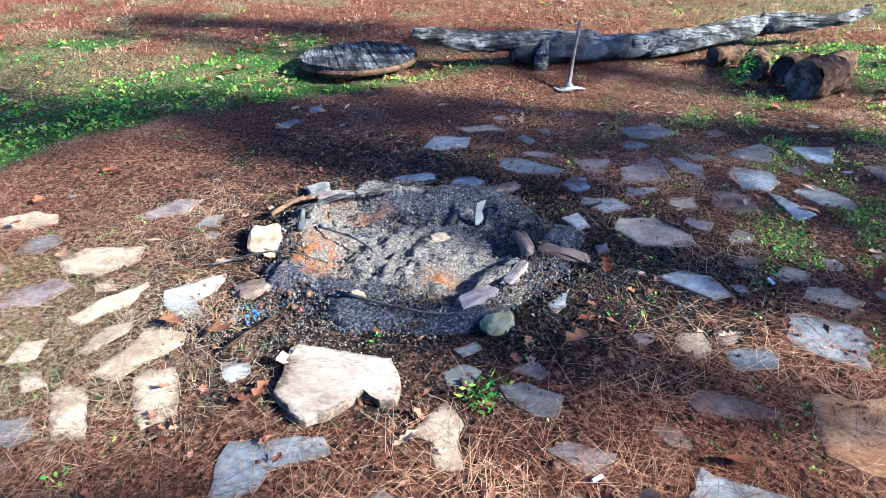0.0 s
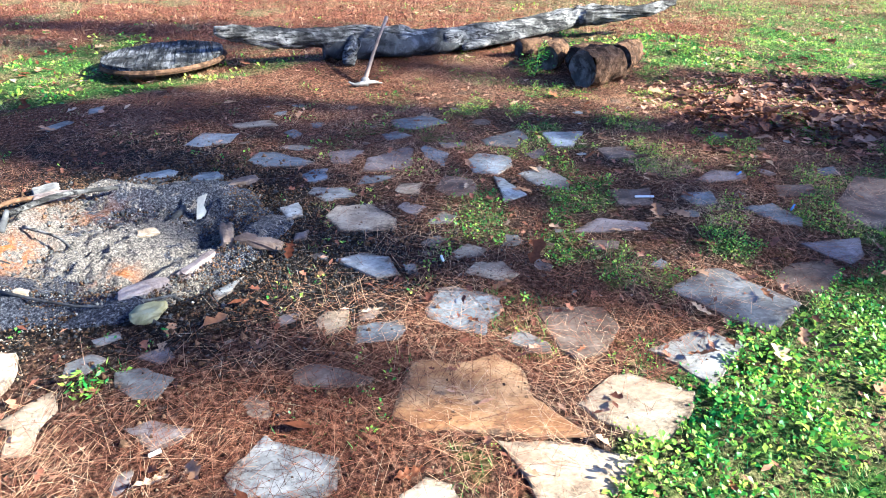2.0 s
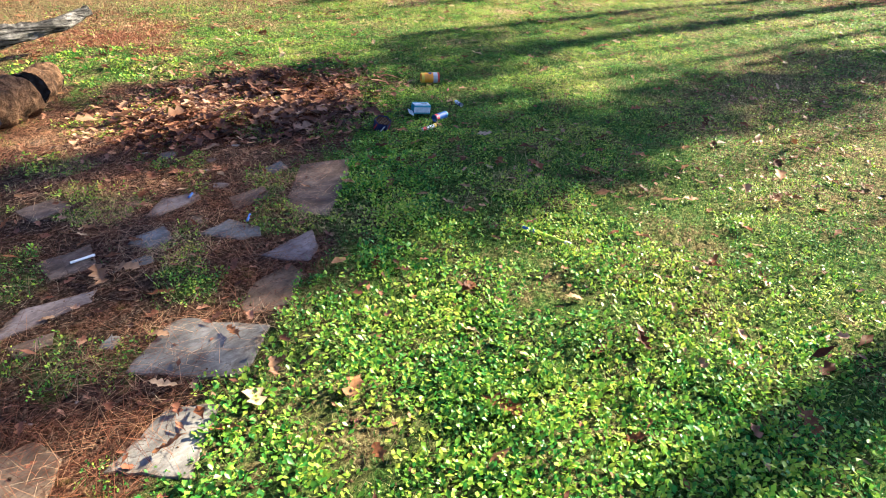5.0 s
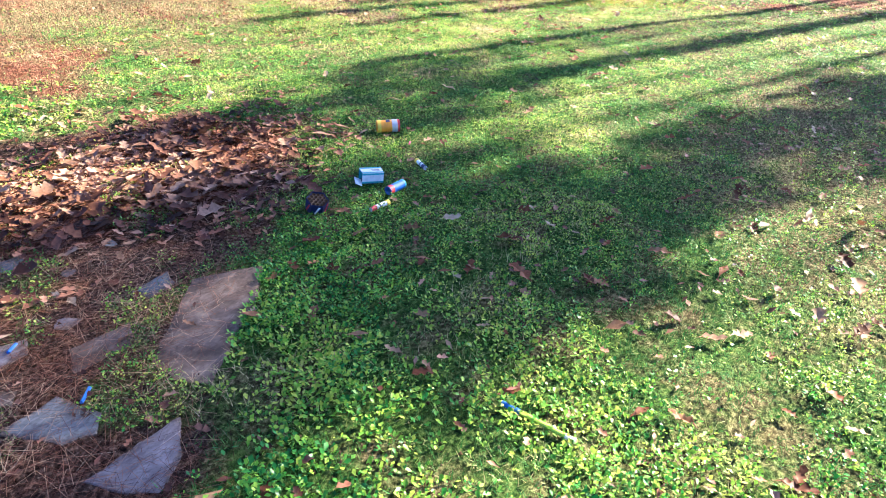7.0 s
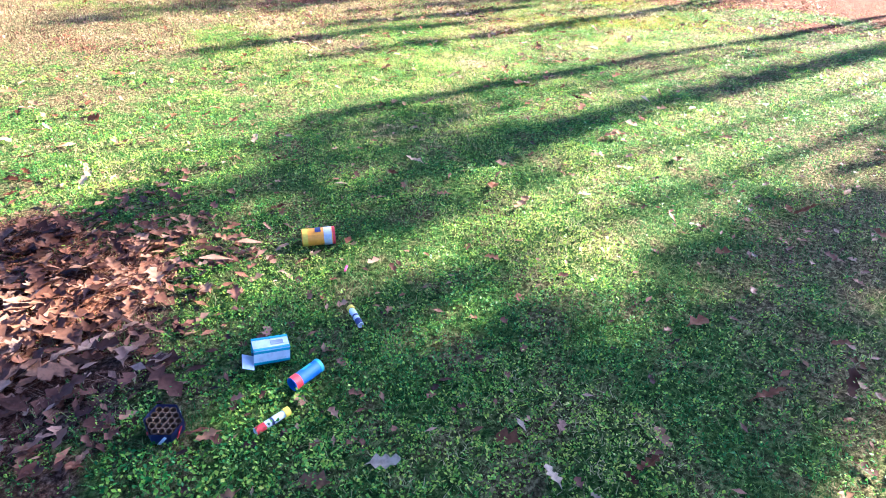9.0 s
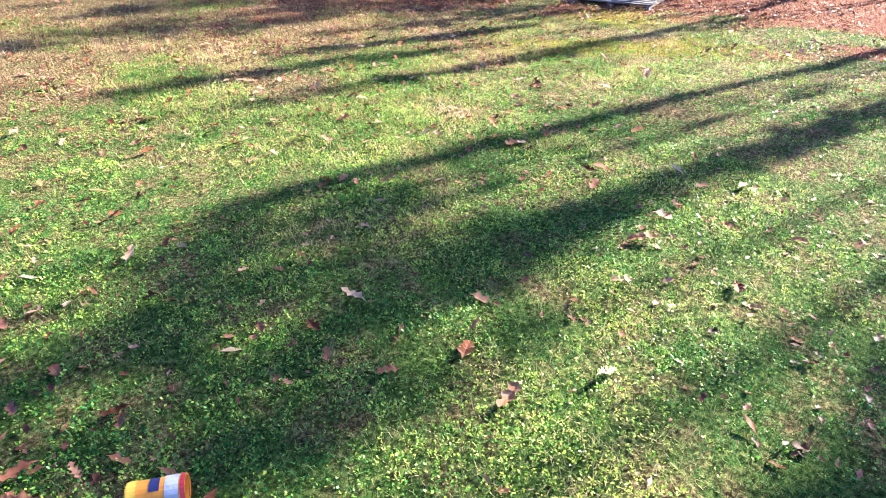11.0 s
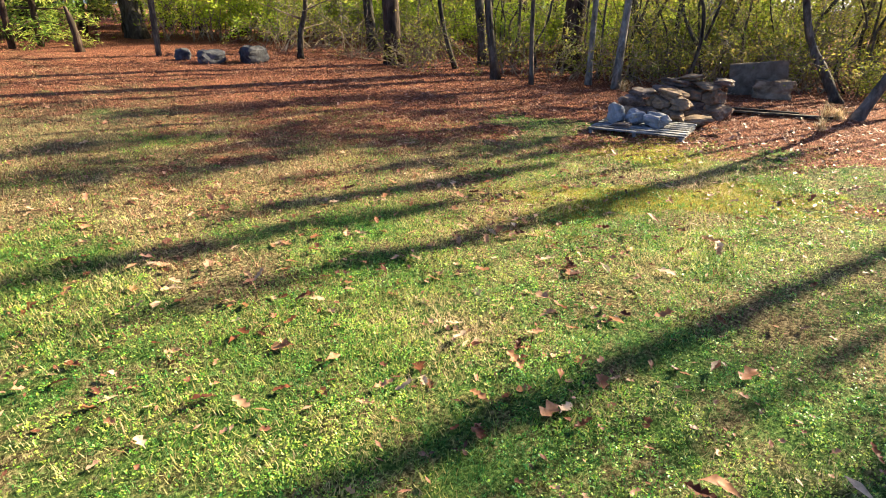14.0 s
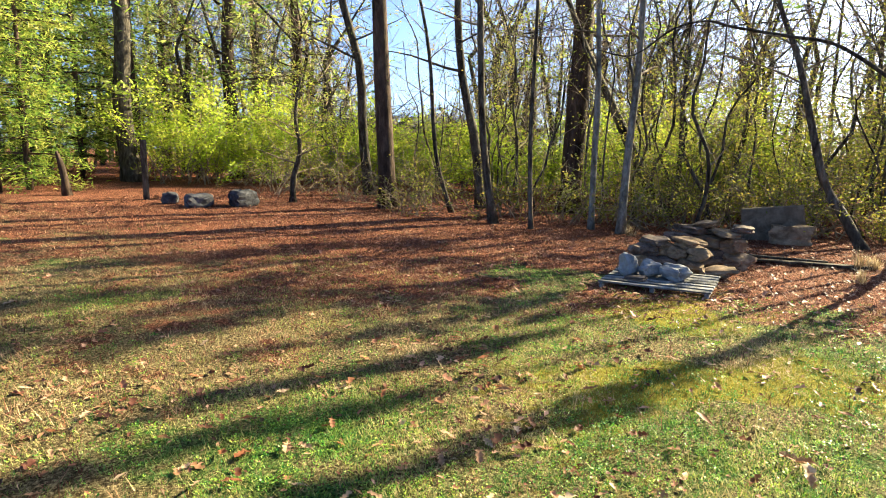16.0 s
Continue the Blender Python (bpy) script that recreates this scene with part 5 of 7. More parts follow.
def band(r, z0, z1, a0=0.0, a1=2 * math.pi, n=20):
    bm = bmesh.new()
    lo = [bm.verts.new((r * math.cos(a0 + (a1 - a0) * k / n), r * math.sin(a0 + (a1 - a0) * k / n), z0)) for k in range(n + 1)]
    hi = [bm.verts.new((r * math.cos(a0 + (a1 - a0) * k / n), r * math.sin(a0 + (a1 - a0) * k / n), z1)) for k in range(n + 1)]
    for k in range(n):
        bm.faces.new((lo[k], lo[k + 1], hi[k + 1], hi[k]))
    return bm


can = thing("cardboard_canister", "orange and yellow printed cardboard canister lying on grass", "canister")
can.matrix_basis = lying(5.71, 3.45, 0.042, -38)
part("tube", open_tube(0.042, 0.155, 0.003), M_ORANGE, can)
part("label_band", band(0.0432, -0.074, -0.05), M_YELLOW, can, "yellow printed stripe")
part("label_panel", band(0.0434, 0.025, 0.062), M_PAPER, can, "white printed panel")
part("lid_ring", band(0.0436, 0.066, 0.078), M_RED, can, "red end ring")
part("lettering_bar", band(0.0440, -0.015, 0.012, 2.6, 3.7), M_NAVY, can, "dark printed bar")
part("end_disc", open_tube(0.039, 0.004, 0.038), M_KRAFT, can, "scorched brown inside", (0, 0, 0.05))

bx = thing("firework_box", "crushed teal and white card box lying open", "card box")
bx.matrix_basis = pose(5.04, 2.95, gz(5.04, 2.95) + 0.05, 4, 6, -28) @ Matrix.Scale(0.74, 4)
for nm, sx, sy, sz, px, py, pz, m, lb in (
        ("side_panel", 0.17, 0.003, 0.085, 0, -0.045, 0, M_WHITE, "white printed side"), ("side_panel", 0.17, 0.003, 0.085, 0, 0.045, 0, M_TEAL, ""),
        ("top_panel", 0.17, 0.093, 0.003, 0, 0, 0.044, M_WHITE, "white printed top"), ("bottom_panel", 0.17, 0.093, 0.003, 0, 0, -0.044, M_NAVY, ""),
        ("end_panel", 0.003, 0.09, 0.085, 0.086, 0, 0, M_TEAL, ""), ("trim_bar", 0.17, 0.002, 0.014, 0, -0.0475, 0.034, M_TEAL, "teal edge stripe"),
        ("trim_bar", 0.17, 0.002, 0.014, 0, -0.0475, -0.034, M_TEAL, ""), ("trim_bar", 0.17, 0.014, 0.002, 0, -0.038, 0.0468, M_TEAL, ""), ("trim_bar", 0.17, 0.014, 0.002, 0, 0.038, 0.0468, M_TEAL, ""), ("label_panel", 0.06, 0.03, 0.002, 0.03, 0.0, 0.0468, M_PAPER, "pale printed label")):
    part(nm, box_bm(sx, sy, sz, 0), m, bx, lb, (px, py, pz))
part("flap", box_bm(0.06, 0.08, 0.003, 0), M_WHITE, bx, "white open flap", (-0.11, -0.03, -0.03), (15, 25, 0))

bt = thing("firework_tube", "blue and red printed firework tube lying on grass", "firework tube")
bt.matrix_basis = lying(5.05, 2.77, 0.034, 2) @ Matrix.Scale(0.85, 4)
part("tube", open_tube(0.03, 0.15, 0.003), M_BLUE, bt)
part("tail_band", band(0.0308, -0.072, -0.04), M_RED, bt, "red end band")
part("label_panel", band(0.0308, -0.01, 0.035, 2.6, 3.1), M_TEAL, bt, "pale blue printed panel")
part("cap", band(0.031, 0.06, 0.074), M_TEAL, bt)

for nm, x, y, rz, m1, m2 in (("spent_candle", 4.84, 2.70, -4, M_WHITE, M_RED), ("spent_candle", 5.40, 2.88, 65, M_WHITE, M_NAVY)):
    ob = thing(nm, "small spent firework candle with yellow tip on grass", "firework tube", group="spent firework candles")
    ob.matrix_basis = lying(x, y, 0.028, rz)
    part("tube", open_tube(0.013, 0.11, 0.002, 12), m1, ob)
    part("base_band", band(0.0134, -0.054, -0.02, n=12), m2, ob, "coloured end band")
    part("stripe", band(0.0134, 0.0, 0.01, n=12), M_NAVY, ob, "dark stripe")
    part("tip", open_tube(0.016, 0.02, 0.006, 12), M_YELLOW, ob, "yellow plastic tip", (0, 0, 0.062))

hx = thing("firework_battery", "hexagonal honeycomb firework battery in printed navy wrap", "firework cake")
hx.matrix_basis = pose(4.61, 2.92, gz(4.6, 2.93) + 0.035, 18, -10, 15) @ Matrix.Scale(0.78, 4)
bm = bmesh.new()
hexa = [(0.075 * math.cos(radians(60 * k)), 0.075 * math.sin(radians(60 * k))) for k in range(6)]
lo, hi = [bm.verts.new((x, y, -0.05)) for x, y in hexa], [bm.verts.new((x, y, 0.05)) for x, y in hexa]
for k in range(6):
    bm.faces.new((lo[k], lo[(k + 1) % 6], hi[(k + 1) % 6], hi[k]))
bm.faces.new(lo[::-1])
bmesh.ops.solidify(bm, geom=bm.faces[:], thickness=0.003)
part("wrap", bm, M_NAVY, hx, "navy and white printed wrap")
for k in range(6):
    part("stripe", box_bm(0.012, 0.002, 0.08, 0), M_WHITE if k % 2 else M_RED, hx, "", (0.068 * math.cos(radians(60 * k + 30)), 0.068 * math.sin(radians(60 * k + 30)), -0.005), (0, 25, 60 * k + 120))
for q in range(-2, 3):
    for s in range(-2, 3):
        if abs(q + s) <= 2:
            part("tube", open_tube(0.0135, 0.09, 0.002, 12), M_KRAFT, hx, "", (0.0265 * (q + s / 2), 0.023 * s, -0.003))

wand = thing("sparkler_wand", "thin lime and blue plastic wand lying in grass", "plastic wand")
wand.matrix_basis = lying(4.055, 1.25, 0.02, -88)
part("stick", open_tube(0.008, 0.27, 0.003, 10), M_LIME, wand)
part("grip", band(0.0088, -0.13, -0.06, n=10), M_BLUE, wand, "blue sleeve")
part("end_sleeve", band(0.0088, 0.1, 0.134, n=10), M_WHITE, wand, "white sleeve")
for x, y, m, lb, ln in ((5.63, 3.18, M_PINK, "pink", 0.04), (3.21, 2.45, M_BLUE, "blue", 0.07), (3.15, 2.88, M_BLUE, "blue", 0.05), (2.5, 2.65, M_WHITE, "white", 0.1), (1.37, 2.13, M_WHITE, "white", 0.04), (0.43, 1.14, M_WHITE, "white", 0.035)):
    ob = thing("plastic_scrap", lb + " plastic firework scrap lying on the ground", "plastic scrap", group="plastic scraps")
    ob.matrix_basis = lying(x, y, 0.016, x * 70)
    part("stick", open_tube(0.006, ln, 0.002, 8), m, ob)

# ---------------------------------------------------------------- pallet, rock pile, slab, boards
def build_pallet(x, y, rz, seed):
    z = gz(x, y)
    root = thing("pallet", "weathered grey wooden pallet lying on leaves", "pallet", (x, y, z - 0.06), rz)
    for k in range(7):
        part("deck_board", box_bm(1.22, 0.10, 0.02, 0.003, 0.004, seed + k), M_BOARD, root, "", (0, -0.48 + 0.16 * k, 0.115))
    for k in (-1, 0, 1):
        part("stringer", box_bm(0.045, 1.06, 0.09, 0.003, 0.003, seed + 20 + k), M_BOARD, root, "", (k * 0.57, 0, 0.058))
    for k in (-1, 0, 1):
        part("bottom_board", box_bm(1.22, 0.10, 0.018, 0.003, 0.003, seed + 30 + k), M_BOARD, root, "", (0, k * 0.45, 0.006))
    return root


build_pallet(14.98, 6.35, -80.5, 5)


def pile_rock(x, y, z, sx, sy, sz, rz, m, seed, label):
    ob = thing("rock", label, "rock", (x, y, z), rz, "rocks piled by the pallet")
    ob.matrix_basis = pose(x, y, z, 9 * math.sin(seed * 2.1), 9 * math.cos(seed * 1.7), rz)
    part("stone", rock_bm(sx, sy, sz, seed, 3, 0.55, 0.75), m, ob)


ZP = gz(15, 6.3) + 0.065
pile_rock(14.98, 6.76, ZP + 0.12, 0.22, 0.2, 0.26, 10, M_ROCK_PALE, 41, "upright pale grey field rock on a pallet")
pile_rock(15.0, 6.5, ZP + 0.09, 0.23, 0.22, 0.19, 50, M_ROCK_PALE, 42, "blocky pale grey field rock on a pallet")
pile_rock(15.02, 6.22, ZP + 0.085, 0.28, 0.22, 0.18, 80, M_ROCK_PALE, 43, "rounded pale grey field rock on a pallet")
pile_rock(14.7, 6.55, ZP + 0.02, 0.3, 0.16, 0.05, 75, M_STONE["brown"], 44, "thin flat brown stone on a pallet")
rk = random.Random(9)
for k, (a, b, c, w, d, h) in enumerate([
        (15.6, 6.95, 0.09, 0.34, 0.3, 0.2), (15.65, 6.6, 0.1, 0.36, 0.3, 0.22), (15.75, 6.25, 0.09, 0.36, 0.3, 0.2), (15.85, 5.95, 0.06, 0.4, 0.3, 0.13), (15.7, 6.85, 0.27, 0.3, 0.28, 0.15), (15.8, 6.5, 0.28, 0.32, 0.28, 0.17),
        (15.9, 6.2, 0.26, 0.28, 0.26, 0.18), (15.8, 6.72, 0.4, 0.38, 0.26, 0.09), (15.95, 6.35, 0.4, 0.36, 0.26, 0.1),
        (16.7, 6.72, 0.12, 0.44, 0.36, 0.26), (16.75, 6.32, 0.12, 0.46, 0.36, 0.24), (16.8, 5.97, 0.1, 0.4, 0.34, 0.22), (16.5, 6.22, 0.06, 0.5, 0.3, 0.12), (16.8, 6.67, 0.32, 0.42, 0.34, 0.14), (16.85, 6.32, 0.32, 0.4, 0.34, 0.18),
        (16.85, 6.02, 0.3, 0.34, 0.3, 0.2), (16.85, 6.57, 0.46, 0.46, 0.32, 0.1), (16.9, 6.17, 0.46, 0.5, 0.32, 0.08), (16.9, 6.42, 0.55, 0.4, 0.3, 0.08), (16.95, 5.94, 0.53, 0.26, 0.24, 0.09)]):
    flat = h < 0.15
    pile_rock(a, b, gz(a, b) + c, d, w, h, rk.uniform(-25, 25) - 15, (M_ROCK, M_STONE["brown"], M_ROCK)[k % 3], 50 + k, "thin flat brown stone topping a rock pile" if flat else "brown field rock stacked in a pile")

sl = thing("concrete_slab", "old concrete slab standing on edge in brush", "concrete slab")
sl.matrix_basis = pose(19.85, 6.1, gz(19.8, 6.1) + 0.29, 0, -6, -80)
part("slab", box_bm(1.0, 0.14, 0.62, 0.02, 0.02, 3), M_CONCRETE, sl)
sl2 = thing("concrete_block", "broken concrete lump leaning by a slab", "concrete lump", (19.58, 5.76, gz(19.58, 5.76) + 0.15), -76)
part("stone", rock_bm(0.66, 0.26, 0.36, 77, 3, 0.45, 0.7), M_ROCK, sl2)
for k, (bx_, by_, ln, rz) in enumerate([(17.6, 5.45, 1.9, -78), (17.75, 5.2, 1.6, -74), (17.9, 5.6, 1.2, -84)]):
    ob = thing("old_board", "dark weathered board lying on dead leaves", "board", (bx_, by_, gz(bx_, by_) + 0.035), rz, "boards on the leaves")
    part("plank", box_bm(ln, 0.11, 0.03, 0.004, 0.006, k), M_TRUNK, ob)

for k, (rx_, ry_, sx, sy, sz) in enumerate([(14.95, 17.85, 0.36, 0.3, 0.30), (15.15, 16.95, 0.62, 0.4, 0.36), (16.05, 16.55, 0.70, 0.45, 0.44)]):
    ob = thing("boulder", "grey landscaping boulder at the lawn's edge", "boulder", (rx_, ry_, gz(rx_, ry_) + sz * 0.38), 20 * k - 30, "boulders at the lawn's edge")
    part("stone", rock_bm(sx, sy, sz, 90 + k, 3, 0.2, 0.55), M_BOULDER, ob)


def dry_tuft(x, y, h, seed):
    """A clump of thin bent blades of dead grass."""
    g = random.Random(seed)
    V, F = [], []
    for k in range(70):
        a, lean = g.uniform(0, 2 * math.pi), g.uniform(0.1, 1.1)
        b = Vector((g.gauss(0, 0.035), g.gauss(0, 0.035), 0))
        d, side = Vector((math.cos(a), math.sin(a), 0)), Vector((-math.sin(a), math.cos(a), 0)) * 0.004
        ln = h * g.uniform(0.5, 1.1)
        mid, tip = b + d * lean * ln * 0.35 + Vector((0, 0, ln * 0.6)), b + d * lean * ln + Vector((0, 0, ln * (1 - 0.4 * lean)))
        i = len(V)
        V += [tuple(b - side), tuple(b + side), tuple(mid + side * 0.7), tuple(mid - side * 0.7), tuple(tip)]
        F += [(i, i + 1, i + 2, i + 3), (i + 3, i + 2, i + 4)]
    ob = new("grass_tuft", mesh_of("grass_tuft", V, F, M_DRYGRASS))
    ob.matrix_basis = pose(x, y, gz(x, y) - 0.01)
    tagged(ob, "tuft of pale dry dead grass in leaf litter", "grass tuft", "dry grass tufts")


for k, (x, y, h) in enumerate([(16.7, 4.5, 0.26), (17.9, 4.45, 0.3), (17.75, 4.6, 0.34), (18.75, 8.25, 0.3)]):
    dry_tuft(x, y, h, 640 + k)
po = thing("wooden_post", "weathered grey wooden post standing upright", "post", (14.9, 18.9, gz(14.9, 18.9) + 0.68), 15)
part("post", box_bm(0.11, 0.11, 1.5, 0.012, 0.008, 4), M_TRUNK, po)
st = thing("tree_stump", "jagged broken grey stump among cedars", "stump", (13.9, 21.0, gz(13.9, 21)))
V, F = [], []
tube(V, F, [(0, 0, -0.05), (-0.02, 0, 0.4), (-0.08, 0, 0.8), (-0.15, 0.02, 1.1)], [0.13, 0.08, 0.07, 0.03], 14, 0.6, 3)
child("trunk", mesh_of("trunk", V, F, M_PINE, True), st)

# a pale house glimpsed past the cedars
hs = thing("house", "pale-sided house with grey roof beyond the trees", "house", (12.0, 52.0, 0.75), 12)
part("wall", box_bm(12, 7, 3.0, 0.05), M_SIDING, hs, "", (0, 0, 1.5))
bm = bmesh.new()
rv = [bm.verts.new(v) for v in ((-6.4, -4, 3.0), (6.4, -4, 3.0), (6.4, 4, 3.0), (-6.4, 4, 3.0), (-6.4, 0, 4.8), (6.4, 0, 4.8))]
for f in ((0, 1, 5, 4), (2, 3, 4, 5), (0, 4, 3), (1, 2, 5), (0, 3, 2, 1)):
    bm.faces.new([rv[i] for i in f])
part("roof", bm, M_ROOF, hs)
for wx in (-4, -1, 3.5):
    w = part("window", box_bm(1.3, 0.12, 1.3, 0.02), M_WHITE, hs, "white window frame", (wx, -3.52, 1.7))
    part("pane", box_bm(1.1, 0.04, 1.1, 0), M_GLASS, w, "dark glass", (0, -0.06, 0))

# ---------------------------------------------------------------- flagstone paving
pavement = thing("pavement", "uneven dry-laid flagstone paving in soil and straw", "paving", (0, 0, 0))
tagged(pavement, kind="structure")


def stone_bm(out, lift, r):
    """A split stone with the given plan (counter-clockwise, round its centre): a chipped rim and a nearly level top."""
    bm = bmesh.new()
    lay = bm.verts.layers.float.new("rim")
    tilt = (r.uniform(-0.012, 0.012), r.uniform(-0.012, 0.012))
    size = max(p.length for p in out)
    rings = []
    for inset, z, e in ((-0.006, -0.05, 1.0), (0.0, lift - 0.007, 1.0), (0.007, lift - 0.0015, 0.8), (0.03, lift, 0.45), (0.075, lift + 0.001, 0.0)):
        f = max(0.15, 1 - inset / size)
        ring = [bm.verts.new((p.x * f, p.y * f, z + p.x * tilt[0] + p.y * tilt[1] + (r.uniform(-0.002, 0.002) if 0 <= inset < 0.02 else 0))) for p in out]
        for w in ring:
            w[lay] = e
        rings.append(ring)
    m = len(out)
    for a in range(4):
        for k in range(m):
            bm.faces.new((rings[a][k], rings[a][(k + 1) % m], rings[a + 1][(k + 1) % m], rings[a + 1][k]))
    bm.faces.new(rings[4])
    return bm


def chipped(corners, r, chip=0.006):
    """Straight broken sides between the corners, nicked every few centimetres."""
    out = []
    for k in range(len(corners)):
        p, q = corners[k], corners[(k + 1) % len(corners)]
        m = max(2, int((q - p).length / 0.028))
        side = Vector((q.y - p.y, p.x - q.x)).normalized() * chip
        off = r.uniform(0, 90)
        for j in range(m):
            f = j / m
            out.append(p.lerp(q, f) + side * ((r.uniform(-0.6, 0.6) if j else 0) + 1.5 * noise.noise(Vector((off, f * m * 0.4, 0.5)))))
    return out


def lay_stone(x, y, out, tone, lift, r):
    LAID.append((x, y, out))
    seat = max([gz(x, y)] + [gz(x + p.x * 0.7, y + p.y * 0.7) for p in out[::3]])
    part("flagstone", stone_bm(out, lift, r), M_STONE[tone], pavement, "", (x, y, seat))


def slab(tone, lift, *corners):
    """A paving stone by the corners of its plan; lift: centimetres by which it stands proud."""
    x, y = sum(c[0] for c in corners) / len(corners), sum(c[1] for c in corners) / len(corners)
    r = random.Random(int(x * 1000) * 31 + int(y * 1000))
    lay_stone(x, y, chipped([Vector((a - x, b - y)) for a, b in corners], r), tone, 0.003 + 0.01 * lift, r)


LAID = []
slab("cream", 3, (-0.46, 1.36), (-0.42, 1.34), (-0.32, 1.40), (-0.25, 1.47), (-0.20, 1.42), (-0.15, 1.43), (-0.14, 1.51), (-0.15, 1.57), (-0.18, 1.63), (-0.51, 1.71), (-0.54, 1.69), (-0.55, 1.47))
slab("orange", 0, (1.21, 1.16), (1.54, 1.10), (1.72, 1.08), (1.59, 1.26), (1.57, 1.41), (1.50, 1.49), (1.33, 1.45), (1.29, 1.48), (1.20, 1.47), (1.16, 1.39), (1.12, 1.23))
slab("tan", 0, (1.80, 1.11), (1.90, 1.02), (1.96, 1.06), (2.09, 1.17), (2.12, 1.24), (1.93, 1.34), (1.87, 1.34), (1.71, 1.22))
slab("tan", 0, (1.46, 1.03), (1.49, 0.94), (1.51, 0.84), (1.64, 0.82), (1.73, 0.88), (1.83, 0.99), (1.68, 1.06), (1.43, 1.10))
slab("tan", 0, (1.21, 0.83), (1.32, 0.88), (1.28, 0.96), (1.21, 0.99), (1.09, 0.90))
slab("grey", 0, (0.68, 0.98), (0.83, 0.92), (0.98, 0.96), (0.97, 1.08), (0.82, 1.14), (0.74, 1.19), (0.64, 1.04))
slab("blue", 0, (1.27, 1.72), (1.40, 1.62), (1.48, 1.59), (1.58, 1.76), (1.59, 1.83), (1.40, 1.93), (1.32, 1.92), (1.26, 1.76))
slab("brown", 0, (1.70, 1.70), (1.73, 1.48), (1.78, 1.43), (1.90, 1.47), (1.99, 1.59), (1.97, 1.72), (1.72, 1.75))
slab("grey", 0, (1.61, 1.48), (1.70, 1.47), (1.70, 1.53), (1.61, 1.63), (1.53, 1.58))
slab("grey", 0.3, (2.38, 1.68), (2.44, 1.59), (2.53, 1.52), (2.60, 1.54), (2.77, 1.67), (2.57, 1.96), (2.51, 1.96), (2.28, 1.82))
slab("brown", 0, (2.74, 1.79), (2.89, 1.73), (3.08, 1.86), (3.10, 1.97), (2.90, 1.97), (2.76, 1.87))
slab("grey", 0, (2.09, 1.40), (2.13, 1.35), (2.19, 1.25), (2.23, 1.29), (2.42, 1.45), (2.38, 1.51), (2.29, 1.56), (2.04, 1.46))
slab("brown", 0, (3.44, 2.31), (3.50, 2.19), (3.93, 2.51), (4.09, 2.69), (3.82, 2.82), (3.43, 2.45))
slab("pink", 0, (3.09, 2.02), (3.17, 1.92), (3.27, 1.99), (3.36, 2.15), (3.05, 2.13))
slab("grey", 0, (3.07, 2.31), (3.16, 2.27), (3.21, 2.35), (3.15, 2.54), (2.96, 2.50))
slab("white", 0, (2.75, 2.52), (2.87, 2.55), (2.90, 2.70), (2.76, 2.70), (2.69, 2.65))
slab("pink", 0, (2.94, 2.80), (3.18, 2.82), (3.21, 2.92), (3.04, 2.98), (2.88, 2.85))
slab("blue", 0, (3.63, 2.82), (3.76, 2.85), (3.79, 2.96), (3.60, 2.92))
slab("brown", 0, (3.23, 2.59), (3.44, 2.60), (3.50, 2.73), (3.28, 2.74))
slab("brown", 0, (2.34, 2.60), (2.52, 2.57), (2.59, 2.78), (2.35, 2.78))
slab("pink", 0, (2.13, 2.31), (2.39, 2.31), (2.45, 2.39), (2.18, 2.46), (2.00, 2.32))
slab("brown", 0, (2.06, 2.15), (2.18, 2.15), (2.22, 2.22), (2.06, 2.25))
slab("white", 0.6, (1.75, 2.67), (1.89, 2.75), (1.79, 2.98), (1.75, 3.00))
slab("grey", 0, (1.97, 2.86), (2.13, 2.78), (2.17, 2.93), (2.05, 3.13), (1.89, 3.02))
slab("blue", 0, (1.64, 3.08), (1.78, 3.03), (1.89, 3.14), (1.91, 3.29), (1.71, 3.38), (1.63, 3.27))
slab("grey", 0, (1.79, 3.48), (1.96, 3.41), (2.09, 3.59), (2.06, 3.76), (1.75, 3.59))
slab("white", 0.4, (2.20, 3.42), (2.33, 3.40), (2.48, 3.67), (2.19, 3.68))
slab("blue", 0, (1.23, 3.84), (1.38, 3.81), (1.60, 3.93), (1.47, 4.12), (1.19, 4.02))
slab("pink", 0, (1.23, 3.13), (1.29, 3.18), (1.32, 3.46), (1.30, 3.52), (1.03, 3.33), (1.00, 3.14))
slab("blue", 0, (1.10, 2.98), (1.21, 3.08), (1.02, 3.09), (0.97, 2.96))
slab("blue", 0, (1.38, 3.32), (1.49, 3.17), (1.54, 3.38), (1.40, 3.52), (1.36, 3.48))
slab("tan", 0, (1.21, 2.83), (1.31, 2.81), (1.35, 2.97), (1.21, 2.96), (1.18, 2.87))
slab("grey", 0, (0.82, 2.76), (0.99, 2.83), (0.91, 2.94), (0.73, 2.95), (0.71, 2.88))
slab("tan", 0, (0.91, 2.45), (1.17, 2.43), (1.19, 2.54), (1.05, 2.73), (0.88, 2.72), (0.82, 2.60))
slab("pink", 0, (1.28, 2.56), (1.35, 2.67), (1.22, 2.73), (1.18, 2.67))
slab("grey", 0, (1.34, 2.47), (1.44, 2.47), (1.49, 2.55), (1.43, 2.60), (1.33, 2.52))
slab("tan", 0, (1.43, 2.14), (1.54, 2.15), (1.59, 2.22), (1.50, 2.28), (1.41, 2.20))
slab("tan", 0, (1.61, 1.93), (1.69, 1.99), (1.64, 2.10), (1.51, 2.11), (1.45, 2.03))
slab("white", 0.6, (0.98, 2.09), (1.08, 2.00), (1.18, 2.03), (1.14, 2.17), (1.02, 2.22), (0.90, 2.17))
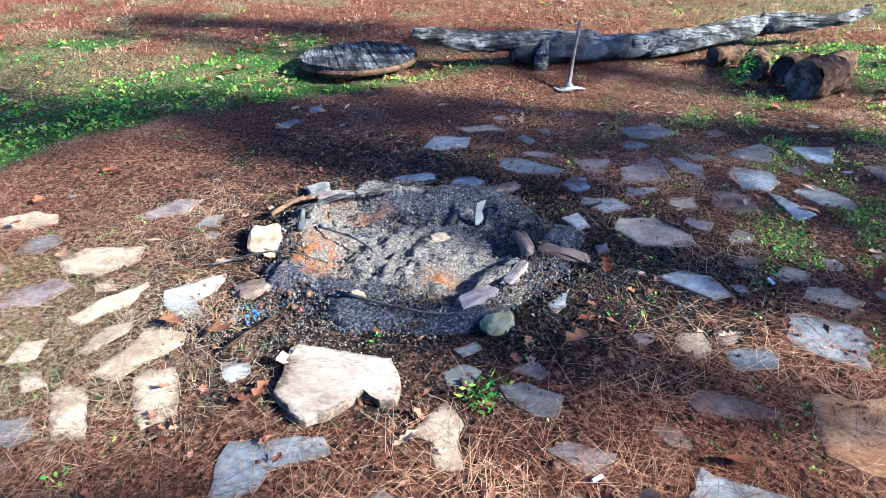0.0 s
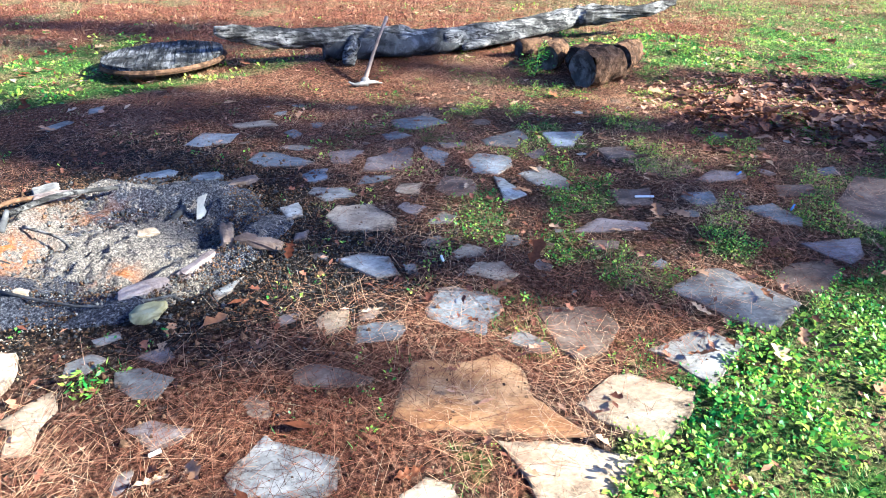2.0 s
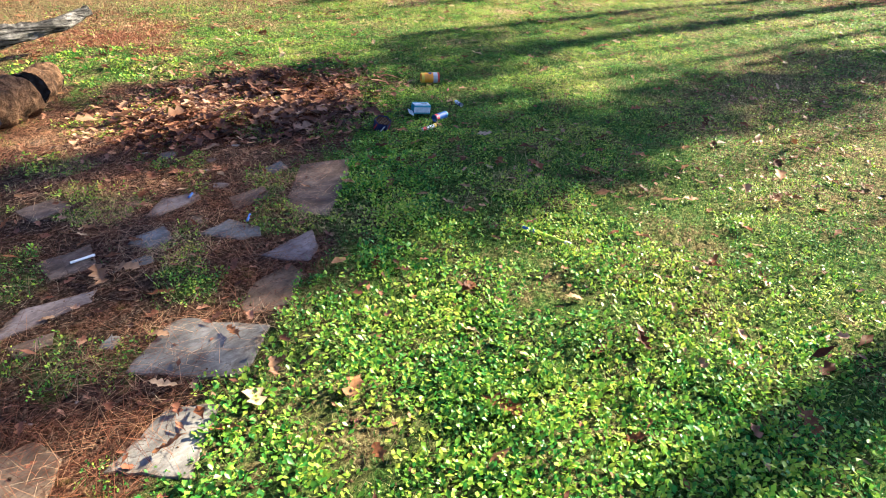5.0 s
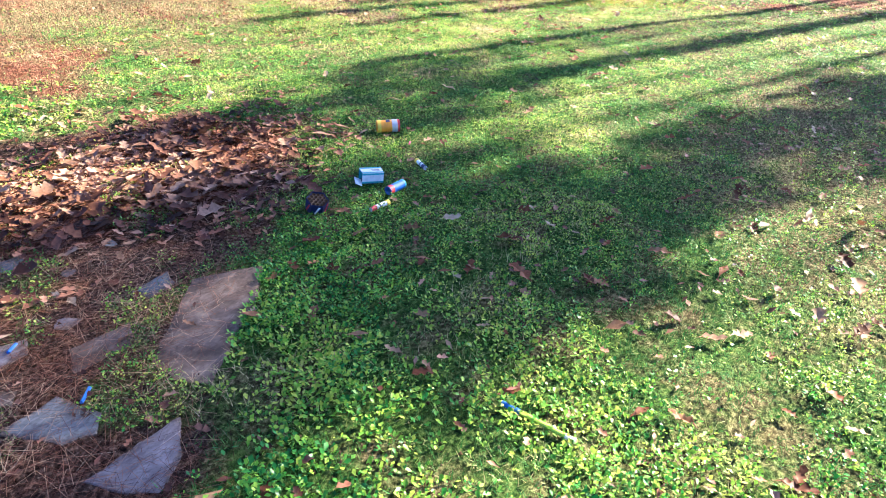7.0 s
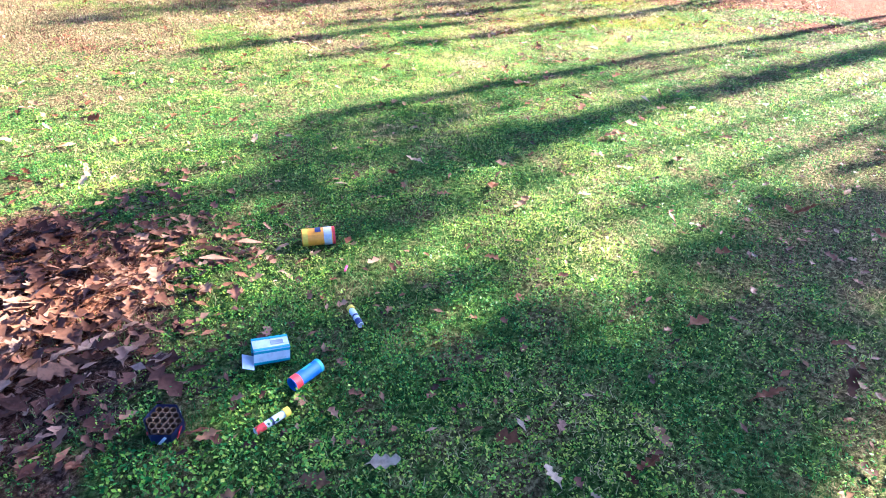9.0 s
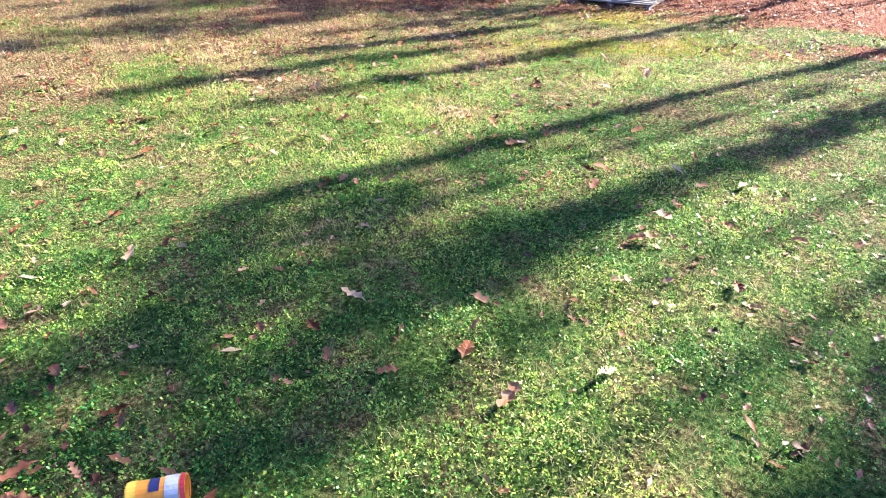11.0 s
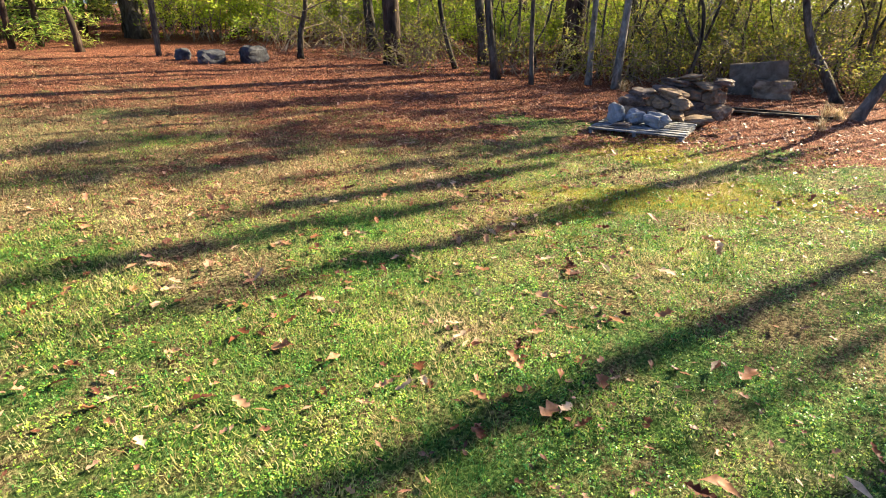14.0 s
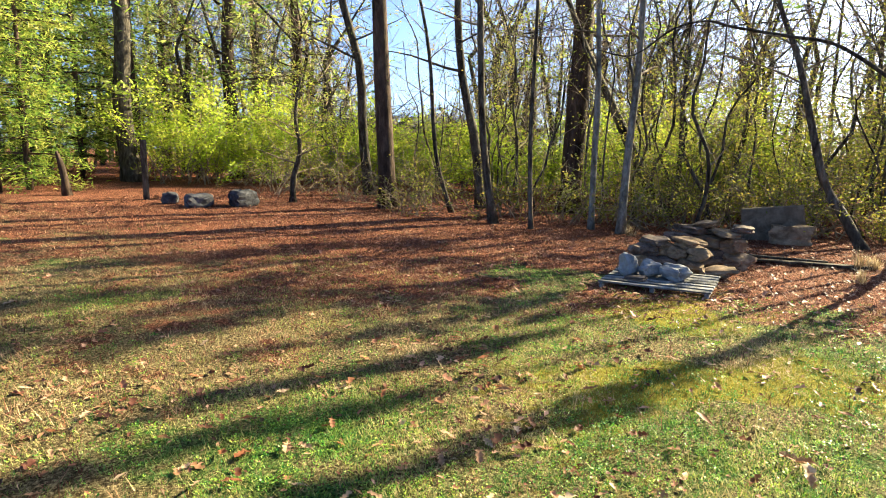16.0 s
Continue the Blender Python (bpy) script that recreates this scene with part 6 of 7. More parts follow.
slab("white", 0, (1.21, 2.03), (1.26, 2.04), (1.25, 2.12), (1.19, 2.12))
slab("tan", 0, (0.89, 1.64), (0.97, 1.70), (0.97, 1.80), (0.87, 1.81), (0.84, 1.74))
slab("blue", 0, (1.15, 1.60), (1.19, 1.66), (1.18, 1.73), (1.00, 1.70), (0.99, 1.59))
slab("pink", 0, (1.01, 1.73), (1.07, 1.73), (1.11, 1.79), (1.04, 1.83), (1.00, 1.80))
slab("brown", 0, (0.80, 1.40), (0.89, 1.37), (1.05, 1.37), (1.07, 1.40), (0.93, 1.48), (0.85, 1.50), (0.78, 1.46))
slab("blue", 0, (1.16, 3.61), (1.34, 3.71), (1.23, 3.81), (1.12, 3.75))
slab("grey", 0, (1.51, 3.45), (1.67, 3.48), (1.66, 3.56), (1.48, 3.56))
slab("pink", 0, (0.82, 3.26), (0.93, 3.26), (1.02, 3.47), (0.92, 3.51), (0.79, 3.46))
slab("blue", 0, (-0.02, 3.62), (0.16, 3.66), (0.19, 3.85), (-0.06, 3.89), (-0.13, 3.66))
slab("blue", 0, (0.56, 3.71), (0.61, 3.80), (0.53, 3.90), (0.47, 3.83))
slab("blue", 0, (0.66, 3.90), (0.71, 3.89), (0.74, 4.01), (0.63, 4.00))
slab("blue", 0, (0.43, 3.26), (0.65, 3.24), (0.72, 3.31), (0.46, 3.50), (0.36, 3.50), (0.32, 3.36))
slab("grey", 0, (0.62, 3.49), (0.70, 3.55), (0.57, 3.61), (0.46, 3.56))
slab("blue", 0, (0.73, 2.98), (0.81, 3.06), (0.81, 3.20), (0.72, 3.20), (0.65, 3.11))
slab("pink", 0, (2.04, 3.23), (2.16, 3.31), (2.13, 3.41), (2.00, 3.33))
slab("brown", 0, (1.49, 2.75), (1.64, 2.79), (1.63, 2.98), (1.48, 3.05), (1.40, 2.87))
slab("brown", 0, (2.49, 3.19), (2.70, 3.22), (2.67, 3.39), (2.47, 3.37))
slab("tan", 0, (0.17, 3.94), (0.43, 3.97), (0.36, 4.10), (0.06, 4.03))
slab("blue", 0, (-0.59, 1.08), (-0.52, 1.11), (-0.49, 1.18), (-0.32, 1.24), (-0.36, 1.31), (-0.52, 1.30), (-0.65, 1.29), (-0.66, 1.19), (-0.65, 1.08))
slab("tan", 0, (-1.11, 1.55), (-1.05, 1.63), (-0.94, 1.74), (-0.95, 1.81), (-1.11, 1.84), (-1.16, 1.72), (-1.22, 1.57))
slab("tan", 0, (-0.97, 1.37), (-0.93, 1.33), (-0.84, 1.38), (-0.86, 1.49), (-0.93, 1.62), (-1.04, 1.60), (-1.05, 1.55))
slab("tan", 0, (-1.18, 1.28), (-1.07, 1.29), (-1.14, 1.43), (-1.16, 1.49), (-1.26, 1.54), (-1.30, 1.49))
slab("grey", 0, (-1.35, 1.27), (-1.28, 1.26), (-1.23, 1.30), (-1.29, 1.39), (-1.41, 1.37))
slab("tan", 0, (-2.16, 2.59), (-2.05, 2.58), (-1.91, 2.67), (-1.95, 2.77), (-2.09, 2.80), (-2.24, 2.70))
slab("grey", 0, (-1.84, 2.36), (-1.78, 2.48), (-1.83, 2.56), (-1.95, 2.55), (-1.95, 2.38))
slab("tan", 0, (-1.64, 2.21), (-1.47, 2.17), (-1.35, 2.30), (-1.37, 2.44), (-1.65, 2.43), (-1.71, 2.30))
slab("tan", 0, (-1.38, 1.85), (-1.24, 1.99), (-1.21, 2.14), (-1.24, 2.15), (-1.38, 2.02), (-1.45, 1.89))
slab("pink", 0, (-1.76, 1.95), (-1.61, 1.97), (-1.52, 2.12), (-1.64, 2.17), (-1.82, 2.04))
slab("tan", 0, (-1.26, 1.69), (-1.17, 1.82), (-1.18, 1.89), (-1.29, 1.84), (-1.31, 1.69))
slab("white", 0, (-1.03, 1.89), (-0.92, 1.89), (-0.98, 2.00), (-0.93, 2.08), (-0.93, 2.21), (-1.06, 2.13), (-1.15, 2.08), (-1.11, 1.97))
slab("white", 0, (-0.75, 1.56), (-0.71, 1.53), (-0.65, 1.58), (-0.69, 1.68), (-0.78, 1.63))
slab("grey", 0, (-1.10, 2.62), (-1.11, 2.77), (-1.20, 2.73), (-1.22, 2.62))
slab("pink", 0, (-1.47, 2.69), (-1.30, 2.77), (-1.27, 2.93), (-1.39, 2.93), (-1.56, 2.73))
slab("tan", 0, (-0.04, 1.28), (-0.02, 1.18), (0.06, 1.18), (0.05, 1.26), (0.07, 1.35), (0.01, 1.47), (-0.03, 1.42), (-0.11, 1.31))
slab("grey", 0, (0.21, 1.44), (0.29, 1.38), (0.36, 1.37), (0.40, 1.47), (0.26, 1.54), (0.18, 1.52))
slab("pink", 0, (0.35, 1.22), (0.41, 1.16), (0.48, 1.18), (0.52, 1.24), (0.37, 1.29), (0.29, 1.26))
slab("pink", 0, (0.33, 1.54), (0.38, 1.58), (0.33, 1.65), (0.23, 1.60))
slab("grey", 0, (0.01, 1.52), (0.09, 1.52), (0.14, 1.60), (0.07, 1.63), (-0.01, 1.58))
slab("grey", 0, (0.07, 1.66), (0.15, 1.71), (0.12, 1.76), (0.03, 1.71))
slab("white", 0, (0.41, 1.97), (0.44, 1.91), (0.49, 1.97), (0.53, 2.11), (0.46, 2.04))
slab("white", 0.4, (0.64, 2.57), (0.72, 2.62), (0.68, 2.77), (0.59, 2.71))
slab("pink", 1, (0.70, 2.36), (0.76, 2.38), (0.76, 2.46), (0.70, 2.43))
slab("tan", 0, (-1.39, 1.48), (-1.32, 1.52), (-1.38, 1.60), (-1.46, 1.59))
slab("grey", 0, (-1.09, 3.99), (-0.99, 4.18), (-1.06, 4.23), (-1.18, 4.06))
slab("grey", 0, (-0.96, 4.33), (-0.88, 4.37), (-0.92, 4.55), (-1.00, 4.46))
slab("blue", 0, (0.14, 3.09), (0.24, 3.11), (0.18, 3.22), (0.05, 3.21))
slab("blue", 0, (-0.27, 3.13), (-0.08, 3.18), (-0.11, 3.26), (-0.30, 3.18))
slab("tan", 0, (-1.42, 2.06), (-1.34, 2.08), (-1.40, 2.17), (-1.47, 2.12))
slab("tan", 0, (-1.44, 1.66), (-1.45, 1.79), (-1.56, 1.76), (-1.54, 1.63))
slab("tan", 0, (-1.94, 2.12), (-1.88, 2.26), (-2.04, 2.35), (-2.10, 2.21))
slab("tan", 0, (-1.66, 1.66), (-1.62, 1.79), (-1.75, 1.86), (-1.80, 1.76))

# smaller half-buried stones in the gaps
fill = random.Random(77)
tries = 0
while len(LAID) < 230 and tries < 6000:
    tries += 1
    fx, fy = fill.uniform(-2.3, 3.9), fill.uniform(0.8, 4.4)
    fr = fill.uniform(0.035, 0.095)
    if fy > 3.0 and fx < 0.2 or math.hypot(fx - PIT[0], fy - PIT[1]) < 0.9 + fr:
        continue
    if float(poly_distance(np.array([fx]), np.array([fy]), PATIO)[0]) > -fr or any(math.hypot(fx - a, fy - b) < 0.8 * max(p.length for p in o) + fr for a, b, o in LAID):
        continue
    n = fill.randint(4, 6)
    a0, turn, thin = fill.uniform(0, 6.28), fill.uniform(0, 3.14), fill.uniform(0.5, 0.9)
    pts = []
    for k in range(n):
        a = a0 + 2 * math.pi * (k + fill.uniform(-0.3, 0.3)) / n
        c, q = math.cos(a) * fr, math.sin(a) * fr * thin
        pts.append(Vector((c * math.cos(turn) - q * math.sin(turn), c * math.sin(turn) + q * math.cos(turn))))
    lay_stone(fx, fy, chipped(pts, fill, 0.004), fill.choice(("grey", "blue", "brown", "brown", "pink", "brown") if fx > -0.5 else ("tan", "tan", "grey", "pink")), fill.uniform(-0.003, 0.001), fill)


# ---------------------------------------------------------------- ground cover
def plant_field(seed, n, box_, keep):
    g = np.random.default_rng(seed)
    x, y = g.uniform(box_[0], box_[1], n), g.uniform(box_[2], box_[3], n)
    ok = g.random(n) < keep(x, y)
    return g, x[ok], y[ok]


def clear_of_things(x, y):
    r = np.hypot(x - PIT[0], (y - PIT[1]) * 1.05)
    return step(0.68, 1.0, r) * (1 - 0.9 * (np.hypot(x + 0.76, y - 5.72) < 0.5))


def off_stones(x, y):
    """0 on a paving stone, 1 between them."""
    out = np.ones_like(x)
    for a, b, o in LAID:
        reach = max(p.length for p in o)
        near = np.where(np.hypot(x - a, y - b) < reach)[0]
        if len(near):
            inside = poly_distance(x[near] - a, y[near] - b, [(p.x, p.y) for p in o[::2]]) < -0.012
            out[near[inside]] = 0.0
    return out


def leaves_at(g, x, y, per, length, tilt, lift, aspect, spread):
    """Small rosettes: 'per' leaves round each point, each a folded rhombus of two triangles."""
    n = len(x)
    X, Y = np.repeat(x, per), np.repeat(y, per)
    m = n * per
    a = g.uniform(0, 2 * math.pi, m)
    s = length * g.uniform(0.55, 1.4, m) * np.repeat(g.uniform(0.7, 1.3, n) * (0.98 - 0.48 * step(3.2, 5.4, x)) * (1 - 0.45 * zones(x, y)["patio"]), per)
    s = s * (1 + 0.28 * np.clip(np.repeat(near_line(x, y), per) - 1.2, 0, 2.2))
    t = g.uniform(tilt[0], tilt[1], m)
    bx, by = X + np.cos(a) * spread * s, Y + np.sin(a) * spread * s
    bz = height(bx, by) + lift * g.uniform(0.1, 1.0, m) * np.clip(0.75 + 1.3 * fbm(X, Y, 9.0, 42), 0.15, 2.2)
    dx, dy, dz = np.cos(a) * np.cos(t), np.sin(a) * np.cos(t), np.sin(t)
    wx, wy = -np.sin(a) * s * aspect / 2, np.cos(a) * s * aspect / 2
    roll = g.uniform(-0.6, 0.6, m) * s * aspect / 2
    mid = 0.55 * s
    p0 = np.stack([bx, by, bz], 1)
    p1 = np.stack([bx + dx * mid + wx, by + dy * mid + wy, bz + dz * mid + roll], 1)
    p2 = np.stack([bx + dx * s, by + dy * s, bz + dz * s - 0.15 * s], 1)
    p3 = np.stack([bx + dx * mid - wx, by + dy * mid - wy, bz + dz * mid - roll], 1)
    v = np.stack([p0, p1, p2, p3], 1).reshape(-1, 3)
    i = np.arange(m)[:, None] * 4
    return v, np.concatenate([i + [0, 2, 1], i + [0, 3, 2]])


def blades_at(g, x, y, per, length, width, spread):
    n = len(x)
    X, Y = np.repeat(x, per) + g.normal(size=n * per) * spread, np.repeat(y, per) + g.normal(size=n * per) * spread
    m = n * per
    a, t = g.uniform(0, 2 * math.pi, m), g.uniform(0.15, 1.2, m)
    s = length * g.uniform(0.5, 1.5, m)
    z = height(X, Y) - 0.004
    wx, wy = -np.sin(a) * width / 2, np.cos(a) * width / 2
    v = np.stack([np.stack([X + wx, Y + wy, z], 1), np.stack([X - wx, Y - wy, z], 1), np.stack([X + np.cos(a) * np.cos(t) * s, Y + np.sin(a) * np.cos(t) * s, z + np.sin(t) * s], 1)], 1).reshape(-1, 3)
    return v, np.arange(m * 3).reshape(-1, 3)


def needles_at(g, x, y, length, width, lift):
    m = len(x)
    a = g.uniform(0, math.pi, m)
    s = length * g.uniform(0.4, 1.2, m)
    cx, cy = np.cos(a) * s / 2, np.sin(a) * s / 2
    bx, by = -np.sin(a) * s * g.uniform(-0.12, 0.12, m), np.cos(a) * s * g.uniform(-0.12, 0.12, m)
    wx, wy = -np.sin(a) * width / 2, np.cos(a) * width / 2
    z = height(x, y) + g.uniform(0.002, lift, m)
    q = g.uniform(-0.012, 0.012, m)
    rows = []
    for f, w, dz in ((-1, 0.6, -q), (1, 0.4, q)):
        mx, my = x + cx * f + bx * (1 - f * f), y + cy * f + by * (1 - f * f)
        rows += [np.stack([mx + wx * w, my + wy * w, z + dz], 1), np.stack([mx - wx * w, my - wy * w, z + dz], 1)]
    v = np.stack(rows, 1).reshape(-1, 3)
    i = np.arange(m)[:, None] * 4
    return v, np.concatenate([i + [0, 1, 3], i + [0, 3, 2]])


def near_line(x, y):
    """Distance from the strip of lawn that is seen closest."""
    ax, ay, bx, by = 2.2, 0.4, 10.0, 5.2
    h = np.clip(((x - ax) * (bx - ax) + (y - ay) * (by - ay)) / ((bx - ax) ** 2 + (by - ay) ** 2), 0, 1)
    return np.hypot(x - ax - h * (bx - ax), y - ay - h * (by - ay))


def lawn():
    box_ = (-5, 15, -1.5, 12)
    keep = lambda x, y: zones(x, y)["green"] * np.clip(1.5 / (1 + near_line(x, y) ** 1.6 * 0.8), 0.05, 1) * (1 - 0.12 * step(4.2, 6.5, x)) * (1 - 0.6 * step(4.0, 5.2, y) * step(5.5, 3.5, x)) * clear_of_things(x, y) * np.clip(0.85 + 0.6 * fbm(x, y, 5.0, 41) + 0.35 * fbm(x, y, 2.2, 43), 0.1, 1) * off_stones(x, y)
    g, x, y = plant_field(61, 620000, box_, keep)
    v, t = leaves_at(g, x, y, 5, 0.0205, (0.05, 1.2), 0.032, 0.56, 0.6)
    tagged(new("lawn_weeds", tri_mesh("lawn_weeds", v, t, M_CLOVER)), "low green clover and chickweed lawn", "lawn", kind="stuff")
    keep2 = lambda x, y: np.clip(zones(x, y)["green"] + 0.25 * zones(x, y)["thatch"], 0, 1) * np.clip(1.2 - near_line(x, y) / 7.0, 0.25, 1) * clear_of_things(x, y) * off_stones(x, y)
    g, x, y = plant_field(62, 320000, (-6, 17, -1.5, 15), keep2)
    v, t = blades_at(g, x, y, 5, 0.034, 0.0036, 0.016)
    tagged(new("lawn_grass", tri_mesh("lawn_grass", v, t, M_GRASS)), "short green and straw-coloured winter grass", "grass", kind="stuff")
    keep4 = lambda x, y: (0.3 + 0.7 * zones(x, y)["turf"]) * (1 - 0.8 * step(12.8, 14.0, x)) * np.clip(0.6 + 0.7 * fbm(x, y, 3.0, 49), 0.1, 1)
    g, x, y = plant_field(64, 36000, (7.5, 14.5, 4.0, 11), keep4)
    v, t = blades_at(g, x, y, 6, 0.036, 0.006, 0.03)
    tagged(new("lawn_tufts", tri_mesh("lawn_tufts", v, t, M_TUFT)), "tufts of pale winter grass before the woods", "grass", kind="stuff")
    keep3 = lambda x, y: (1 - zones(x, y)["green"]) * 0.8 * np.clip(zones(x, y)["woods"] + zones(x, y)["behind"] + zones(x, y)["thatch"], 0, 1)
    g, x, y = plant_field(63, 50000, (-6, 18, 4, 18), keep3)
    v, t = blades_at(g, x, y, 3, 0.075, 0.006, 0.02)
    tagged(new("dry_grass", tri_mesh("dry_grass", v, t, M_STRAW)), "dry russet grass stubble on bare ground", "grass", kind="stuff")


lawn()


def straw_cover():
    keep = lambda x, y: np.clip(zones(x, y)["patio"] * (0.35 + 0.8 * zones(x, y)["straw"]), 0, 1) * clear_of_things(x, y) * np.clip(0.6 + 0.8 * fbm(x, y, 2.5, 44), 0.08, 1) * (1 - 0.92 * zones(x, y)["burnt"]) * (0.45 + 0.55 * off_stones(x, y))
    g, x, y = plant_field(71, 330000, (-4.5, 5.2, 0, 7), keep)
    v, t = needles_at(g, x, y, 0.14, 0.0022, 0.022)
    tagged(new("pine_straw", tri_mesh("pine_straw", v, t, M_STRAW)), "loose reddish pine needles on soil and paving", "pine straw", kind="stuff")
    # lighter needles, thickest at the left of the paving
    pale = lambda x, y: (1 - zones(x, y)["burnt"]) * np.exp(-((x + 1.35) ** 2 / 0.6 + (y - 1.75) ** 2 / 0.5)) * 0.9 + 0.04 * zones(x, y)["patio"] * clear_of_things(x, y)
    g, x, y = plant_field(73, 170000, (-4, 4, 0.6, 5), pale)
    v, t = needles_at(g, x, y, 0.11, 0.0016, 0.018)
    tagged(new("pale_pine_straw", tri_mesh("pale_pine_straw", v, t, M_PALE_STRAW)), "light tan pine needles over stones and soil", "pine straw", kind="stuff")
    keep = lambda x, y: np.clip(zones(x, y)["behind"], 0, 1) * 0.6 + 0.5 * np.exp(-((x - 1.5) ** 2 / 4 + (y - 6.2) ** 2 / 1.2))
    g, x, y = plant_field(72, 26000, (-6, 6, 5, 12), keep)
    v, t = needles_at(g, x, y, 0.17, 0.005, 0.02)
    tagged(new("pine_straw_far", tri_mesh("pine_straw_far", v, t, M_STRAW)), "reddish pine straw behind the log", "pine straw", kind="stuff")


straw_cover()


def oak_leaf(lobes, width, curl, seed):
    """A dry lobed leaf about 1 long, folded along its midrib and curled."""
    r = random.Random(seed)
    side = []
    for k in range(lobes * 2 + 1):
        f = k / (lobes * 2)
        w = width * math.sin(math.pi * min(0.97, 0.12 + 0.83 * f)) ** 0.7 * (1.0 if k % 2 else 0.4) * r.uniform(0.8, 1.15)
        side.append((f - 0.5, w))
    V, F = [], []
    mid, lft, rgt = [], [], []
    V.append((-0.72, 0, 0))
    for f, w in side:
        z = curl * (f * f) + 0.03 * r.uniform(-1, 1)
        mid.append(len(V)); V.append((f, 0, z))
        k = r.uniform(0.25, 0.6)
        lft.append(len(V)); V.append((f + 0.06, w, z + w * k + 0.03 * r.uniform(-1, 1)))
        rgt.append(len(V)); V.append((f + 0.06, -w, z + w * k + 0.03 * r.uniform(-1, 1)))
    tip = len(V)
    V.append((0.56, 0, curl * 0.3))
    for k in range(len(mid) - 1):
        F += [(mid[k], mid[k + 1], lft[k + 1], lft[k]), (mid[k], rgt[k], rgt[k + 1], mid[k + 1])]
    F += [(mid[-1], tip, lft[-1]), (mid[-1], rgt[-1], tip), (0, mid[0], lft[0]), (0, rgt[0], mid[0])]
    return V, F


LEAVES = [oak_leaf(3, 0.30, 0.35, 1), oak_leaf(3, 0.36, -0.25, 2), oak_leaf(4, 0.28, 0.5, 3), oak_leaf(1, 0.27, 0.3, 4), oak_leaf(2, 0.40, 0.2, 5)]


def litter(name, label, m, seed, n, box_, keep, size, lift, simple=False):
    """Many loose leaves as one mass."""
    g, x, y = plant_field(seed, n, box_, keep)
    z = height(x, y)
    VV, TT, base = [], [], 0
    kinds = g.integers(3 if simple else 0, 5, len(x))
    for k, (V, F) in enumerate(LEAVES):
        sel = np.where(kinds == k)[0]
        if not len(sel):
            continue
        tris = []
        for f in F:
            tris.append(f[:3])
            if len(f) == 4:
                tris.append((f[0], f[2], f[3]))
        v0 = np.array(V)
        a = g.uniform(0, 6.283, len(sel))
        tx, ty = g.normal(size=len(sel)) * 0.22, g.normal(size=len(sel)) * 0.22
        s = size * g.uniform(0.55, 1.35, len(sel))
        px, py, pz = [v0[None, :, i] * s[:, None] for i in range(3)]
        c, sn = np.cos(a)[:, None], np.sin(a)[:, None]
        zz = pz + px * tx[:, None] + py * ty[:, None]
        zz = zz - zz.min(1, keepdims=True) * 0.7
        v = np.stack([px * c - py * sn + x[sel][:, None], px * sn + py * c + y[sel][:, None], zz + (z[sel] + lift * g.random(len(sel)))[:, None]], 2).reshape(-1, 3)
        t = (np.arange(len(sel))[:, None, None] * len(V) + np.array(tris)[None]).reshape(-1, 3) + base
        VV.append(v)
        TT.append(t)
        base += len(v)
    tagged(new(name, tri_mesh(name, np.concatenate(VV), np.concatenate(TT), m)), label, "fallen leaves", kind="stuff")


PILE = (4.3, 4.0)
litter("leaf_heap", "heap of brown and grey dead oak leaves by the paving", M_HEAP, 81, 5200, (3.0, 5.6, 3.0, 5.2), lambda x, y: np.exp(-((x - PILE[0]) ** 2 / 0.6 + (y - PILE[1]) ** 2 / 0.32)) * 0.8 * np.clip(0.7 + 0.6 * fbm(x, y, 4, 51), 0.1, 1), 0.095, 0.05)
litter("leaf_heap_bits", "broken russet leaves under the leaf heap", M_RUSSET, 86, 9000, (3.0, 5.8, 3.0, 5.2), lambda x, y: np.exp(-((x - PILE[0]) ** 2 / 0.8 + (y - PILE[1]) ** 2 / 0.4)) * 0.8, 0.05, 0.02, True)
litter("lawn_leaves", "scattered brown oak leaves on the lawn", M_OAK, 82, 5600, (-5, 15, -1, 11), lambda x, y: np.clip(0.5 + 0.5 * fbm(x, y, 0.9, 46), 0.05, 1) * (1 - 0.55 * zones(x, y)["patio"]) * clear_of_things(x, y), 0.072, 0.03)
litter("leaf_bits", "small torn russet leaf bits in the grass", M_RUSSET, 83, 14000, (-1, 14, -1, 10), lambda x, y: np.clip(0.5 + 0.4 * fbm(x, y, 1.5, 47), 0.05, 1) * clear_of_things(x, y), 0.035, 0.02, True)
litter("verge_leaves", "thick russet leaf litter along the woods", M_RUSSET, 84, 19000, (7, 21, 3, 20), lambda x, y: step(0.02, 0.7, zones(x, y)["woods"]) * (0.5 + 0.5 * step(12.2, 14.6, x)) * np.clip(0.7 + 0.5 * fbm(x, y, 0.8, 48), 0.1, 1), 0.055, 0.02, True)
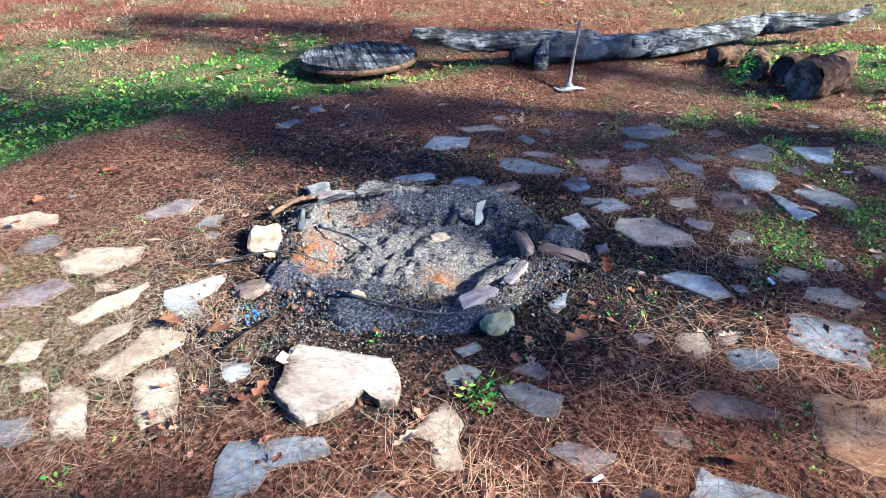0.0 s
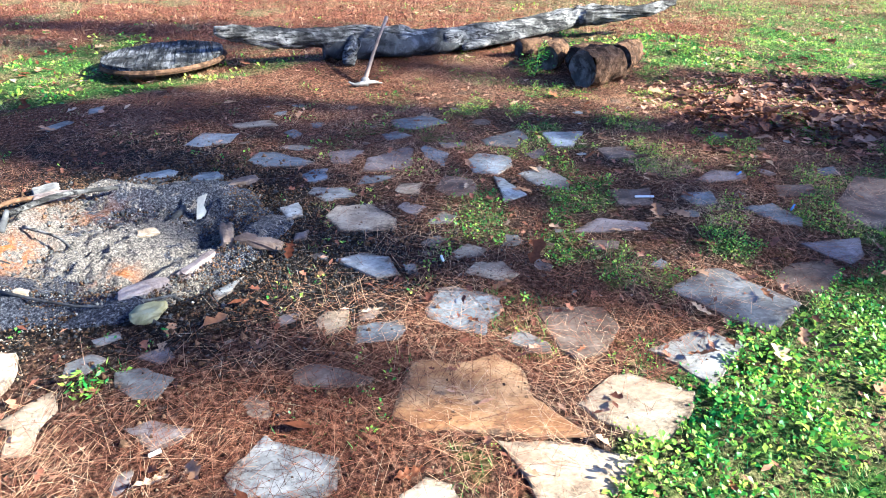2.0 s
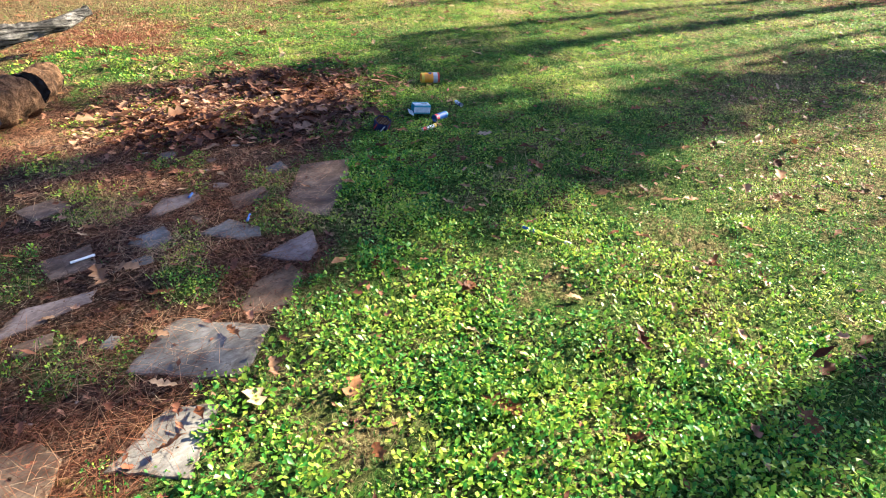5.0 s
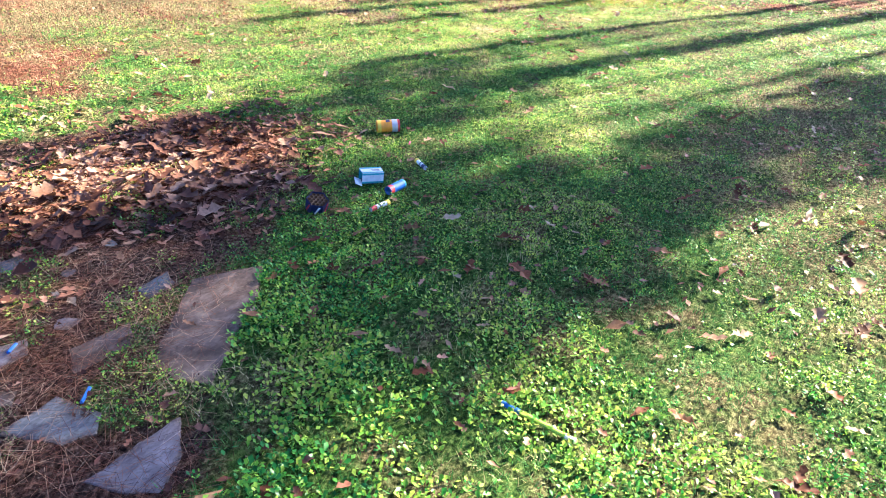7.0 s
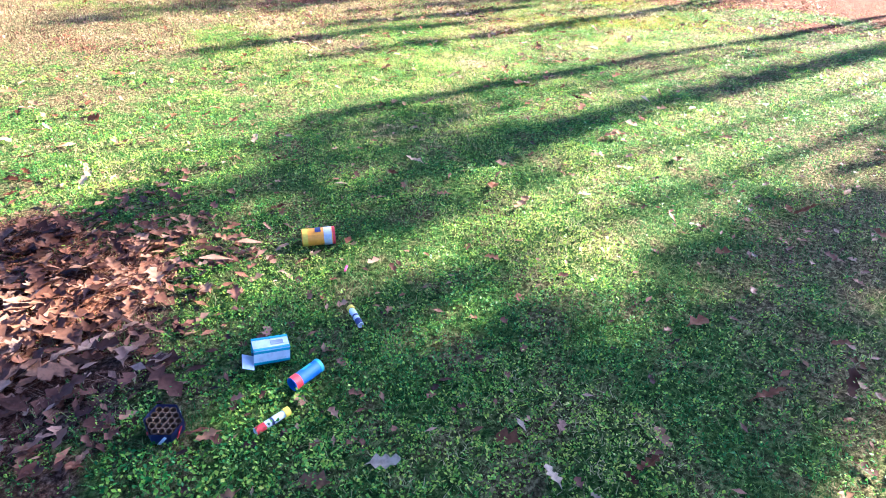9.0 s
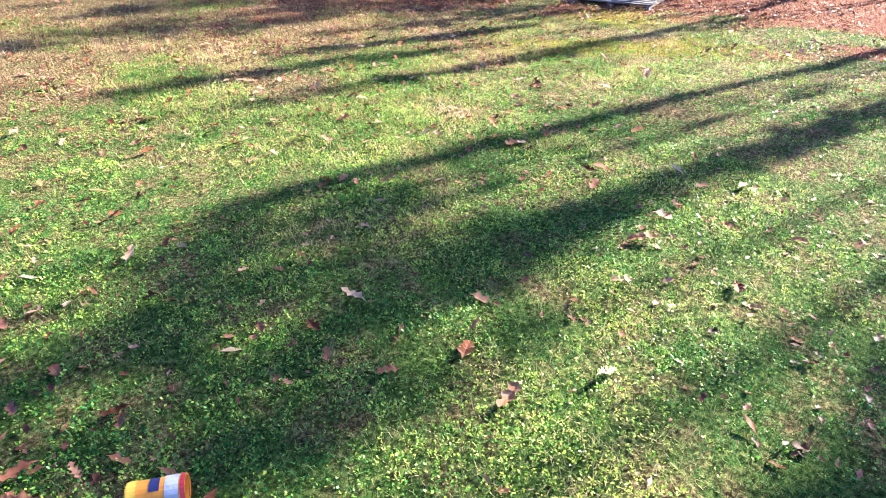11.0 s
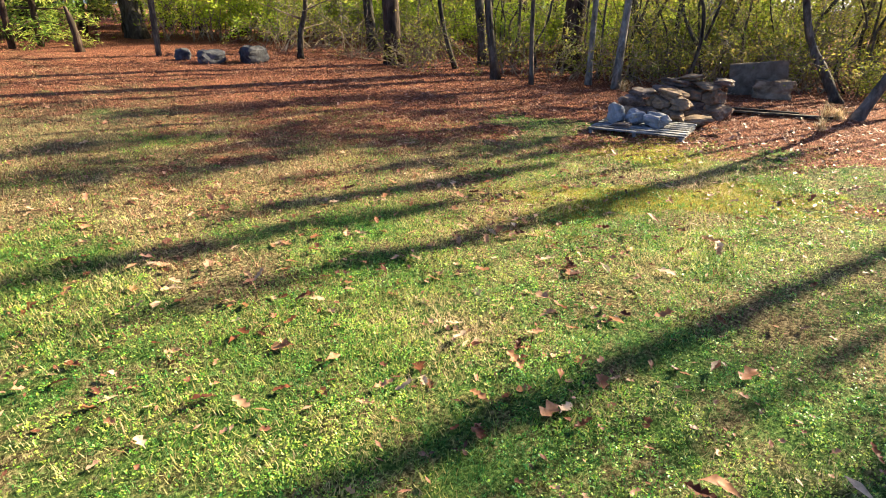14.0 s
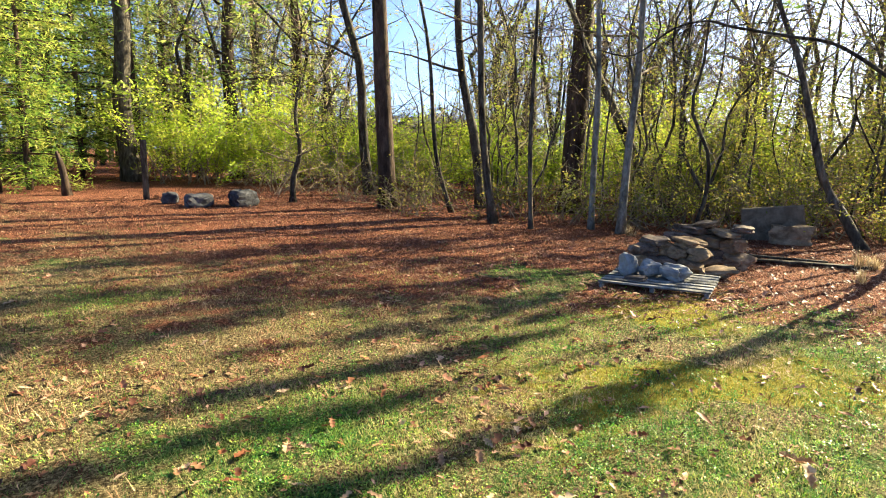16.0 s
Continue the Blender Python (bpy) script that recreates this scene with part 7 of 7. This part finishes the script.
litter("verge_pale_leaves", "pale curled leaves among the russet litter", M_RUSSET, 85, 4500, (12, 22, 3, 16), lambda x, y: step(0.3, 0.9, zones(x, y)["woods"]) * np.exp(-((x - 16) ** 2 / 14 + (y - 6) ** 2 / 12)), 0.048, 0.03, True)


def single_leaves():
    """The larger leaves that lie apart on the lawn and the paving."""
    meshes = [mesh_of("dead_leaf", V, F, M_OAK) for V, F in LEAVES]
    spots = [(4.35, 2.67, 0.14), (4.75, 1.76, 0.16), (5.43, 1.68, 0.11), (4.88, 1.5, 0.13), (4.99, 1.96, 0.18), (4.64, 1.95, 0.13), (5.3, 1.36, 0.13), (5.2, 1.57, 0.1), (2.48, 2.43, 0.2), (6.24, 1.81, 0.12),
             (6.41, 3.53, 0.11), (7.59, 2.92, 0.12), (7.6, 1.78, 0.13), (3.0, 0.75, 0.16), (3.45, 1.25, 0.1), (4.35, 0.9, 0.12), (2.9, 0.3, 0.12), (3.6, 0.55, 0.13), (4.0, 2.0, 0.11), (6.78, 3.17, 0.15), (6.74, 3.74, 0.14),
             (6.66, 2.9, 0.16), (6.48, 3.68, 0.14), (6.2, 3.82, 0.11), (6.31, 4.75, 0.15), (8.0, 3.0, 0.17), (7.85, 2.5, 0.14), (8.6, 3.6, 0.14), (9.43, 3.79, 0.13), (11.1, 4.29, 0.22), (10.36, 5.43, 0.16), (9.58, 6.36, 0.13), (10.06, 5.74, 0.12), (8.3, 6.9, 0.12)]
    for k, (x, y, s) in enumerate(spots):
        ob = new("dead_leaf", meshes[k % 5 if s < 0.15 else k % 3])
        ob.matrix_basis = pose(x, y, gz(x, y) + 0.03, 8 * math.sin(k), 10 * math.cos(k * 3), k * 77) @ Matrix.Diagonal((s * 0.72, s * 0.72, s * 0.72, 1))
        tagged(ob, "curled dry brown oak leaf on the ground", "dead leaf", "dead leaves lying apart")


single_leaves()

# a green weed spike by the rounds and a few weeds on the paving
for k, (x, y, h) in enumerate([(2.45, 5.05, 0.34), (0.12, 1.47, 0.04)]):
    shrub(x, y, 0.06, h, 160, 0.03, M_CLOVER, "small leafy green weed beside stones", 400 + k, 2, stem_m=M_CLOVER)
